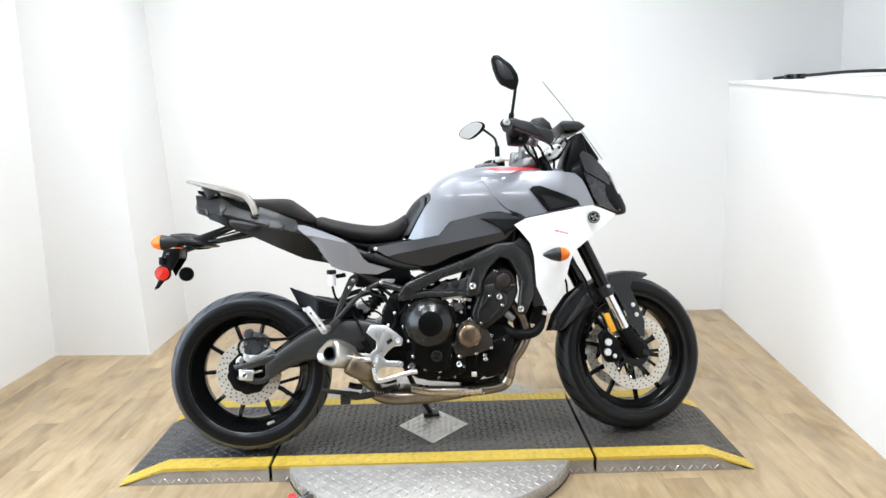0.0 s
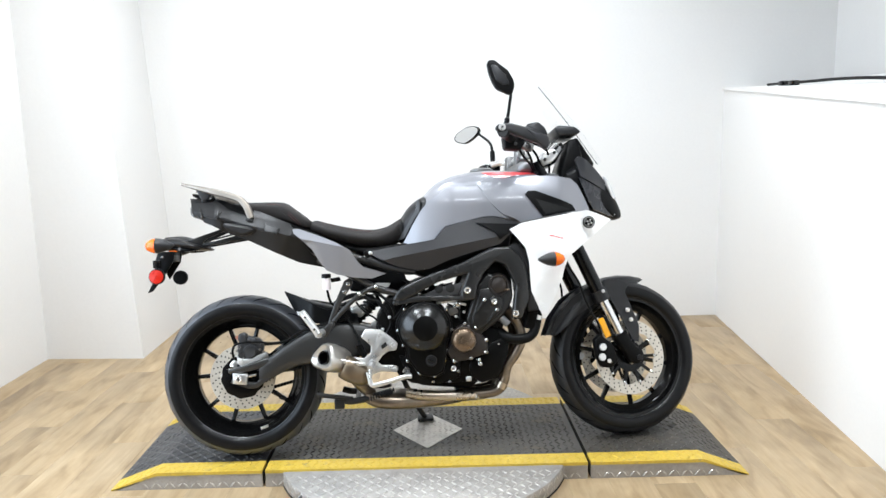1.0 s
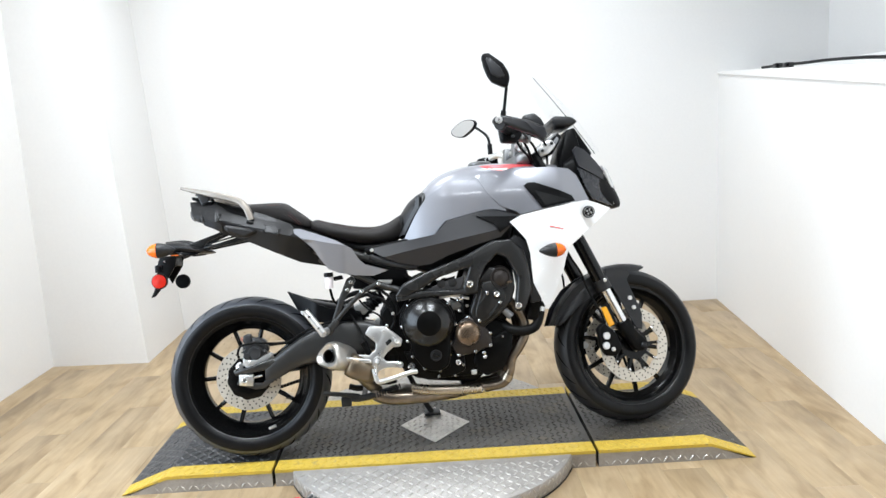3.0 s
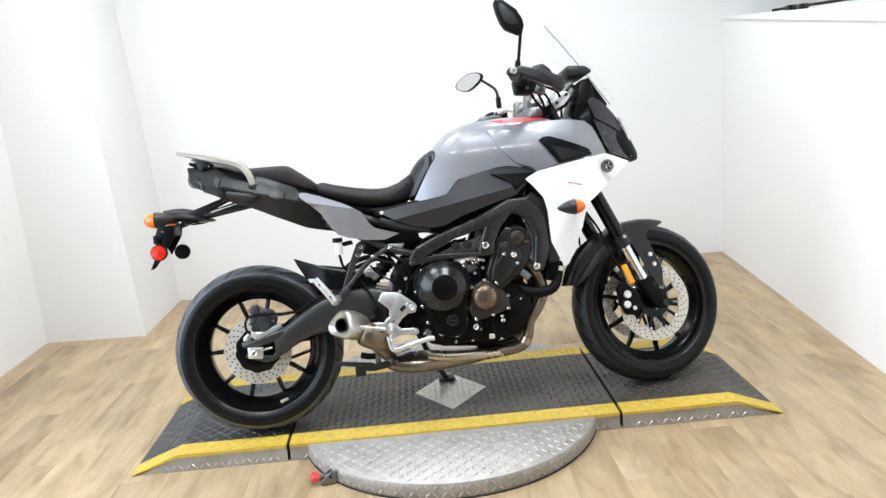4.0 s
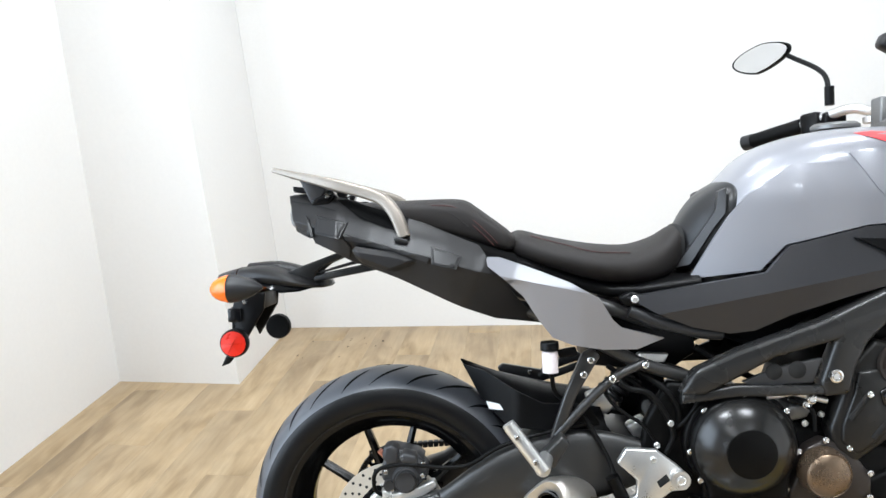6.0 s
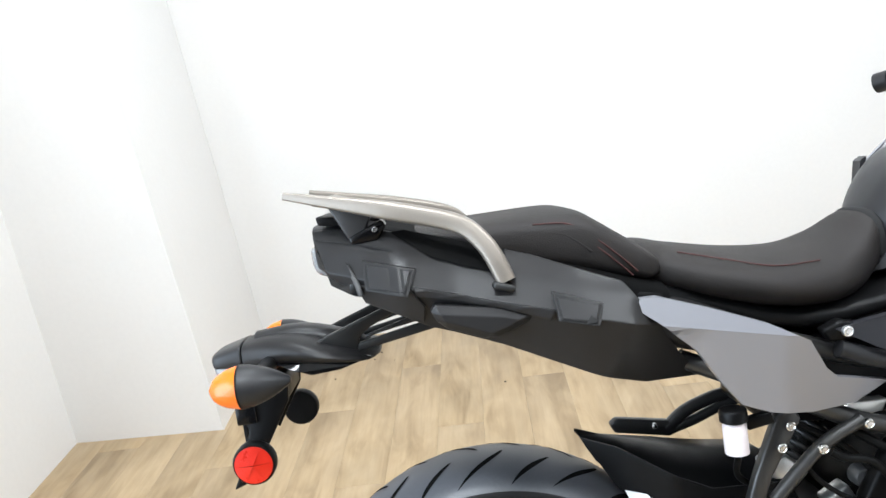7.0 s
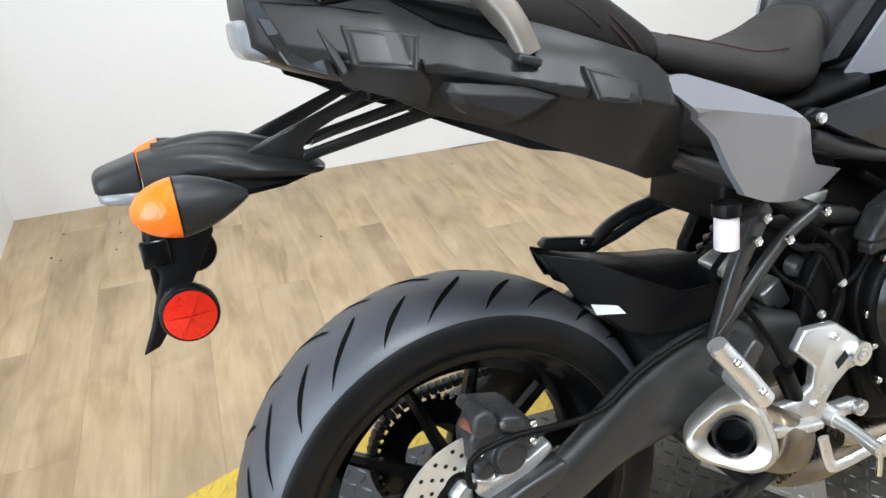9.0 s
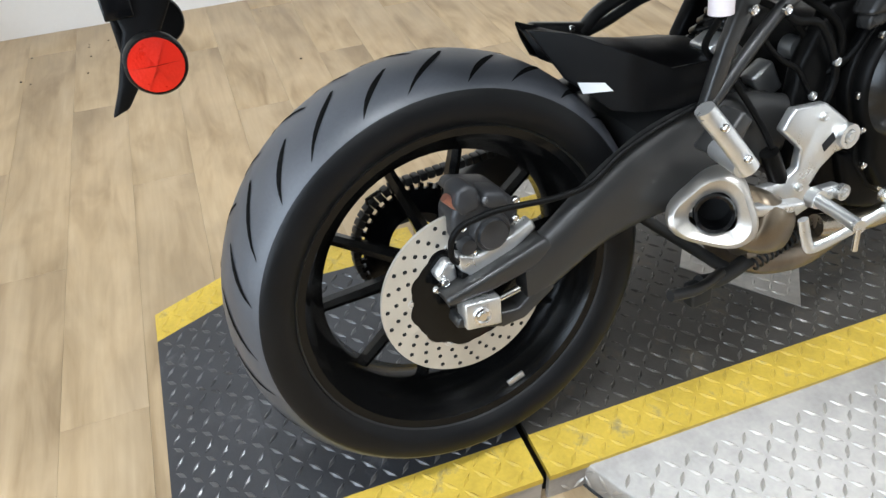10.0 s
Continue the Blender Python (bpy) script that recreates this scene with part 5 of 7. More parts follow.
for fl in (1, -1):
    b("tank_side_cover", panel([(0.886, 0.992), (0.95, 1.000), (1.04, 1.006), (1.16, 1.008), (1.25, 0.998), (1.278, 0.975), (1.325, 0.868), (1.255, 0.868), (1.125, 0.848), (1.042, 0.832), (1.028, 0.845), (0.972, 0.868), (0.924, 0.922)], TY, 0.006, 0.005, 0.012, fl), M_PAINT, "glossy grey metallic tank cover", 40)
    b("tank_lower_cover", panel([(0.604, 0.765), (0.72, 0.781), (0.762, 0.828), (0.905, 0.858), (0.945, 0.86), (0.995, 0.848), (0.952, 0.885), (0.90, 0.975), (0.78, 0.975), (0.70, 0.92), (0.672, 0.885), (0.645, 0.84)], lambda x, z: TY(x, z) + 0.003, 0.006, 0.004, 0.012, fl), M_PAINT, "", 40)
    ik = b("air_intake", panel([(1.062, 0.938), (1.075, 0.948), (1.102, 0.949), (1.245, 0.893), (1.258, 0.872), (1.126, 0.850)], lambda x, z: TY(x, z) - 0.008, 0.012, 0.004, 0.012, fl), M_PLASTIC, "black air intake surround", 30)
    part("intake_mesh", panel([(1.100, 0.918), (1.232, 0.876), (1.136, 0.860)], lambda x, z: TY(x, z) - 0.0095, 0.003, 0.001, 0.012, fl), M_HOLE, ik)
    b("side_cover", panel([(0.47, 0.742), (0.60, 0.762), (0.72, 0.779), (0.765, 0.826), (0.903, 0.855), (0.95, 0.857), (1.042, 0.830), (1.012, 0.80), (0.965, 0.755), (0.86, 0.728), (0.765, 0.70), (0.70, 0.672), (0.655, 0.668), (0.585, 0.683), (0.52, 0.712)], lambda x, z: SC(x, z), 0.012, 0.005, 0.012, fl, (0.62, 0.17)), M_SIDECOVER, "satin dark grey side cover", 15)
    b("side_cover_blade", panel([(0.878, 0.836), (0.945, 0.831), (1.03, 0.827), (1.005, 0.80), (0.96, 0.770), (0.945, 0.80)], lambda x, z: SC(x, z) - 0.008, 0.012, 0.003, 0.012, fl), M_PLASTIC, "", 21)
    wf = b("side_fairing", panel([(0.996, 0.806), (1.039, 0.828), (1.17, 0.850), (1.292, 0.870), (1.35, 0.856), (1.405, 0.838), (1.34, 0.79), (1.276, 0.748), (1.212, 0.700), (1.196, 0.66), (1.186, 0.620), (1.16, 0.555), (1.130, 0.490), (1.110, 0.490), (1.072, 0.575), (1.064, 0.687), (1.052, 0.735), (1.02, 0.778)], lambda x, z: -0.205 - 0.02 * math.sin(max(0, min(1, (x - 1.0) / 0.35)) * math.pi) + 0.75 * max(0, x - 1.24) ** 1.25 + 0.18 * max(0, 0.74 - z), 0.005, 0.006, 0.012, fl), M_WHITE, "white painted side fairing", 30)
    bd = moved(lathe([(0, -0.003), (0.020, -0.003), (0.0225, -0.001), (0.0225, 0.003), (0, 0.003)], 32), Matrix.Translation((1.292, -0.2155 * fl, 0.823)))
    part("badge", bd, M_GLOSSBLACK, wf, "round dark badge with silver marks")
    if fl > 0:
        part("badge_ring", moved(lathe([(0.0165, -0.001), (0.0195, -0.001), (0.0195, 0), (0.0165, 0)], 32, True), Matrix.Translation((1.292, -0.2182, 0.823))), M_CHROME, wf)
        for k in range(4):
            part("badge_mark", moved(box_bm((-0.003, -0.001, 0.004), (0.003, 0, 0.013), 0.0005), Matrix.Translation((1.292, -0.2182, 0.823)) @ Matrix.Rotation(0.4 + k * 1.5708, 4, "Y")), M_CHROME, wf)
        for dx, w in ((0.0, 0.022), (0.026, 0.010), (0.039, 0.010), (0.052, 0.010)):
            part("model_mark", moved(box_bm((0, -0.0006, -0.0018), (w * 0.8, 0.0006, 0.0018)), Matrix.Translation((1.140 + dx * 0.8, -0.2262, 0.778 - dx * 0.2)) @ Matrix.Rotation(0.12, 4, "Y")), M_REDMARK, wf)
def tank_y(x, z):
    """Half the tank's width at height z."""
    k = max(i for i in range(len(TKS) - 1) if TKS[i][0] <= x)
    p, q = TKS[k], TKS[k + 1]
    f = (x - p[0]) / (q[0] - p[0])
    lo, hi, w = [p[i] + (q[i] - p[i]) * f for i in (2, 3, 4)]
    zz = (z - (lo + hi) / 2) / ((hi - lo) / 2)
    return -w * max(0.0, 1 - abs(zz) ** 2.9) ** (1 / 2.9)


for fl in (1, -1):
    part("red_flash", panel([(0.912, 1.030), (0.96, 1.034), (1.03, 1.034), (1.10, 1.030), (1.148, 1.018), (1.09, 1.020), (1.04, 1.016), (0.99, 1.004), (0.955, 1.010)], lambda x, z: tank_y(x, z) - 0.005, 0.006, 0.001, 0.010, fl), M_REDMARK, tank, "red tank flash", 60)
part("fuel_cap", moved(lathe([(0, -0.008), (0.04, -0.008), (0.046, -0.003), (0.046, 0.004), (0, 0.004)], 32), Matrix.Translation((0.93, 0, 1.052)) @ Matrix.Rotation(-math.pi / 2, 4, "X")), M_ALUDARK, tank)

# nose cowl, headlights, screen, dash
nose = b("nose_cowl", loft_smooth([(1.245, 0, 0.96, 1.04, 0.100, 3), (1.30, 0, 0.90, 1.075, 0.108, 3), (1.355, 0, 0.872, 1.036, 0.100, 3), (1.415, 0, 0.850, 0.985, 0.078, 2.8), (1.455, 0, 0.842, 0.93, 0.050, 2.6), (1.480, 0, 0.848, 0.885, 0.022, 2.4)], 5, 32), M_PLASTIC, "black nose cowl", 40)


def NY(x, z):
    return -0.136 + 1.5 * max(0, x - 1.28) ** 1.55


for fl in (1, -1):
    part("cowl_upper", panel([(1.276, 1.070), (1.292, 1.086), (1.328, 1.071), (1.372, 1.026), (1.403, 0.988), (1.400, 0.952), (1.345, 0.978), (1.290, 1.004)], lambda x, z: NY(x, z) - 0.004 + 0.30 * max(0, z - (1.30 - 0.23 * x)), 0.01, 0.005, 0.012, fl), M_SIDECOVER, nose, "grey upper cowl plate", 21)
    part("cowl_side", panel([(1.284, 1.002), (1.345, 0.974), (1.402, 0.948), (1.424, 0.905), (1.444, 0.852), (1.420, 0.856), (1.345, 0.878), (1.318, 0.915)], lambda x, z: NY(x, z) + 0.002, 0.01, 0.005, 0.012, fl), M_SIDEGLOSS, nose, "", 21)
    hl = b("headlight", panel([(1.392, 1.006), (1.420, 0.992), (1.458, 0.925), (1.470, 0.868), (1.444, 0.858), (1.430, 0.93)], lambda x, z: NY(x, z) - 0.014 + 0.15 * max(0, x - 1.40), 0.012, 0.005, 0.012, fl), M_HEADLIGHT, "clear headlight lens", 30)
    part("position_light", panel([(1.405, 0.990), (1.415, 0.986), (1.446, 0.925), (1.438, 0.92)], lambda x, z: NY(x, z) - 0.017 + 0.15 * max(0, x - 1.40), 0.004, 0.001, 0.012, fl), M_ALU, hl)
scr = bmesh.new()
rows = []
for i in range(13):
    u = i / 12
    x, z = 1.172 + 0.228 * u, 1.385 - 0.318 * u + 0.008 * math.sin(math.pi * u)
    wv = 0.085 + 0.065 * math.sin(min(1, u * 1.25) * math.pi / 2) - 0.035 * max(0, u - 0.7)
    rows.append([scr.verts.new((x - 0.030 * (k / 6) ** 2 * (0.15 + 0.85 * u), wv * k / 6, z - 0.030 * (k / 6) ** 4 * (1 - u))) for k in range(-6, 7)])
for p, q in zip(rows, rows[1:]):
    for j in range(12):
        scr.faces.new((p[j], p[j + 1], q[j + 1], q[j]))
bmesh.ops.solidify(scr, geom=scr.faces[:], thickness=0.0035)
sc = b("windscreen", scr, M_SCREEN, "clear plastic windscreen", 60)
sc.visible_shadow = False
part("screen_edge", tube([(x, y, z) for x, y, z in [(1.172, 0, 1.386), (1.248, 0, 1.287), (1.324, 0, 1.181), (1.400, 0, 1.068)]], 0.0014, 6, 6), M_PLASTIC, sc)
b("screen_bracket", prism([(1.288, 1.162), (1.306, 1.170), (1.372, 1.062), (1.352, 1.040), (1.304, 1.10)], -0.06, 0.06, 0.008, 2), M_PLASTIC, "", 30)
dash = b("instrument_panel", prism([(1.150, 1.078), (1.186, 1.112), (1.231, 1.150), (1.246, 1.128), (1.205, 1.062), (1.150, 1.052)], -0.095, 0.095, 0.008, 2), M_PLASTIC, "black instrument display with a silver back edge", 30)
part("dash_bezel", prism([(1.146, 1.052), (1.152, 1.082), (1.186, 1.116), (1.224, 1.148), (1.228, 1.142), (1.190, 1.108), (1.158, 1.076), (1.154, 1.054)], -0.097, 0.097, 0.002), M_ALUDARK, dash)
part("dash_stay", prism([(1.139, 1.080), (1.152, 1.106), (1.200, 1.116), (1.214, 1.096), (1.188, 1.064), (1.152, 1.050)], -0.120, -0.098, 0.006, 2), M_ALU, dash, "pale cast bracket beside the display")
for x, z in ((1.158, 1.074), (1.196, 1.100)):
    bolt(x, -0.121, z, dash, 0.006, M_BLACKSTEEL)
part("display", moved(box_bm((-0.0145, -0.08, -0.04), (-0.0125, 0.08, 0.04), 0.001), Matrix.Translation((1.208, 0, 1.126)) @ Matrix.Rotation(0.75, 4, "Y")), M_GLOSSBLACK, dash)
part("dash_shroud", prism([(1.19, 1.09), (1.225, 1.13), (1.232, 1.118), (1.205, 1.075)], -0.100, -0.094, 0.002), M_CLEAR, dash)
b("dash_visor", prism([(1.227, 1.170), (1.210, 1.200), (1.224, 1.214), (1.293, 1.208), (1.319, 1.186), (1.285, 1.172)], -0.085, 0.085, 0.012, 2), M_MATT, "", 30)
b("inner_cowl", prism([(1.227, 1.035), (1.250, 1.10), (1.267, 1.158), (1.303, 1.160), (1.318, 1.082), (1.325, 1.00), (1.28, 0.97), (1.23, 0.99)], -0.085, 0.085, 0.010, 2), M_PLASTIC, "", 30)
tri = b("triple_clamp", loft_smooth([(1.045, 0, 1.02, 1.065, 0.09, 3), (1.075, 0, 1.015, 1.08, 0.115, 3), (1.115, 0, 1.015, 1.07, 0.105, 3)], 3), M_ALUDARK, "grey cast top yoke", 40, None, True)
for s in (-1, 1):
    part("bar_riser", prism([(1.045, 1.06), (1.09, 1.06), (1.085, 1.115), (1.05, 1.12)], s * 0.055 - 0.018, s * 0.055 + 0.018, 0.005), M_ALUDARK, tri)
    part("fork_cap", moved(lathe([(0, 0.0), (0.02, 0), (0.022, 0.012), (0, 0.016)], 20), Matrix.Translation((1.075, s * 0.1, 1.075)) @ Matrix.Rotation(math.pi / 2, 4, "X")), M_ALU, tri)

# handlebar and controls; the bar turns with the wheel
bar = b("handlebar", tube([(0.930, -0.375, 1.118), (0.985, -0.27, 1.128), (1.040, -0.15, 1.140), (1.066, -0.08, 1.118), (1.066, 0.08, 1.118), (1.040, 0.15, 1.140), (0.985, 0.27, 1.128), (0.930, 0.375, 1.118)], 0.0115, 6, 12), M_ALU, "silver tubular handlebar", 40, None, True)
bar.matrix_basis = STEER_BAR
for s in (-1, 1):
    part("grip", tube([(0.925, s * 0.385, 1.117), (0.990, s * 0.262, 1.128)], 0.0175, 1, 16), M_CABLE, bar, "black rubber grip")
    part("switch_block", moved(box_bm((-0.022, -0.024, -0.032), (0.022, 0.024, 0.022), 0.008), Matrix.Translation((1.003, s * 0.235, 1.128)) @ Matrix.Rotation(s * 0.49, 4, "Z")), M_PLASTIC, bar)
    part("bar_end_weight", tube([(0.913, s * 0.408, 1.116), (0.925, s * 0.385, 1.117)], 0.019, 1, 16), M_MATT, bar)
    part("lever", tube([(1.045, s * 0.205, 1.112), (1.050, s * 0.27, 1.098), (1.030, s * 0.33, 1.094), (1.012, s * 0.355, 1.096)], 0.006, 5, 8, 0.7), M_BLACKSTEEL, bar, "dark control lever")
    part("lever_perch", moved(box_bm((-0.03, -0.02, -0.014), (0.02, 0.02, 0.016), 0.006), Matrix.Translation((1.035, s * 0.205, 1.128))), M_PLASTIC, bar)
for s, far in ((-1, 0), (1, 1)):
    pts = [(0.930, 1.150), (0.940, 1.163), (0.981, 1.166), (1.060, 1.145), (1.115, 1.118), (1.122, 1.089), (1.105, 1.068), (1.080, 1.092), (0.980, 1.131), (0.940, 1.136)]
    if far:
        pts = [(1.170, 1.268), (1.182, 1.297), (1.232, 1.306), (1.262, 1.280), (1.276, 1.246), (1.200, 1.250)]
    y = 0.300 if far else -0.362
    hgd = b("handguard", prism(pts, y - 0.018, y + 0.018, 0.010, 3), M_MATT, "dark grey handguard", 50)
    if not far:
        part("guard_eye", moved(lathe([(0.004, -0.004), (0.011, -0.004), (0.013, 0.0), (0.0, 0.0)], 24), Matrix.Translation((0.953, y - 0.018, 1.150))), M_ALU, hgd)
        part("guard_vane", prism([(1.040, 1.142), (1.112, 1.114), (1.116, 1.090), (1.104, 1.074), (1.078, 1.098)], y - 0.021, y - 0.012, 0.003, 2), M_SIDECOVER, hgd)
part("throttle_case", prism([(0.950, 1.088), (0.946, 1.138), (0.975, 1.146), (1.020, 1.140), (1.030, 1.112), (1.008, 1.084)], -0.292, -0.248, 0.008, 2), M_PLASTIC, bar, "black throttle and switch case")
part("pump_body", moved(box_bm((-0.022, -0.016, -0.012), (0.026, 0.016, 0.014), 0.004), Matrix.Translation((1.046, -0.235, 1.110)) @ Matrix.Rotation(0.3, 4, "Y")), M_ALUDARK, bar)
for k, (x, z) in enumerate(((0.968, 1.118), (0.990, 1.104), (1.008, 1.124), (1.034, 1.096))):
    part("switch_button", moved(box_bm((-0.006, -0.006, -0.005), (0.006, 0.004, 0.005), 0.002), Matrix.Translation((x, -0.293, z))), M_CALIPER if k % 2 else M_GLOSSBLACK, bar)
part("brake_fluid_cup", moved(lathe([(0, 0), (0.026, 0), (0.028, 0.006), (0.028, 0.034), (0.022, 0.04), (0, 0.04)], 24), Matrix.Translation((1.075, -0.165, 1.148)) @ Matrix.Rotation(math.pi / 2, 4, "X")), M_MATT, bar, "dark brake fluid cup")
part("starter_switch", moved(box_bm((-0.006, -0.012, -0.006), (0.006, 0.012, 0.006), 0.002), Matrix.Translation((0.985, -0.25, 1.137))), M_REDMARK, bar, "small red switch")
for k, pts in enumerate(([(1.03, -0.20, 1.11), (1.06, -0.19, 1.06), (1.10, -0.12, 1.03), (1.15, -0.05, 1.00)], [(1.05, -0.18, 1.12), (1.10, -0.15, 1.08), (1.13, -0.11, 1.04), (1.17, -0.06, 0.98)], [(1.06, -0.16, 1.13), (1.14, -0.15, 1.10), (1.17, -0.10, 1.05), (1.18, -0.06, 0.99)], [(1.0, -0.22, 1.10), (1.03, -0.2, 1.06), (1.08, -0.14, 1.04), (1.13, -0.06, 1.0)], [(1.03, 0.20, 1.11), (1.07, 0.17, 1.06), (1.12, 0.1, 1.02)])):
    b("control_cable", tube(pts, 0.0048, 6, 8), M_CABLE, "", 40, None, True)


def mirror(base, mid, end, ctr, n, up, half_w, half_h):
    """A wing mirror: stalk, leaf-shaped shell and glass that faces n."""
    st = b("mirror", tube([base, mid, end], 0.0058, 5, 10), M_PLASTIC, "leaf-shaped mirror on a thin black stalk")
    part("stalk_foot", tube([Vector(base) - Vector((0, 0, 0.025)), Vector(base) + Vector((0, 0, 0.018))], 0.0105, 1, 12), M_PLASTIC, st)
    n = Vector(n).normalized()
    u = Vector(up).normalized()
    u = (u - n * u.dot(n)).normalized()
    s = u.cross(n).normalized()
    outline = []
    for k in range(32):
        a = 2 * math.pi * k / 32
        ca, sa = math.cos(a), math.sin(a)
        wl = half_w * (abs(ca) ** 1.5) * math.copysign(1, ca) * (1.0 + 0.16 * sa) + half_w * 0.12 * sa
        outline.append((wl, half_h * sa))
    C = Vector(ctr)
    sh = bmesh.new()
    rows = []
    for dep, k in ((0.0, 1.0), (-0.008, 1.03), (-0.02, 0.92), (-0.03, 0.62), (-0.034, 0.2)):
        rows.append([sh.verts.new(C + s * x * k + u * z * k + n * dep) for x, z in outline])
    for p, q in zip(rows, rows[1:]):
        for j in range(32):
            sh.faces.new((p[j], p[(j + 1) % 32], q[(j + 1) % 32], q[j]))
    sh.faces.new(rows[-1])
    part("shell", sh, M_PLASTIC, st, "dark mirror shell", 60)
    gl = bmesh.new()
    lo = [gl.verts.new(C + s * x * 0.93 + u * z * 0.93 + n * 0.0005) for x, z in outline]
    hi = [gl.verts.new(C + s * x * 0.93 + u * z * 0.93 - n * 0.006) for x, z in outline]
    for j in range(32):
        gl.faces.new((lo[j], lo[(j + 1) % 32], hi[(j + 1) % 32], hi[j]))
    gl.faces.new(lo)
    gl.faces.new(hi[::-1])
    part("mirror_glass", gl, M_MIRROR, st, "mirror glass")
    return st


leaf = [(0.909, 1.376), (0.916, 1.386), (0.936, 1.387), (0.982, 1.350), (1.000, 1.318), (1.004, 1.296), (0.994, 1.264), (0.978, 1.268), (0.940, 1.286), (0.926, 1.308), (0.915, 1.340)]
nm = b("mirror", tube([(0.975, -0.352, 1.172), (0.983, -0.354, 1.213), (0.992, -0.358, 1.268)], 0.0056, 5, 10), M_PLASTIC, "leaf-shaped mirror on a thin black stalk")
part("stalk_foot", tube([(0.972, -0.352, 1.156), (0.977, -0.352, 1.186)], 0.0095, 1, 12), M_PLASTIC, nm)
part("shell", prism(leaf, -0.378, -0.350, 0.010, 3), M_PLASTIC, nm, "dark mirror shell", 60)
part("shell_ridge", prism([(0.922, 1.366), (0.936, 1.370), (0.972, 1.334), (0.986, 1.300), (0.962, 1.296), (0.938, 1.312)], -0.381, -0.372, 0.003, 2), M_MATT, nm, "", 40)
part("mirror_glass", prism(scaled(leaf, 0.90, 0.90), -0.3505, -0.347, 0.001, 1), M_MIRROR, nm, "mirror glass")
mirror((1.008, 0.190, 1.145), (1.004, 0.215, 1.200), (0.972, 0.322, 1.262), (0.922, 0.372, 1.268), (-0.80, -0.60, 0.05), (-0.05, 0.05, 1), 0.078, 0.036)

# ---- front fork, fender, brakes ----
for s in (-1, 1):
    AX, AZ = 1.455, 0.300
    fx = lambda z: AX - 0.455 * (z - AZ)
    fk = b("fork_leg", tube([(fx(0.545), s * 0.100, 0.545), (fx(1.06), s * 0.100, 1.06)], 0.027, 1, 20), M_GLOSSBLACK, "black upside-down fork leg", 40, None, True)
    part("fork_collar", tube([(fx(0.52), s * 0.100, 0.52), (fx(0.56), s * 0.100, 0.56)], 0.0295, 1, 20), M_MATT, fk)
    part("fork_tube", tube([(fx(0.39), s * 0.100, 0.39), (fx(0.545), s * 0.100, 0.545)], 0.0205, 1, 20), M_CHROME, fk, "bright chromed fork tube")
    part("fork_foot", prism([(fx(0.40) - 0.028, 0.385), (fx(0.40) + 0.028, 0.405), (fx(0.36) + 0.028, 0.36), (1.500, 0.315), (1.500, 0.285), (1.478, 0.272), (1.452, 0.276), (1.425, 0.32), (1.405, 0.35)], s * 0.100 - 0.022, s * 0.100 + 0.022, 0.008, 2), M_ENGINE, fk)
    bolt(1.482, s * 0.100 - 0.022, 0.296, fk, 0.011, M_MATT, "axle_bolt")
    cp = b("front_caliper", prism([(1.300, 0.372), (1.325, 0.395), (1.375, 0.35), (1.395, 0.29), (1.365, 0.262), (1.325, 0.268), (1.305, 0.31)], s * 0.098 - 0.026, s * 0.098 + 0.008, 0.008, 2), M_ENGINE, "black front brake caliper", 40, None, True)
    for cx, cz in ((1.330, 0.343), (1.325, 0.306)):
        part("caliper_cap", moved(lathe([(0, -0.006), (0.0125, -0.006), (0.0145, -0.003), (0.0145, 0.002), (0, 0.002)], 24), Matrix.Translation((cx, s * 0.098 - 0.027, cz))), M_ALU, cp, "bright round caliper cap")
    bolt(1.352, s * 0.098 - 0.027, 0.29, cp, 0.008, M_ALU)
    bolt(1.345, s * 0.1 - 0.027, 0.555, fk, 0.007, M_ALU)
    part("side_reflector", moved(prism([(1.318, 0.450), (1.340, 0.455), (1.368, 0.384), (1.345, 0.375)], s * 0.124 - 0.004, s * 0.124 + 0.004, 0.002), Matrix.Identity(4)), M_YREFL, fk, "amber fork reflector")
    part("reflector_stay", prism([(1.33, 0.455), (1.36, 0.46), (1.385, 0.38), (1.355, 0.375)], s * 0.115 - 0.003, s * 0.115 + 0.003, 0.002), M_PLASTIC, fk)
    b("brake_line", tube([(1.35, s * 0.11, 0.30), (1.322, s * 0.122, 0.42), (1.30, s * 0.118, 0.47), (1.275, s * 0.105, 0.54), (1.262, s * 0.09, 0.60), (1.20, s * 0.06, 0.72)], 0.0045, 6, 8), M_CABLE, "", 40, None, True)
lower = b("lower_yoke", loft_smooth([(1.185, 0, 0.775, 0.83, 0.10, 3), (1.22, 0, 0.765, 0.83, 0.135, 3), (1.26, 0, 0.765, 0.82, 0.125, 3)], 3), M_ENGINE, "", 40, None, True)
fen = bmesh.new()
rows = []
FA = [2.83, 2.62, 2.40, 2.17, 1.95, 1.75, 1.57, 1.40, 1.24]
for i, a in enumerate(FA):
    u = i / (len(FA) - 1)
    R = 0.328 - 0.006 * math.sin(u * math.pi)
    wv = 0.040 + 0.036 * math.sin(min(1, 0.25 + u * 0.9) * math.pi)
    if i == len(FA) - 1:
        wv = 0.018
    drop = 0.040 + 0.012 * math.sin(u * math.pi) if 0 < i < len(FA) - 1 else 0.012
    rows.append([fen.verts.new((1.469 + (R - dr) * math.cos(a), y, 0.298 + (R - dr) * math.sin(a))) for y, dr in ((-wv, drop), (-wv * 0.96, drop * 0.5), (-wv * 0.7, 0.008), (0, 0), (wv * 0.7, 0.008), (wv * 0.96, drop * 0.5), (wv, drop))])
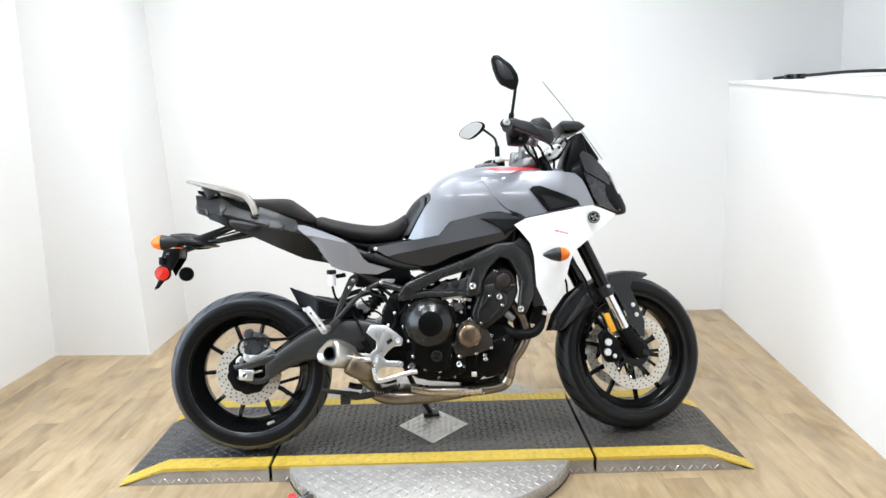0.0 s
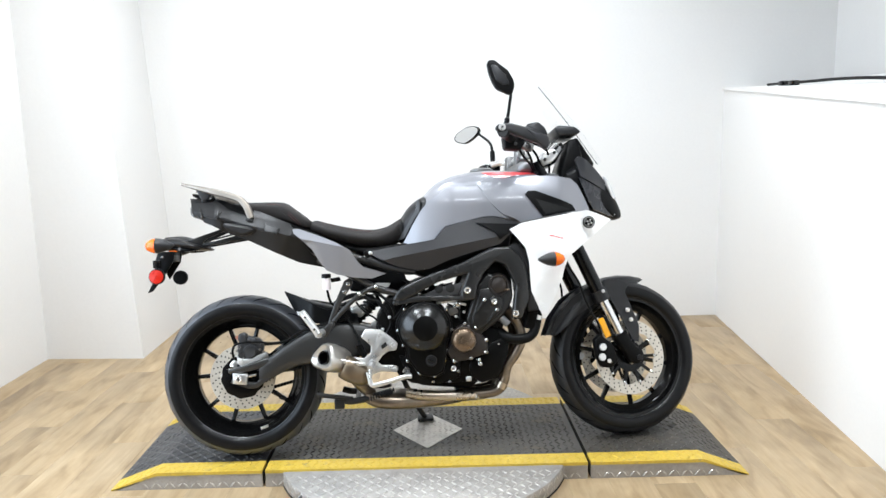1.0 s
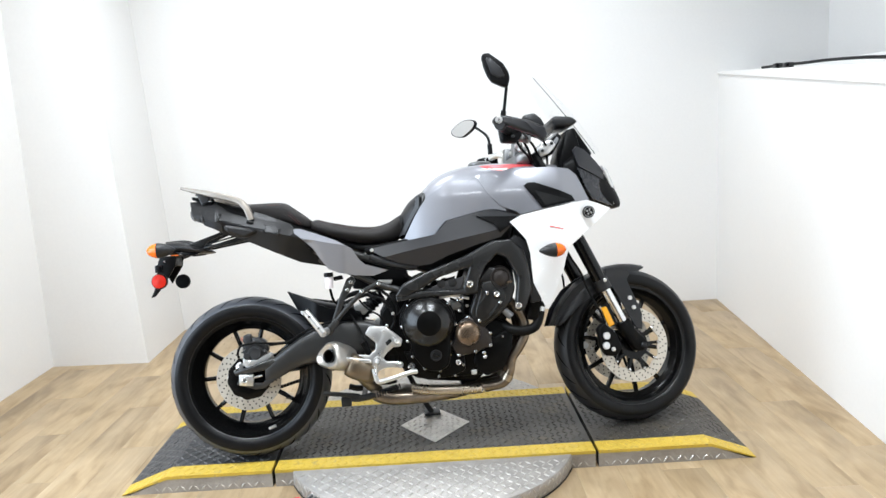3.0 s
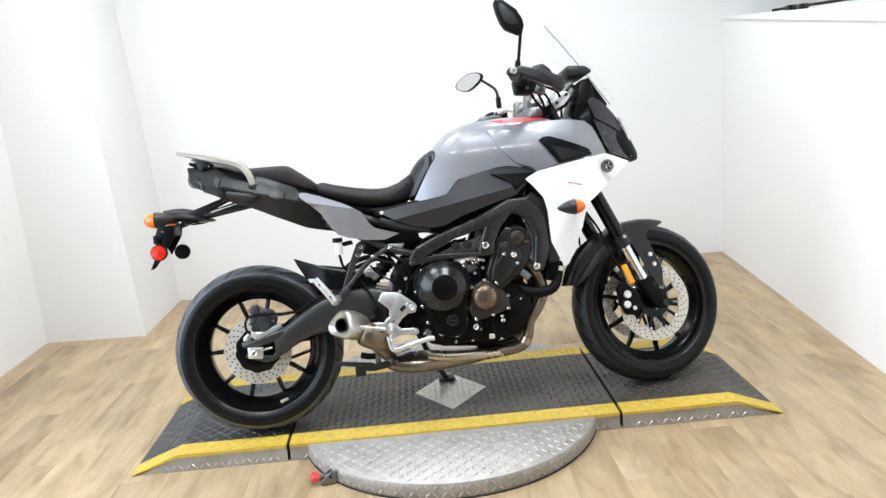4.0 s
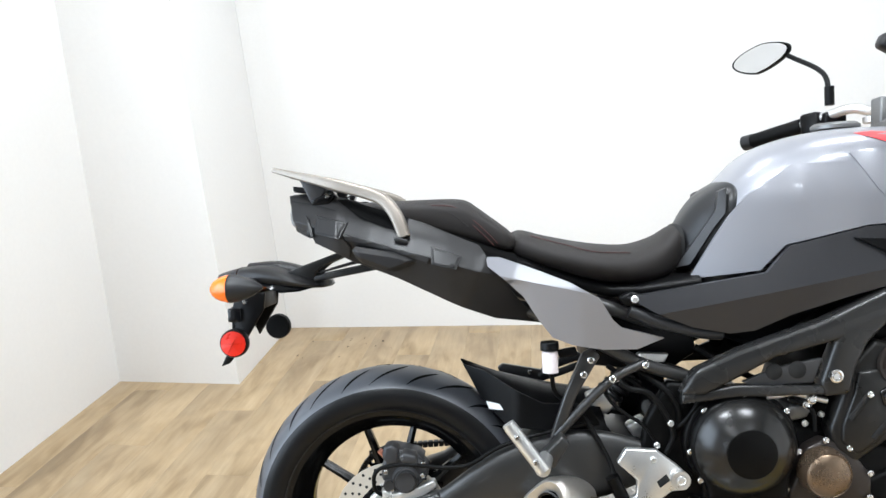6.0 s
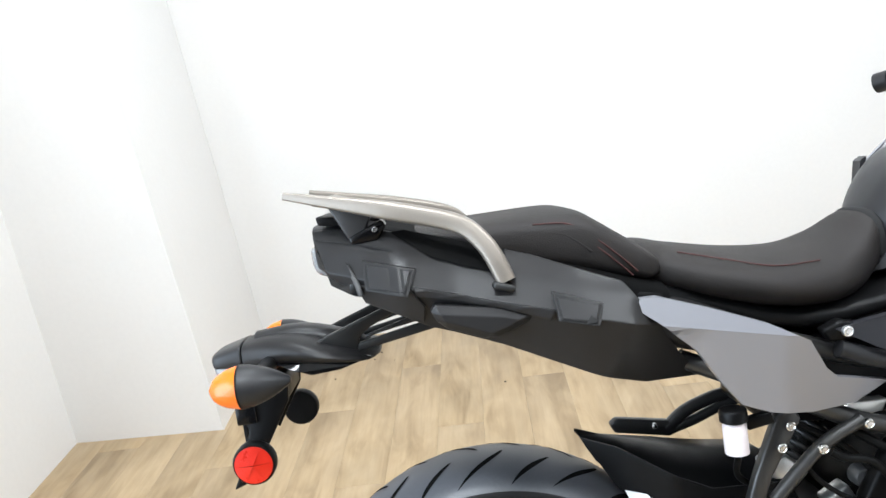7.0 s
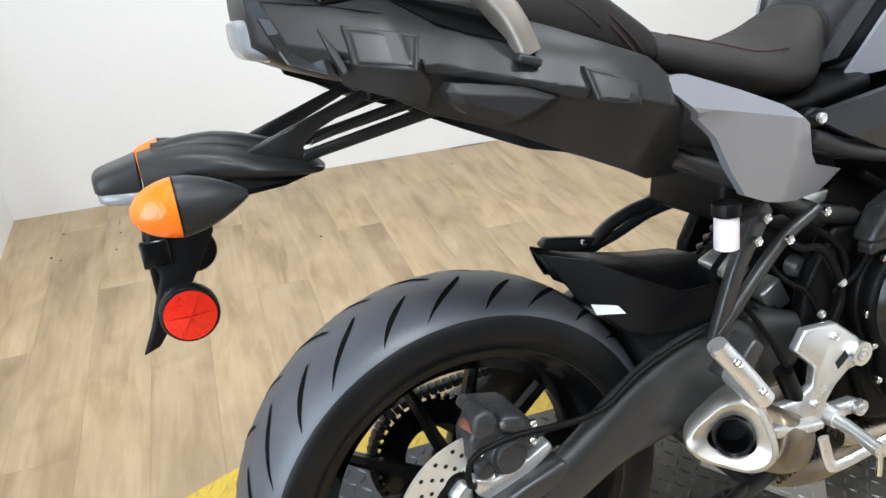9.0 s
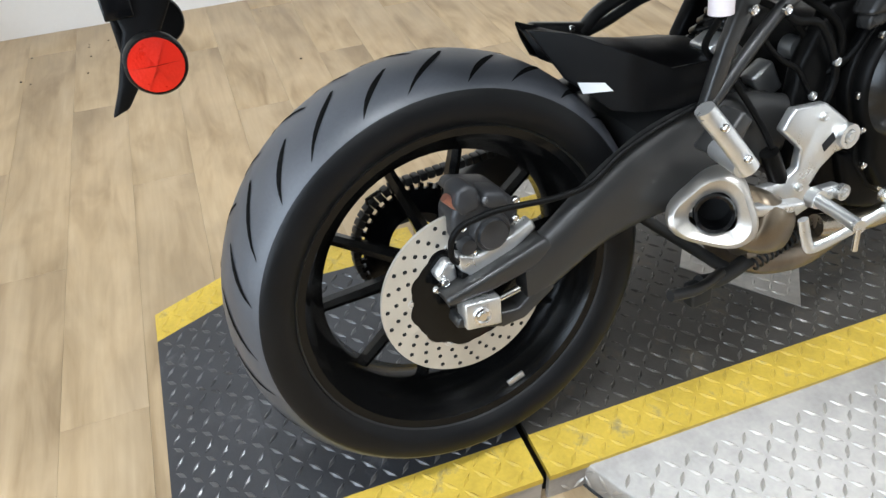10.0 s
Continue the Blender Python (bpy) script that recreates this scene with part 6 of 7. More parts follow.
for p, q in zip(rows, rows[1:]):
    for j in range(6):
        fen.faces.new((p[j], p[j + 1], q[j + 1], q[j]))
bmesh.ops.recalc_face_normals(fen, faces=fen.faces)
bmesh.ops.solidify(fen, geom=fen.faces[:], thickness=0.004)
fd = b("front_fender", fen, M_MATT, "matt black front fender", 35, None, True)
for s in (-1, 1):
    part("fender_stay", panel([(1.372, 0.600), (1.445, 0.600), (1.478, 0.582), (1.460, 0.55), (1.500, 0.415), (1.494, 0.355), (1.470, 0.362), (1.440, 0.42), (1.400, 0.515), (1.375, 0.56)], lambda x, z: -0.080 - 0.022 * max(0, min(1, (0.56 - z) / 0.12)), 0.005, 0.006, 0.012, -s), M_MATT, fd, "", 30)
    for x, z in ((1.452, 0.480), (1.464, 0.442)):
        bolt(x, s * 0.103 - 0.004, z, fd, 0.0085, M_ALU)
    part("fender_rear_side", panel([(1.15, 0.395), (1.178, 0.462), (1.240, 0.534), (1.31, 0.575), (1.37, 0.595), (1.38, 0.55), (1.33, 0.51), (1.25, 0.46), (1.19, 0.405)], lambda x, z: -0.072 + 0.12 * max(0, 1.3 - x), 0.004, 0.008, 0.012, -s), M_MATT, fd, "", 30)
indf = indicator(1.085, -0.262, 0.690, 0.098, 0.030, 1)
part("stalk", tube([(1.150, -0.255, 0.690), (1.165, -0.215, 0.693)], 0.010, 1, 8), M_PLASTIC, indf)
indf2 = indicator(1.085, 0.262, 0.690, 0.098, 0.030, 1)
part("stalk", tube([(1.150, 0.255, 0.690), (1.165, 0.215, 0.693)], 0.010, 1, 8), M_PLASTIC, indf2)

# ---- frame and engine ----
def TF(x, z):
    """The tail fairing's skin: flat, rolled in at its upper edge, folded in at its rear edge."""
    top = 0.853 - 0.24 * x
    fold = 0.318 - 0.34 * (z - 0.69)
    y = -0.227 + 0.40 * max(0, x - 0.38)
    y += 0.28 * (z - top) if z > top else 0.24 * (top - z)
    if z < 0.785:
        y += 0.3 * max(0, fold - x)
    return y


SPAR = [(0.555, 0.560), (0.585, 0.605), (0.665, 0.640), (0.817, 0.690), (0.930, 0.742), (0.998, 0.745), (1.045, 0.702), (1.061, 0.635), (1.064, 0.545), (1.032, 0.474), (0.996, 0.474), (1.002, 0.51), (1.016, 0.600), (0.980, 0.676), (0.942, 0.692), (0.895, 0.645), (0.872, 0.60), (0.862, 0.552), (0.815, 0.548), (0.808, 0.575), (0.838, 0.650), (0.728, 0.622), (0.662, 0.588), (0.600, 0.556)]
for s in (-1, 1):
    sp = b("frame_spar", prism(SPAR, s * 0.168 - 0.02, s * 0.168 + 0.02, 0.010, 3), M_FRAME, "black cast aluminium frame spar", 40)
    for x, z in ((0.833, 0.588), (1.008, 0.496)):
        bolt(x, s * 0.168 - 0.021, z, sp, 0.0125, M_CHROME)
    part("spar_lower_rail", prism([(0.560, 0.560), (0.66, 0.575), (0.82, 0.568), (0.82, 0.552), (0.66, 0.552), (0.56, 0.542)], s * 0.172 - 0.012, s * 0.172 + 0.012, 0.004), M_FRAME, sp)
    part("spar_pocket", prism([(0.672, 0.578), (0.738, 0.604), (0.818, 0.618), (0.800, 0.572), (0.70, 0.570)], s * 0.168 - 0.006, s * 0.168 + 0.006, 0.002), M_CALIPER, sp)
    # Dark discs on the plate take the place of its shaded holes.
    for x, z, r in ((0.730, 0.596, 0.0135), (0.772, 0.598, 0.0145)):
        part("pocket_hole", moved(lathe([(0, -0.001), (r, -0.001), (r + 0.002, 0.001), (0, 0.001)], 24), Matrix.Translation((x, s * 0.168 - 0.0068, z))), M_HOLE, sp)
    part("swingarm_plate", prism([(0.545, 0.575), (0.60, 0.57), (0.60, 0.48), (0.575, 0.36), (0.545, 0.30), (0.50, 0.31), (0.485, 0.40), (0.50, 0.50)], s * 0.125 - 0.014, s * 0.125 + 0.014, 0.008, 2), M_ENGINE, sp)
    b("subframe_rail", tube([(0.640, s * 0.120, 0.665), (0.52, s * 0.130, 0.690), (0.40, s * 0.130, 0.735), (0.20, s * 0.110, 0.79)], 0.013, 5, 10), M_ARM, "black tubular subframe")
    b("subframe_rail", tube([(0.590, s * 0.125, 0.580), (0.50, s * 0.135, 0.610), (0.40, s * 0.140, 0.665), (0.28, s * 0.12, 0.725)], 0.0125, 5, 10), M_ARM)
    b("side_rail_cover", tube([(0.475, s * 0.155, 0.715), (0.53, s * 0.158, 0.692), (0.60, s * 0.156, 0.672), (0.645, s * 0.150, 0.665)], 0.012, 5, 10), M_MATT)
    gp = b("tail_fairing", panel([(0.207, 0.820), (0.214, 0.831), (0.235, 0.830), (0.30, 0.805), (0.36, 0.779), (0.412, 0.748), (0.438, 0.705), (0.456, 0.688), (0.540, 0.661), (0.486, 0.644), (0.42, 0.650), (0.36, 0.664), (0.326, 0.679), (0.302, 0.712), (0.276, 0.756), (0.240, 0.792)], TF, 0.012, 0.005, 0.010, -s, (0.853, -0.24)), M_PAINT, "glossy grey metallic tail fairing", 20)
    b("seat_lock_bracket", prism([(0.455, 0.742), (0.48, 0.752), (0.51, 0.742), (0.50, 0.725), (0.465, 0.725)], s * 0.150 - 0.01, s * 0.150 + 0.01, 0.004), M_PLASTIC)
    bolt(0.484, s * 0.150 - 0.012, 0.738, bike, 0.007, M_ALU)
    # passenger peg hanger and peg
    if s > 0:
        continue
    hang = b("passenger_peg_hanger", prism([(0.318, 0.478), (0.340, 0.480), (0.372, 0.560), (0.418, 0.632), (0.405, 0.650), (0.385, 0.640), (0.350, 0.565)], s * 0.150 - 0.008, s * 0.150 + 0.008, 0.004), M_ARM, "black passenger footrest hanger")
    part("hanger_strut", tube([(0.330, s * 0.152, 0.482), (0.395, s * 0.152, 0.548), (0.445, s * 0.150, 0.590), (0.50, s * 0.148, 0.615)], 0.009, 4, 8), M_ARM, hang)
    part("hanger_base", prism([(0.290, 0.455), (0.335, 0.50), (0.35, 0.485), (0.318, 0.438)], s * 0.195 - 0.02, s * 0.195 + 0.02, 0.005), M_ARM, hang)
    pg = b("passenger_footpeg", tube([(0.296, s * 0.268, 0.455), (0.268, s * 0.263, 0.495), (0.240, s * 0.256, 0.533)], 0.0125, 4, 12, 0.8), M_ALU, "folded silver passenger footpeg")
    part("peg_knuckle", tube([(0.294, s * 0.262, 0.456), (0.305, s * 0.205, 0.458)], 0.014, 1, 12), M_ALU, pg)
    for u in (0.25, 0.8):
        bolt(0.296 - 0.056 * u, -0.279 + 0.011 * u, 0.455 + 0.078 * u, pg, 0.0045, M_CHROME)
    part("peg_tip", tube([(0.240, s * 0.256, 0.533), (0.237, s * 0.2555, 0.538)], 0.0115, 1, 12), M_ALU, pg)
    for x, z in ((0.399, 0.627), (0.438, 0.590), (0.500, 0.614), (0.385, 0.60)):
        bolt(x, s * 0.158 - 0.003, z, hang, 0.0065, M_CHROME)
    # rider's peg plate
    pl = b("footpeg_bracket", prism([(0.438, 0.435), (0.456, 0.462), (0.512, 0.457), (0.552, 0.425), (0.572, 0.404), (0.566, 0.380), (0.538, 0.378), (0.515, 0.362), (0.498, 0.340), (0.512, 0.328), (0.555, 0.326), (0.572, 0.316), (0.560, 0.302), (0.510, 0.306), (0.478, 0.296), (0.468, 0.262), (0.452, 0.262), (0.452, 0.305), (0.440, 0.335), (0.400, 0.352), (0.405, 0.362), (0.445, 0.358), (0.472, 0.372), (0.475, 0.400)], s * 0.170 - 0.008, s * 0.170 + 0.008, 0.004), M_ALU, "bare cast aluminium footrest bracket")
    # Dark sheet on the bracket paints the slot's shade.
    part("bracket_slot", prism([(0.510, 0.398), (0.528, 0.412), (0.535, 0.400), (0.516, 0.386)], s * 0.170 - 0.0088, s * 0.170 - 0.0078, 0.0003), M_HOLE, pl)
    for x, z, r in ((0.553, 0.401, 0.0175), (0.558, 0.314, 0.012)):
        part("boss", moved(lathe([(0, -0.004), (r * 0.6, -0.004), (r * 0.62, -0.008), (r, -0.008), (r, 0.0), (0, 0.0)], 24), Matrix.Translation((x, s * 0.170 - 0.008, z))), M_ALU, pl)
    for x, z in ((0.505, 0.440), (0.475, 0.345), (0.462, 0.30)):
        bolt(x, s * 0.170 - 0.008, z, pl, 0.006, M_ALU)
    bolt(0.553, s * 0.170 - 0.012, 0.401, pl, 0.010, M_ALU)
    bolt(0.558, s * 0.170 - 0.012, 0.314, pl, 0.007, M_ALU)
    fp = b("footpeg", tube([(0.478, s * 0.200, 0.338), (0.474, s * 0.250, 0.334), (0.470, s * 0.285, 0.330)], 0.0115, 3, 12, 0.8), M_ALU, "silver rider's footpeg")
    part("peg_mount", moved(lathe([(0, -0.014), (0.013, -0.014), (0.015, 0.0), (0, 0.0)], 16), Matrix.Translation((0.478, s * 0.2, 0.338))), M_ALU, fp)
    part("peg_feeler", tube([(0.470, s * 0.283, 0.328), (0.469, s * 0.284, 0.296)], 0.004, 1, 8), M_CHROME, fp)
ped = b("brake_pedal", tube([(0.462, -0.205, 0.310), (0.470, -0.21, 0.272), (0.482, -0.212, 0.262), (0.53, -0.218, 0.272), (0.595, -0.225, 0.290)], 0.0085, 5, 10, 0.7), M_ALU, "bare aluminium rear brake pedal")
part("pedal_pad", moved(box_bm((-0.014, -0.035, -0.006), (0.014, 0.006, 0.008), 0.004), Matrix.Translation((0.603, -0.225, 0.292))), M_ALU, ped)
part("pedal_joint", moved(lathe([(0, -0.012), (0.010, -0.012), (0.012, -0.008), (0.012, 0), (0, 0)], 16), Matrix.Translation((0.600, -0.215, 0.312))), M_CHROME, ped)
part("master_cylinder", tube([(0.43, -0.165, 0.405), (0.455, -0.165, 0.35)], 0.013, 1, 12), M_ENGINE, ped)

eng = b("engine", prism([(0.52, 0.42), (0.545, 0.50), (0.62, 0.525), (0.74, 0.515), (0.80, 0.485), (0.88, 0.47), (0.96, 0.44), (0.985, 0.40), (0.965, 0.34), (0.93, 0.275), (0.86, 0.245), (0.62, 0.25), (0.56, 0.30)], -0.140, 0.140, 0.014, 3), M_ENGINE, "black three-cylinder engine")
part("cylinder_block", prism([(0.79, 0.46), (0.855, 0.655), (0.985, 0.625), (1.005, 0.56), (0.965, 0.42), (0.88, 0.43)], -0.128, 0.128, 0.012, 2), M_ENGINE, eng)
part("cylinder_head", prism([(0.845, 0.60), (0.875, 0.70), (0.965, 0.71), (1.005, 0.64), (1.0, 0.57)], -0.13, 0.13, 0.014, 2), M_ENGINE, eng)
CASE = [(0.912, 0.648), (0.962, 0.636), (1.000, 0.608), (1.006, 0.562), (0.989, 0.515), (0.956, 0.477), (0.914, 0.447), (0.873, 0.419), (0.838, 0.446), (0.828, 0.482), (0.855, 0.552), (0.868, 0.600)]
part("chain_case", prism(CASE, -0.172, -0.125, 0.010, 3), M_CASE, eng, "dark grey camshaft chain cover")
part("case_panel", prism([(0.880, 0.590), (0.930, 0.596), (0.968, 0.545), (0.958, 0.508), (0.912, 0.462), (0.874, 0.438), (0.848, 0.462), (0.850, 0.492), (0.872, 0.550)], -0.178, -0.165, 0.005, 2), M_CASE, eng)
# Black bars laid on the cover paint the shade of its two slots.
for p, q in (((0.895, 0.546), (0.862, 0.503)), ((0.940, 0.509), (0.903, 0.467))):
    part("slot_shade", tube([(p[0], -0.1775, p[1]), (q[0], -0.1775, q[1])], 0.0062, 1, 10, 0.5), M_HOLE, eng)
    bolt(p[0] + 0.002, -0.180, p[1] + 0.004, eng, 0.006, M_CHROME)
part("case_boss", prism([(0.915, 0.555), (0.934, 0.566), (0.950, 0.546), (0.946, 0.526), (0.922, 0.526)], -0.183, -0.17, 0.004, 2), M_COVER, eng)
bolt(0.931, -0.184, 0.544, eng, 0.0105, M_CHROME)
part("cam_end_cover", moved(lathe([(0, -0.03), (0.026, -0.03), (0.030, -0.026), (0.036, -0.024), (0.044, -0.006), (0.046, 0.0), (0, 0.0)], 36), Matrix.Translation((0.952, -0.150, 0.603))), M_CAMCOVER, eng, "brownish grey cam end cover")
part("cam_end_ring", moved(lathe([(0.032, -0.032), (0.037, -0.032), (0.039, -0.026), (0.032, -0.026)], 36, True), Matrix.Translation((0.952, -0.150, 0.603))), M_CAMCOVER, eng)
part("cam_clip", box_bm((0.972, -0.186, 0.582), (0.992, -0.176, 0.588), 0.001), M_BRONZE, eng)
# clutch cover with its ring of screws
LOBE = [(0.672 + 0.098 * math.cos(a), 0.457 + 0.098 * math.sin(a)) for a in [-0.55 + (math.pi + 1.35) * k / 26 for k in range(27)]] + [(0.606, 0.345), (0.640, 0.295), (0.665, 0.280), (0.706, 0.277), (0.738, 0.294), (0.748, 0.345), (0.752, 0.385)]
part("clutch_flange", prism([(0.678 + (x - 0.678) * 1.07, 0.42 + (z - 0.42) * 1.06) for x, z in LOBE], -0.160, -0.130, 0.005), M_ENGINE, eng)
part("clutch_body", prism(LOBE, -0.182, -0.150, 0.012, 3), M_ENGINE, eng, "satin black clutch cover body", 50)
part("clutch_cover", moved(lathe([(0, -0.038), (0.0455, -0.038), (0.0475, -0.0362), (0.060, -0.030), (0.075, -0.020), (0.086, -0.008), (0.091, 0.0), (0, 0.0)], 60), Matrix.Translation((0.672, -0.180, 0.457))), M_COVER, eng, "satin black round clutch cover", 30)
part("clutch_centre", moved(lathe([(0, -0.0010), (0.0435, -0.0010), (0.0445, -0.0004), (0.0445, 0.001), (0, 0.001)], 48), Matrix.Translation((0.672, -0.2185, 0.457))), M_ENGINE, eng, "dull black clutch cover centre")
for x, z in ((0.673, 0.562), (0.603, 0.526), (0.575, 0.450), (0.592, 0.396), (0.606, 0.338), (0.648, 0.292), (0.703, 0.280), (0.742, 0.335), (0.747, 0.385), (0.752, 0.521), (0.772, 0.445)):
    bolt(x, -0.168, z, eng, 0.0058, M_CHROME)
part("lower_case", prism([(0.575, 0.36), (0.61, 0.262), (0.66, 0.245), (0.745, 0.25), (0.80, 0.27), (0.80, 0.34), (0.70, 0.335), (0.63, 0.345)], -0.156, -0.12, 0.008, 2), M_ENGINE, eng)
part("filler_plug", moved(lathe([(0, -0.002), (0.014, -0.002), (0.015, -0.006), (0.019, -0.006), (0.021, -0.002), (0.021, 0.0), (0, 0.0)], 28), Matrix.Translation((0.692, -0.1825, 0.337))), M_HOLE, eng)
part("filler_grip", moved(box_bm((-0.013, -0.008, -0.003), (0.013, 0.0, 0.003), 0.0015), Matrix.Translation((0.692, -0.1835, 0.337)) @ Matrix.Rotation(0.4, 4, "Y")), M_COVER, eng)
for x, z in ((0.698, 0.258), (0.758, 0.256), (0.776, 0.310), (0.791, 0.292), (0.590, 0.300), (0.752, 0.372)):
    bolt(x, -0.160, z, eng, 0.0055, M_CHROME)
# bronze pick-up cover
part("generator_flange", prism([(0.788, 0.450), (0.820, 0.466), (0.863, 0.452), (0.882, 0.425), (0.904, 0.394), (0.903, 0.355), (0.846, 0.336), (0.775, 0.322), (0.752, 0.360), (0.765, 0.391)], -0.170, -0.135, 0.006, 2), M_CAMCOVER, eng)
part("generator_cover", moved(lathe([(0, -0.036), (0.020, -0.0355), (0.033, -0.033), (0.0385, -0.028), (0.0405, -0.029), (0.0445, -0.020), (0.047, 0.0), (0, 0.0)], 44), Matrix.Translation((0.815, -0.168, 0.407))), M_BRONZE, eng, "bronze painted side cover", 60)
for x, z in ((0.820, 0.466), (0.862, 0.450), (0.898, 0.402), (0.896, 0.357), (0.839, 0.339), (0.870, 0.331), (0.776, 0.330)):
    bolt(x, -0.172, z, eng, 0.0058, M_CHROME)
for x, z, r in ((0.80, 0.54, 0.009), (0.79, 0.53, 0.007), (0.945, 0.385, 0.005), (0.774, 0.302, 0.010), (0.874, 0.315, 0.007)):
    bolt(x, -0.162, z, eng, r, M_CHROME)
part("oil_pan", prism([(0.64, 0.27), (0.66, 0.235), (0.84, 0.215), (0.89, 0.25), (0.90, 0.33), (0.64, 0.33)], -0.09, 0.09, 0.012, 2), M_ENGINE, eng)
part("oil_filter_guard", prism([(0.905, 0.380), (0.960, 0.405), (0.988, 0.400), (0.982, 0.342), (0.962, 0.292), (0.940, 0.258), (0.878, 0.242), (0.850, 0.262), (0.832, 0.296), (0.840, 0.322)], -0.150, -0.06, 0.008, 2), M_ENGINE, eng, "matt black oil filter guard")
part("guard_fin", box_bm((0.822, -0.145, 0.250), (0.842, -0.125, 0.268), 0.003), M_ALU, eng)
part("starter_block", prism([(0.755, 0.490), (0.80, 0.500), (0.815, 0.532), (0.765, 0.528)], -0.15, -0.02, 0.008), M_ALUDARK, eng)
for x0, z0, x1, z1 in ((0.72, 0.545, 0.80, 0.555), (0.74, 0.560, 0.83, 0.535)):
    part("hose_clip", tube([(x0, -0.158, z0), (x1, -0.158, z1)], 0.006, 1, 8), M_ALU, eng)
b("coolant_hose", tube([(0.955, -0.12, 0.43), (0.985, -0.145, 0.405), (1.035, -0.150, 0.398), (1.075, -0.145, 0.412), (1.095, -0.135, 0.45), (1.105, -0.125, 0.50)], 0.0185, 6, 14), M_CABLE, "black rubber coolant hose")
b("hose_clamp", tube([(1.098, -0.130, 0.466), (1.102, -0.128, 0.482)], 0.0205, 1, 16), M_ALU)
b("hose_fitting", tube([(0.94, -0.15, 0.50), (0.985, -0.16, 0.455)], 0.014, 1, 12), M_ALUDARK)
b("radiator", prism([(1.045, 0.44), (1.085, 0.43), (1.150, 0.68), (1.115, 0.70)], -0.155, 0.155, 0.006), M_ENGINE, "black radiator")
b("inner_panel", prism([(1.02, 0.76), (1.07, 0.72), (1.085, 0.60), (1.10, 0.505), (1.06, 0.50), (1.045, 0.60), (1.035, 0.68), (0.99, 0.74)], -0.178, -0.155, 0.006), M_MATT, "dark inner fairing panel")
b("air_box", prism([(0.64, 0.66), (0.72, 0.78), (0.90, 0.84), (1.02, 0.80), (1.0, 0.72), (0.84, 0.70), (0.72, 0.63)], -0.135, 0.135, 0.014, 2), M_PLASTIC, "black air box under the tank")
b("steering_head", prism([(1.02, 0.74), (1.10, 1.0), (1.17, 0.98), (1.16, 0.80), (1.10, 0.70)], -0.05, 0.05, 0.012, 2), M_FRAME)

# ---- exhaust ----
for k, y in enumerate((-0.118, -0.030, 0.060)):
    hd = b("exhaust_header", tube([(0.985, y, 0.515), (1.030, y, 0.455), (1.040, y, 0.395), (1.018, y, 0.345), (0.982, y * 0.98, 0.295), (0.968, y * 0.95, 0.240), (0.940, y * 0.9, 0.204), (0.87, y * 0.75, 0.193), (0.80, y * 0.55, 0.190)], 0.0185, 6, 14), M_HEADER, "browned steel exhaust header")
    part("header_collar", tube([(0.965, y * 0.95, 0.236), (0.954, y * 0.93, 0.216)], 0.0215, 1, 16), M_EXHAUST, hd)
col = b("exhaust_collector", loft_smooth([(0.83, 0, 0.160, 0.198, 0.055, 3), (0.76, -0.005, 0.152, 0.200, 0.080, 3), (0.66, -0.015, 0.148, 0.205, 0.100, 3), (0.56, -0.03, 0.150, 0.215, 0.110, 3), (0.49, -0.05, 0.160, 0.222, 0.085, 3), (0.45, -0.075, 0.18, 0.235, 0.050, 3)], 4, 32), M_HEADER, "heat-tinted steel exhaust collector box")
part("link_pipe", tube([(0.600, -0.110, 0.214), (0.66, -0.118, 0.204), (0.74, -0.115, 0.196), (0.82, -0.10, 0.190), (0.90, -0.07, 0.190)], 0.019, 6, 16), M_EXHAUST, col, "bright steel link pipe")
part("clamp", tube([(0.792, 0.0, 0.186), (0.806, 0.0, 0.186)], 0.034, 1, 20), M_ALUDARK, col)
bolt(0.745, -0.120, 0.20, col, 0.010, M_CHROME)
bolt(0.865, -0.1, 0.185, col, 0.008, M_CHROME)
part("silencer_link", tube([(0.47, -0.085, 0.215), (0.44, -0.12, 0.245), (0.41, -0.155, 0.285), (0.38, -0.17, 0.32)], 0.021, 5, 14), M_HEADER, col)
MU = Matrix.Translation((0.33, -0.185, 0.355)) @ Matrix.Rotation(radians(8), 4, "Z") @ Matrix.Rotation(radians(27), 4, "Y")
sil = b("silencer", moved(loft_smooth([(0.045, 0, -0.030, 0.032, 0.030, 2.2), (0.05, 0, -0.042, 0.042, 0.042, 2.3), (0.08, 0, -0.046, 0.042, 0.048, 2.6), (0.13, 0.01, -0.042, 0.034, 0.044, 2.8), (0.16, 0.02, -0.03, 0.02, 0.03, 2.8)], 4, 32), MU), M_SILENCER, "short brushed steel silencer", 50)
tipm = Matrix.Translation((0.311, -0.200, 0.366)) @ Matrix.Rotation(radians(-40), 4, "Z") @ Matrix.Rotation(radians(-14), 4, "X")
tri_pts = []
for k in range(40):
    a = 2 * math.pi * k / 40
    r = 0.047 * (1 + 0.12 * math.cos(3 * (a - 1.35)))
    tri_pts.append((r * 1.12 * math.cos(a), r * math.sin(a)))
tip = bmesh.new()
rows = []
for k, y in ((0.86, 0.10), (0.97, 0.070), (1.0, 0.055), (1.05, 0.03), (1.04, 0.0), (0.98, -0.012), (0.86, -0.015), (0.54, -0.006)):
    rows.append([tip.verts.new((x * k, y, z * k)) for x, z in tri_pts])
for p, q in zip(rows, rows[1:]):
    for j in range(40):
        tip.faces.new((p[j], p[(j + 1) % 40], q[(j + 1) % 40], q[j]))
part("end_cap", moved(tip, tipm), M_CAP, sil, "bare three-sided silencer end cap", 50)
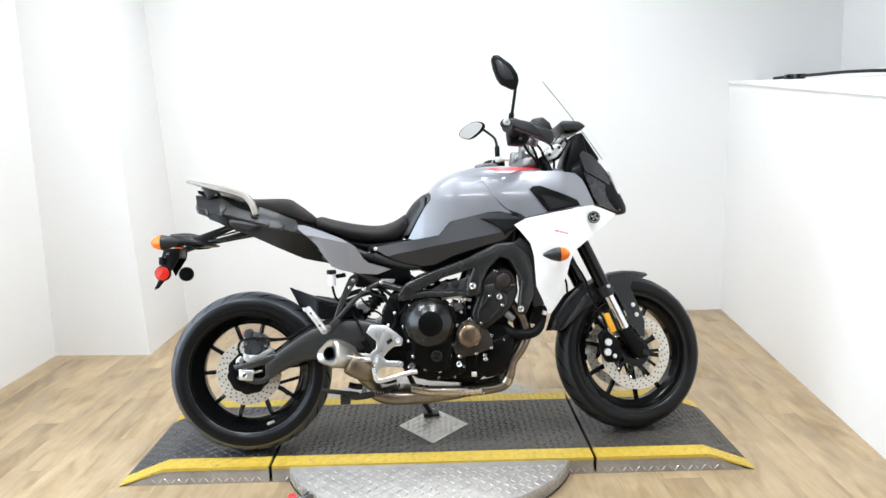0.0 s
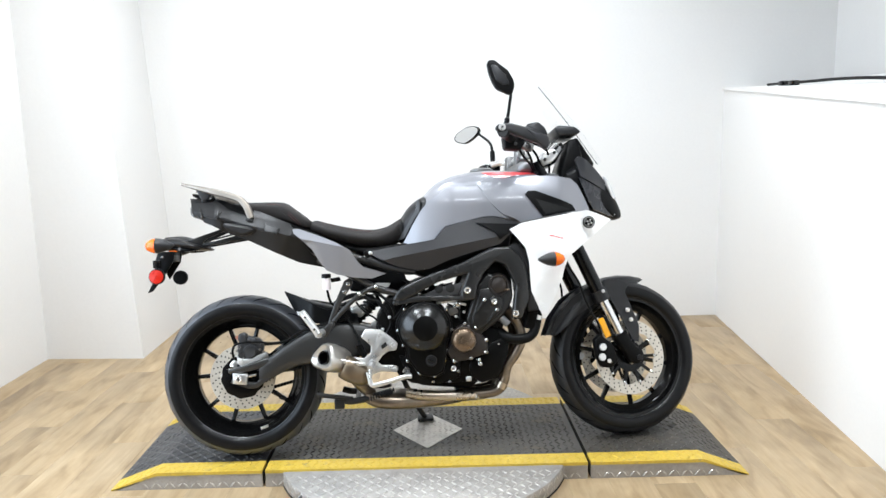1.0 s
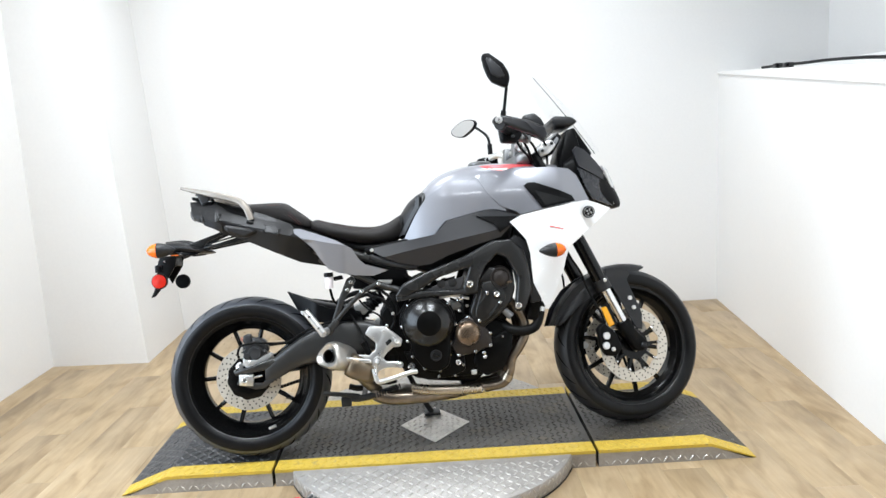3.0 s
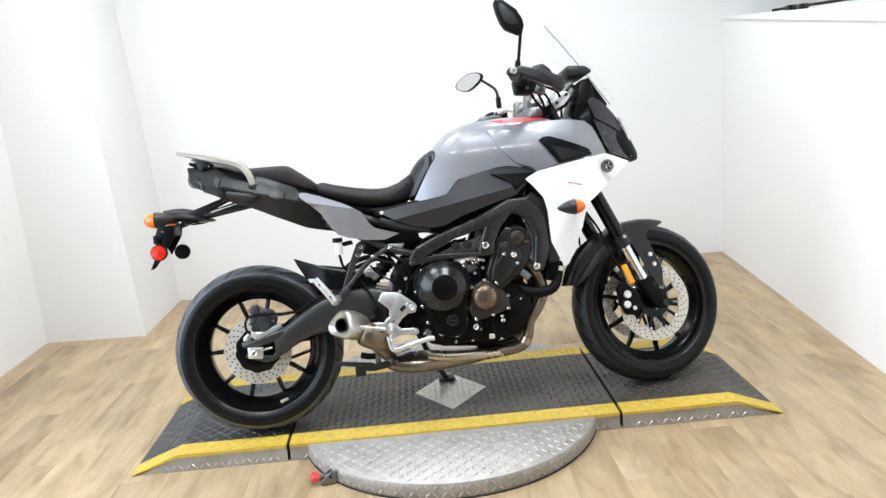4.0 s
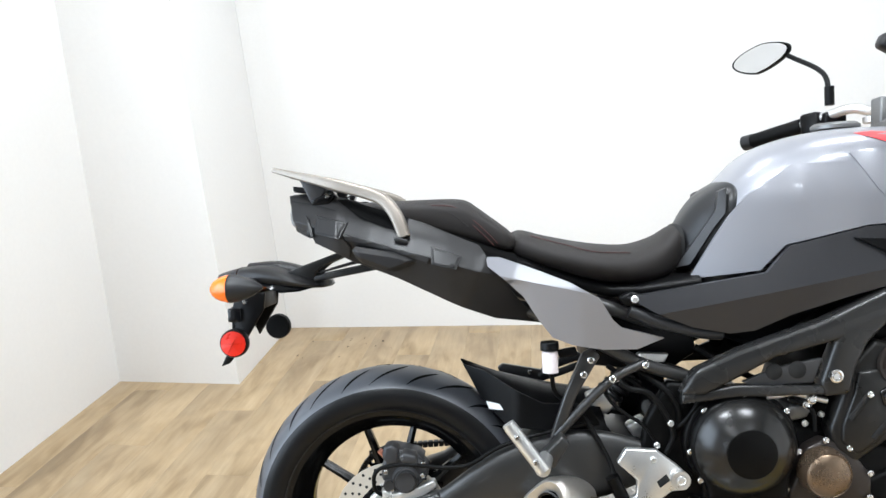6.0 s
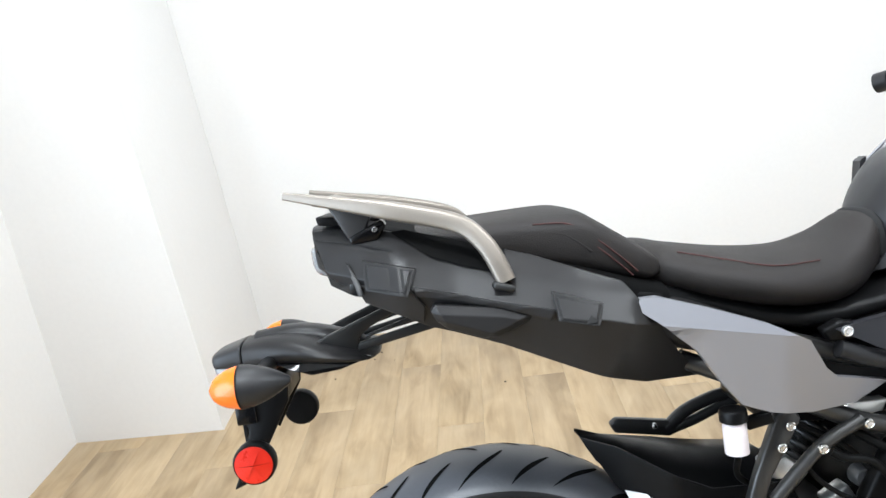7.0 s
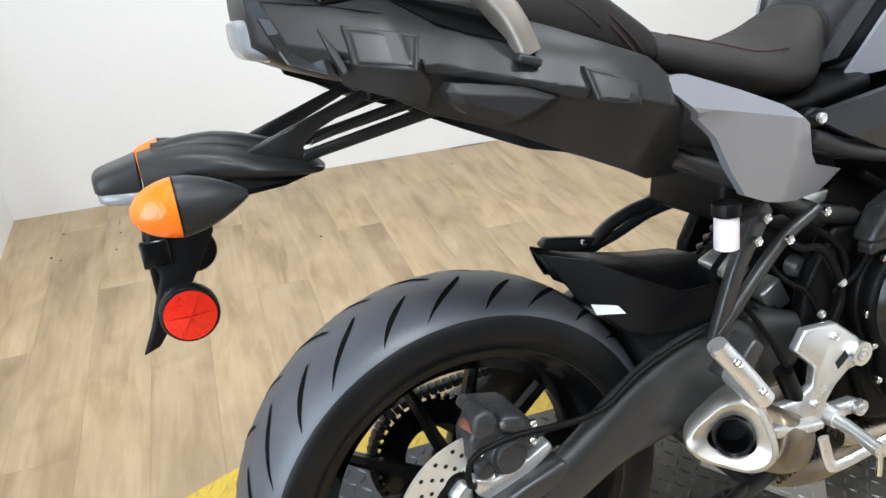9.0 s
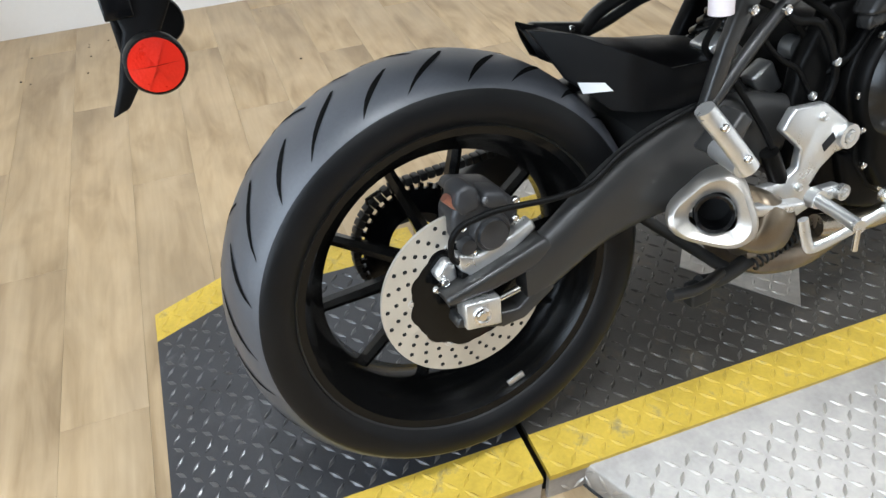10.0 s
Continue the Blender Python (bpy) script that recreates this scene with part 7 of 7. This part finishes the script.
part("outlet_pipe", moved(lathe([(0.0205, -0.010), (0.0245, -0.013), (0.0265, -0.008), (0.0265, 0.05), (0.0205, 0.05)], 36, True), tipm), M_GLOSSBLACK, sil)
part("outlet_bore", moved(lathe([(0, 0.040), (0.0215, 0.040), (0.0215, 0.046), (0, 0.046)], 32), tipm), M_HOLE, sil)
part("silencer_strap", prism([(0.365, 0.362), (0.41, 0.352), (0.452, 0.345), (0.455, 0.332), (0.41, 0.335), (0.37, 0.345)], -0.215, -0.195, 0.004), M_ALU, sil)

# ---- stand, shock, reservoir, hoses ----
ss = b("side_stand", tube([(0.58, 0.11, 0.28), (0.62, 0.155, 0.18), (0.67, 0.205, 0.085), (0.685, 0.220, 0.062)], 0.011, 4, 10), M_BLACKSTEEL, "black side stand, folded out")
part("stand_foot", moved(box_bm((-0.035, -0.025, -0.006), (0.03, 0.03, 0.006), 0.003), Matrix.Translation((0.69, 0.224, 0.056)) @ Matrix.Rotation(radians(13), 4, "X")), M_BLACKSTEEL, ss)
cs = b("centre_stand", tube([(0.545, -0.10, 0.222), (0.47, -0.115, 0.205), (0.40, -0.125, 0.196), (0.355, -0.13, 0.205)], 0.0125, 4, 10), M_BLACKSTEEL, "black centre stand, folded up")
part("stand_leg", tube([(0.545, 0.10, 0.222), (0.47, 0.115, 0.205), (0.40, 0.125, 0.196), (0.355, 0.13, 0.205)], 0.0125, 4, 10), M_BLACKSTEEL, cs)
part("stand_bar", tube([(0.42, -0.12, 0.20), (0.42, 0.12, 0.20)], 0.010, 1, 10), M_BLACKSTEEL, cs)
part("stand_toe", box_bm((0.335, -0.142, 0.172), (0.372, -0.118, 0.208), 0.004), M_BLACKSTEEL, cs)
part("stand_lever", tube([(0.40, -0.125, 0.205), (0.33, -0.16, 0.222), (0.275, -0.165, 0.232)], 0.0085, 4, 10), M_BLACKSTEEL, cs)
sp = []
for k in range(90):
    a = k * 0.75
    u = k / 89
    sp.append((0.455 + 0.10 * u, -0.128 + 0.010 * math.cos(a), 0.200 + 0.028 * u + 0.010 * math.sin(a)))
part("stand_spring", tube(sp, 0.0022, 1, 6), M_SPRING, cs)
sh = b("shock_absorber", tube([(0.40, -0.015, 0.475), (0.50, -0.015, 0.565)], 0.022, 1, 14), M_SPRING, "rear shock absorber with a dark spring")
sp = []
for k in range(70):
    a = k * 0.7
    u = k / 69
    sp.append((0.41 + 0.10 * u + 0.024 * math.cos(a) * 0.67, -0.015 + 0.034 * math.sin(a), 0.485 + 0.09 * u - 0.024 * math.cos(a) * 0.74))
part("spring", tube(sp, 0.0055, 1, 8), M_SPRING, sh)
part("shock_clamp", prism([(0.40, 0.535), (0.43, 0.548), (0.462, 0.520), (0.44, 0.498), (0.41, 0.505)], -0.075, -0.03, 0.005), M_ALU, sh)
b("linkage", prism([(0.475, 0.475), (0.51, 0.495), (0.535, 0.45), (0.50, 0.435)], -0.08, -0.05, 0.005), M_ALU, "bright cast linkage")
b("preload_knob", moved(lathe([(0, -0.02), (0.013, -0.02), (0.016, -0.012), (0.016, 0), (0, 0)], 20), Matrix.Translation((0.52, -0.09, 0.515))), M_ALUDARK)
rv = b("brake_reservoir", moved(lathe([(0, -0.020), (0.0138, -0.020), (0.0148, -0.016), (0.0148, 0.020), (0, 0.020)], 24), Matrix.Translation((0.322, -0.178, 0.630)) @ Matrix.Rotation(-math.pi / 2, 4, "X")), M_RESERVOIR, "milky plastic brake fluid reservoir with a black cap")
part("cap", moved(lathe([(0, -0.009), (0.0162, -0.009), (0.0172, -0.006), (0.0172, 0.006), (0, 0.008)], 24), Matrix.Translation((0.322, -0.178, 0.658)) @ Matrix.Rotation(-math.pi / 2, 4, "X")), M_PLASTIC, rv)
part("reservoir_stay", prism([(0.335, 0.650), (0.37, 0.655), (0.375, 0.64), (0.34, 0.635)], -0.178, -0.166, 0.002), M_PLASTIC, rv)
b("reservoir_hose", tube([(0.324, -0.176, 0.606), (0.335, -0.14, 0.56), (0.38, -0.13, 0.52), (0.42, -0.15, 0.45), (0.435, -0.165, 0.41)], 0.0045, 6, 8), M_CABLE)
for pts, r in (([(0.42, -0.10, 0.66), (0.49, -0.12, 0.60), (0.55, -0.14, 0.55), (0.565, -0.14, 0.50), (0.545, -0.13, 0.46)], 0.006), ([(0.44, -0.09, 0.60), (0.50, -0.11, 0.56), (0.53, -0.12, 0.51), (0.50, -0.12, 0.47)], 0.005), ([(0.38, -0.08, 0.69), (0.46, -0.1, 0.63), (0.56, -0.12, 0.60), (0.62, -0.13, 0.57)], 0.0055), ([(0.60, -0.13, 0.64), (0.66, -0.14, 0.60), (0.72, -0.13, 0.57)], 0.006), ([(0.52, -0.11, 0.46), (0.57, -0.15, 0.50), (0.62, -0.15, 0.57)], 0.005), ([(0.76, -0.16, 0.54), (0.80, -0.165, 0.52), (0.805, -0.165, 0.48)], 0.004)):
    b("hose", tube(pts, r, 6, 8), M_CABLE)
for pts, r in (([(0.455, -0.148, 0.578), (0.472, -0.150, 0.567), (0.508, -0.152, 0.557), (0.538, -0.152, 0.514), (0.550, -0.150, 0.476), (0.536, -0.150, 0.442)], 0.0055), ([(0.425, -0.138, 0.560), (0.441, -0.140, 0.537), (0.467, -0.140, 0.514), (0.493, -0.140, 0.497), (0.518, -0.140, 0.458)], 0.0035)):
    b("hose", tube(pts, r, 6, 8), M_CABLE)
for x, y, z in ((0.545, -0.152, 0.500), (0.520, -0.142, 0.456), (0.447, -0.150, 0.588), (0.800, -0.140, 0.520), (0.822, -0.150, 0.508), (0.792, -0.150, 0.492)):
    bolt(x, y, z, bike, 0.006, M_ALU)
b("battery_tray", prism([(0.40, 0.60), (0.42, 0.73), (0.60, 0.70), (0.62, 0.62), (0.56, 0.58)], -0.08, 0.08, 0.01), M_PLASTIC)
b("silver_bracket", prism([(0.475, 0.612), (0.50, 0.628), (0.555, 0.625), (0.54, 0.598), (0.50, 0.592)], -0.12, -0.10, 0.003), M_ALU, "bare metal bracket")
fh = b("far_footrest_hanger", tube([(0.322, 0.12, 0.538), (0.354, 0.12, 0.562), (0.40, 0.12, 0.578), (0.44, 0.12, 0.586), (0.475, 0.12, 0.61)], 0.010, 5, 12, 0.9, None, 3), M_ARM, "black far-side footrest hanger")
part("hanger_strut", tube([(0.330, 0.12, 0.536), (0.37, 0.12, 0.546), (0.43, 0.12, 0.566), (0.49, 0.12, 0.575)], 0.008, 5, 12, 0.9, None, 3), M_ARM, fh)
part("hanger_base", prism([(0.228, 0.562), (0.24, 0.570), (0.33, 0.552), (0.342, 0.532), (0.325, 0.526), (0.235, 0.546)], 0.112, 0.130, 0.004), M_ARM, fh)
bolt(0.30, 0.110, 0.550, fh, 0.005, M_CHROME)
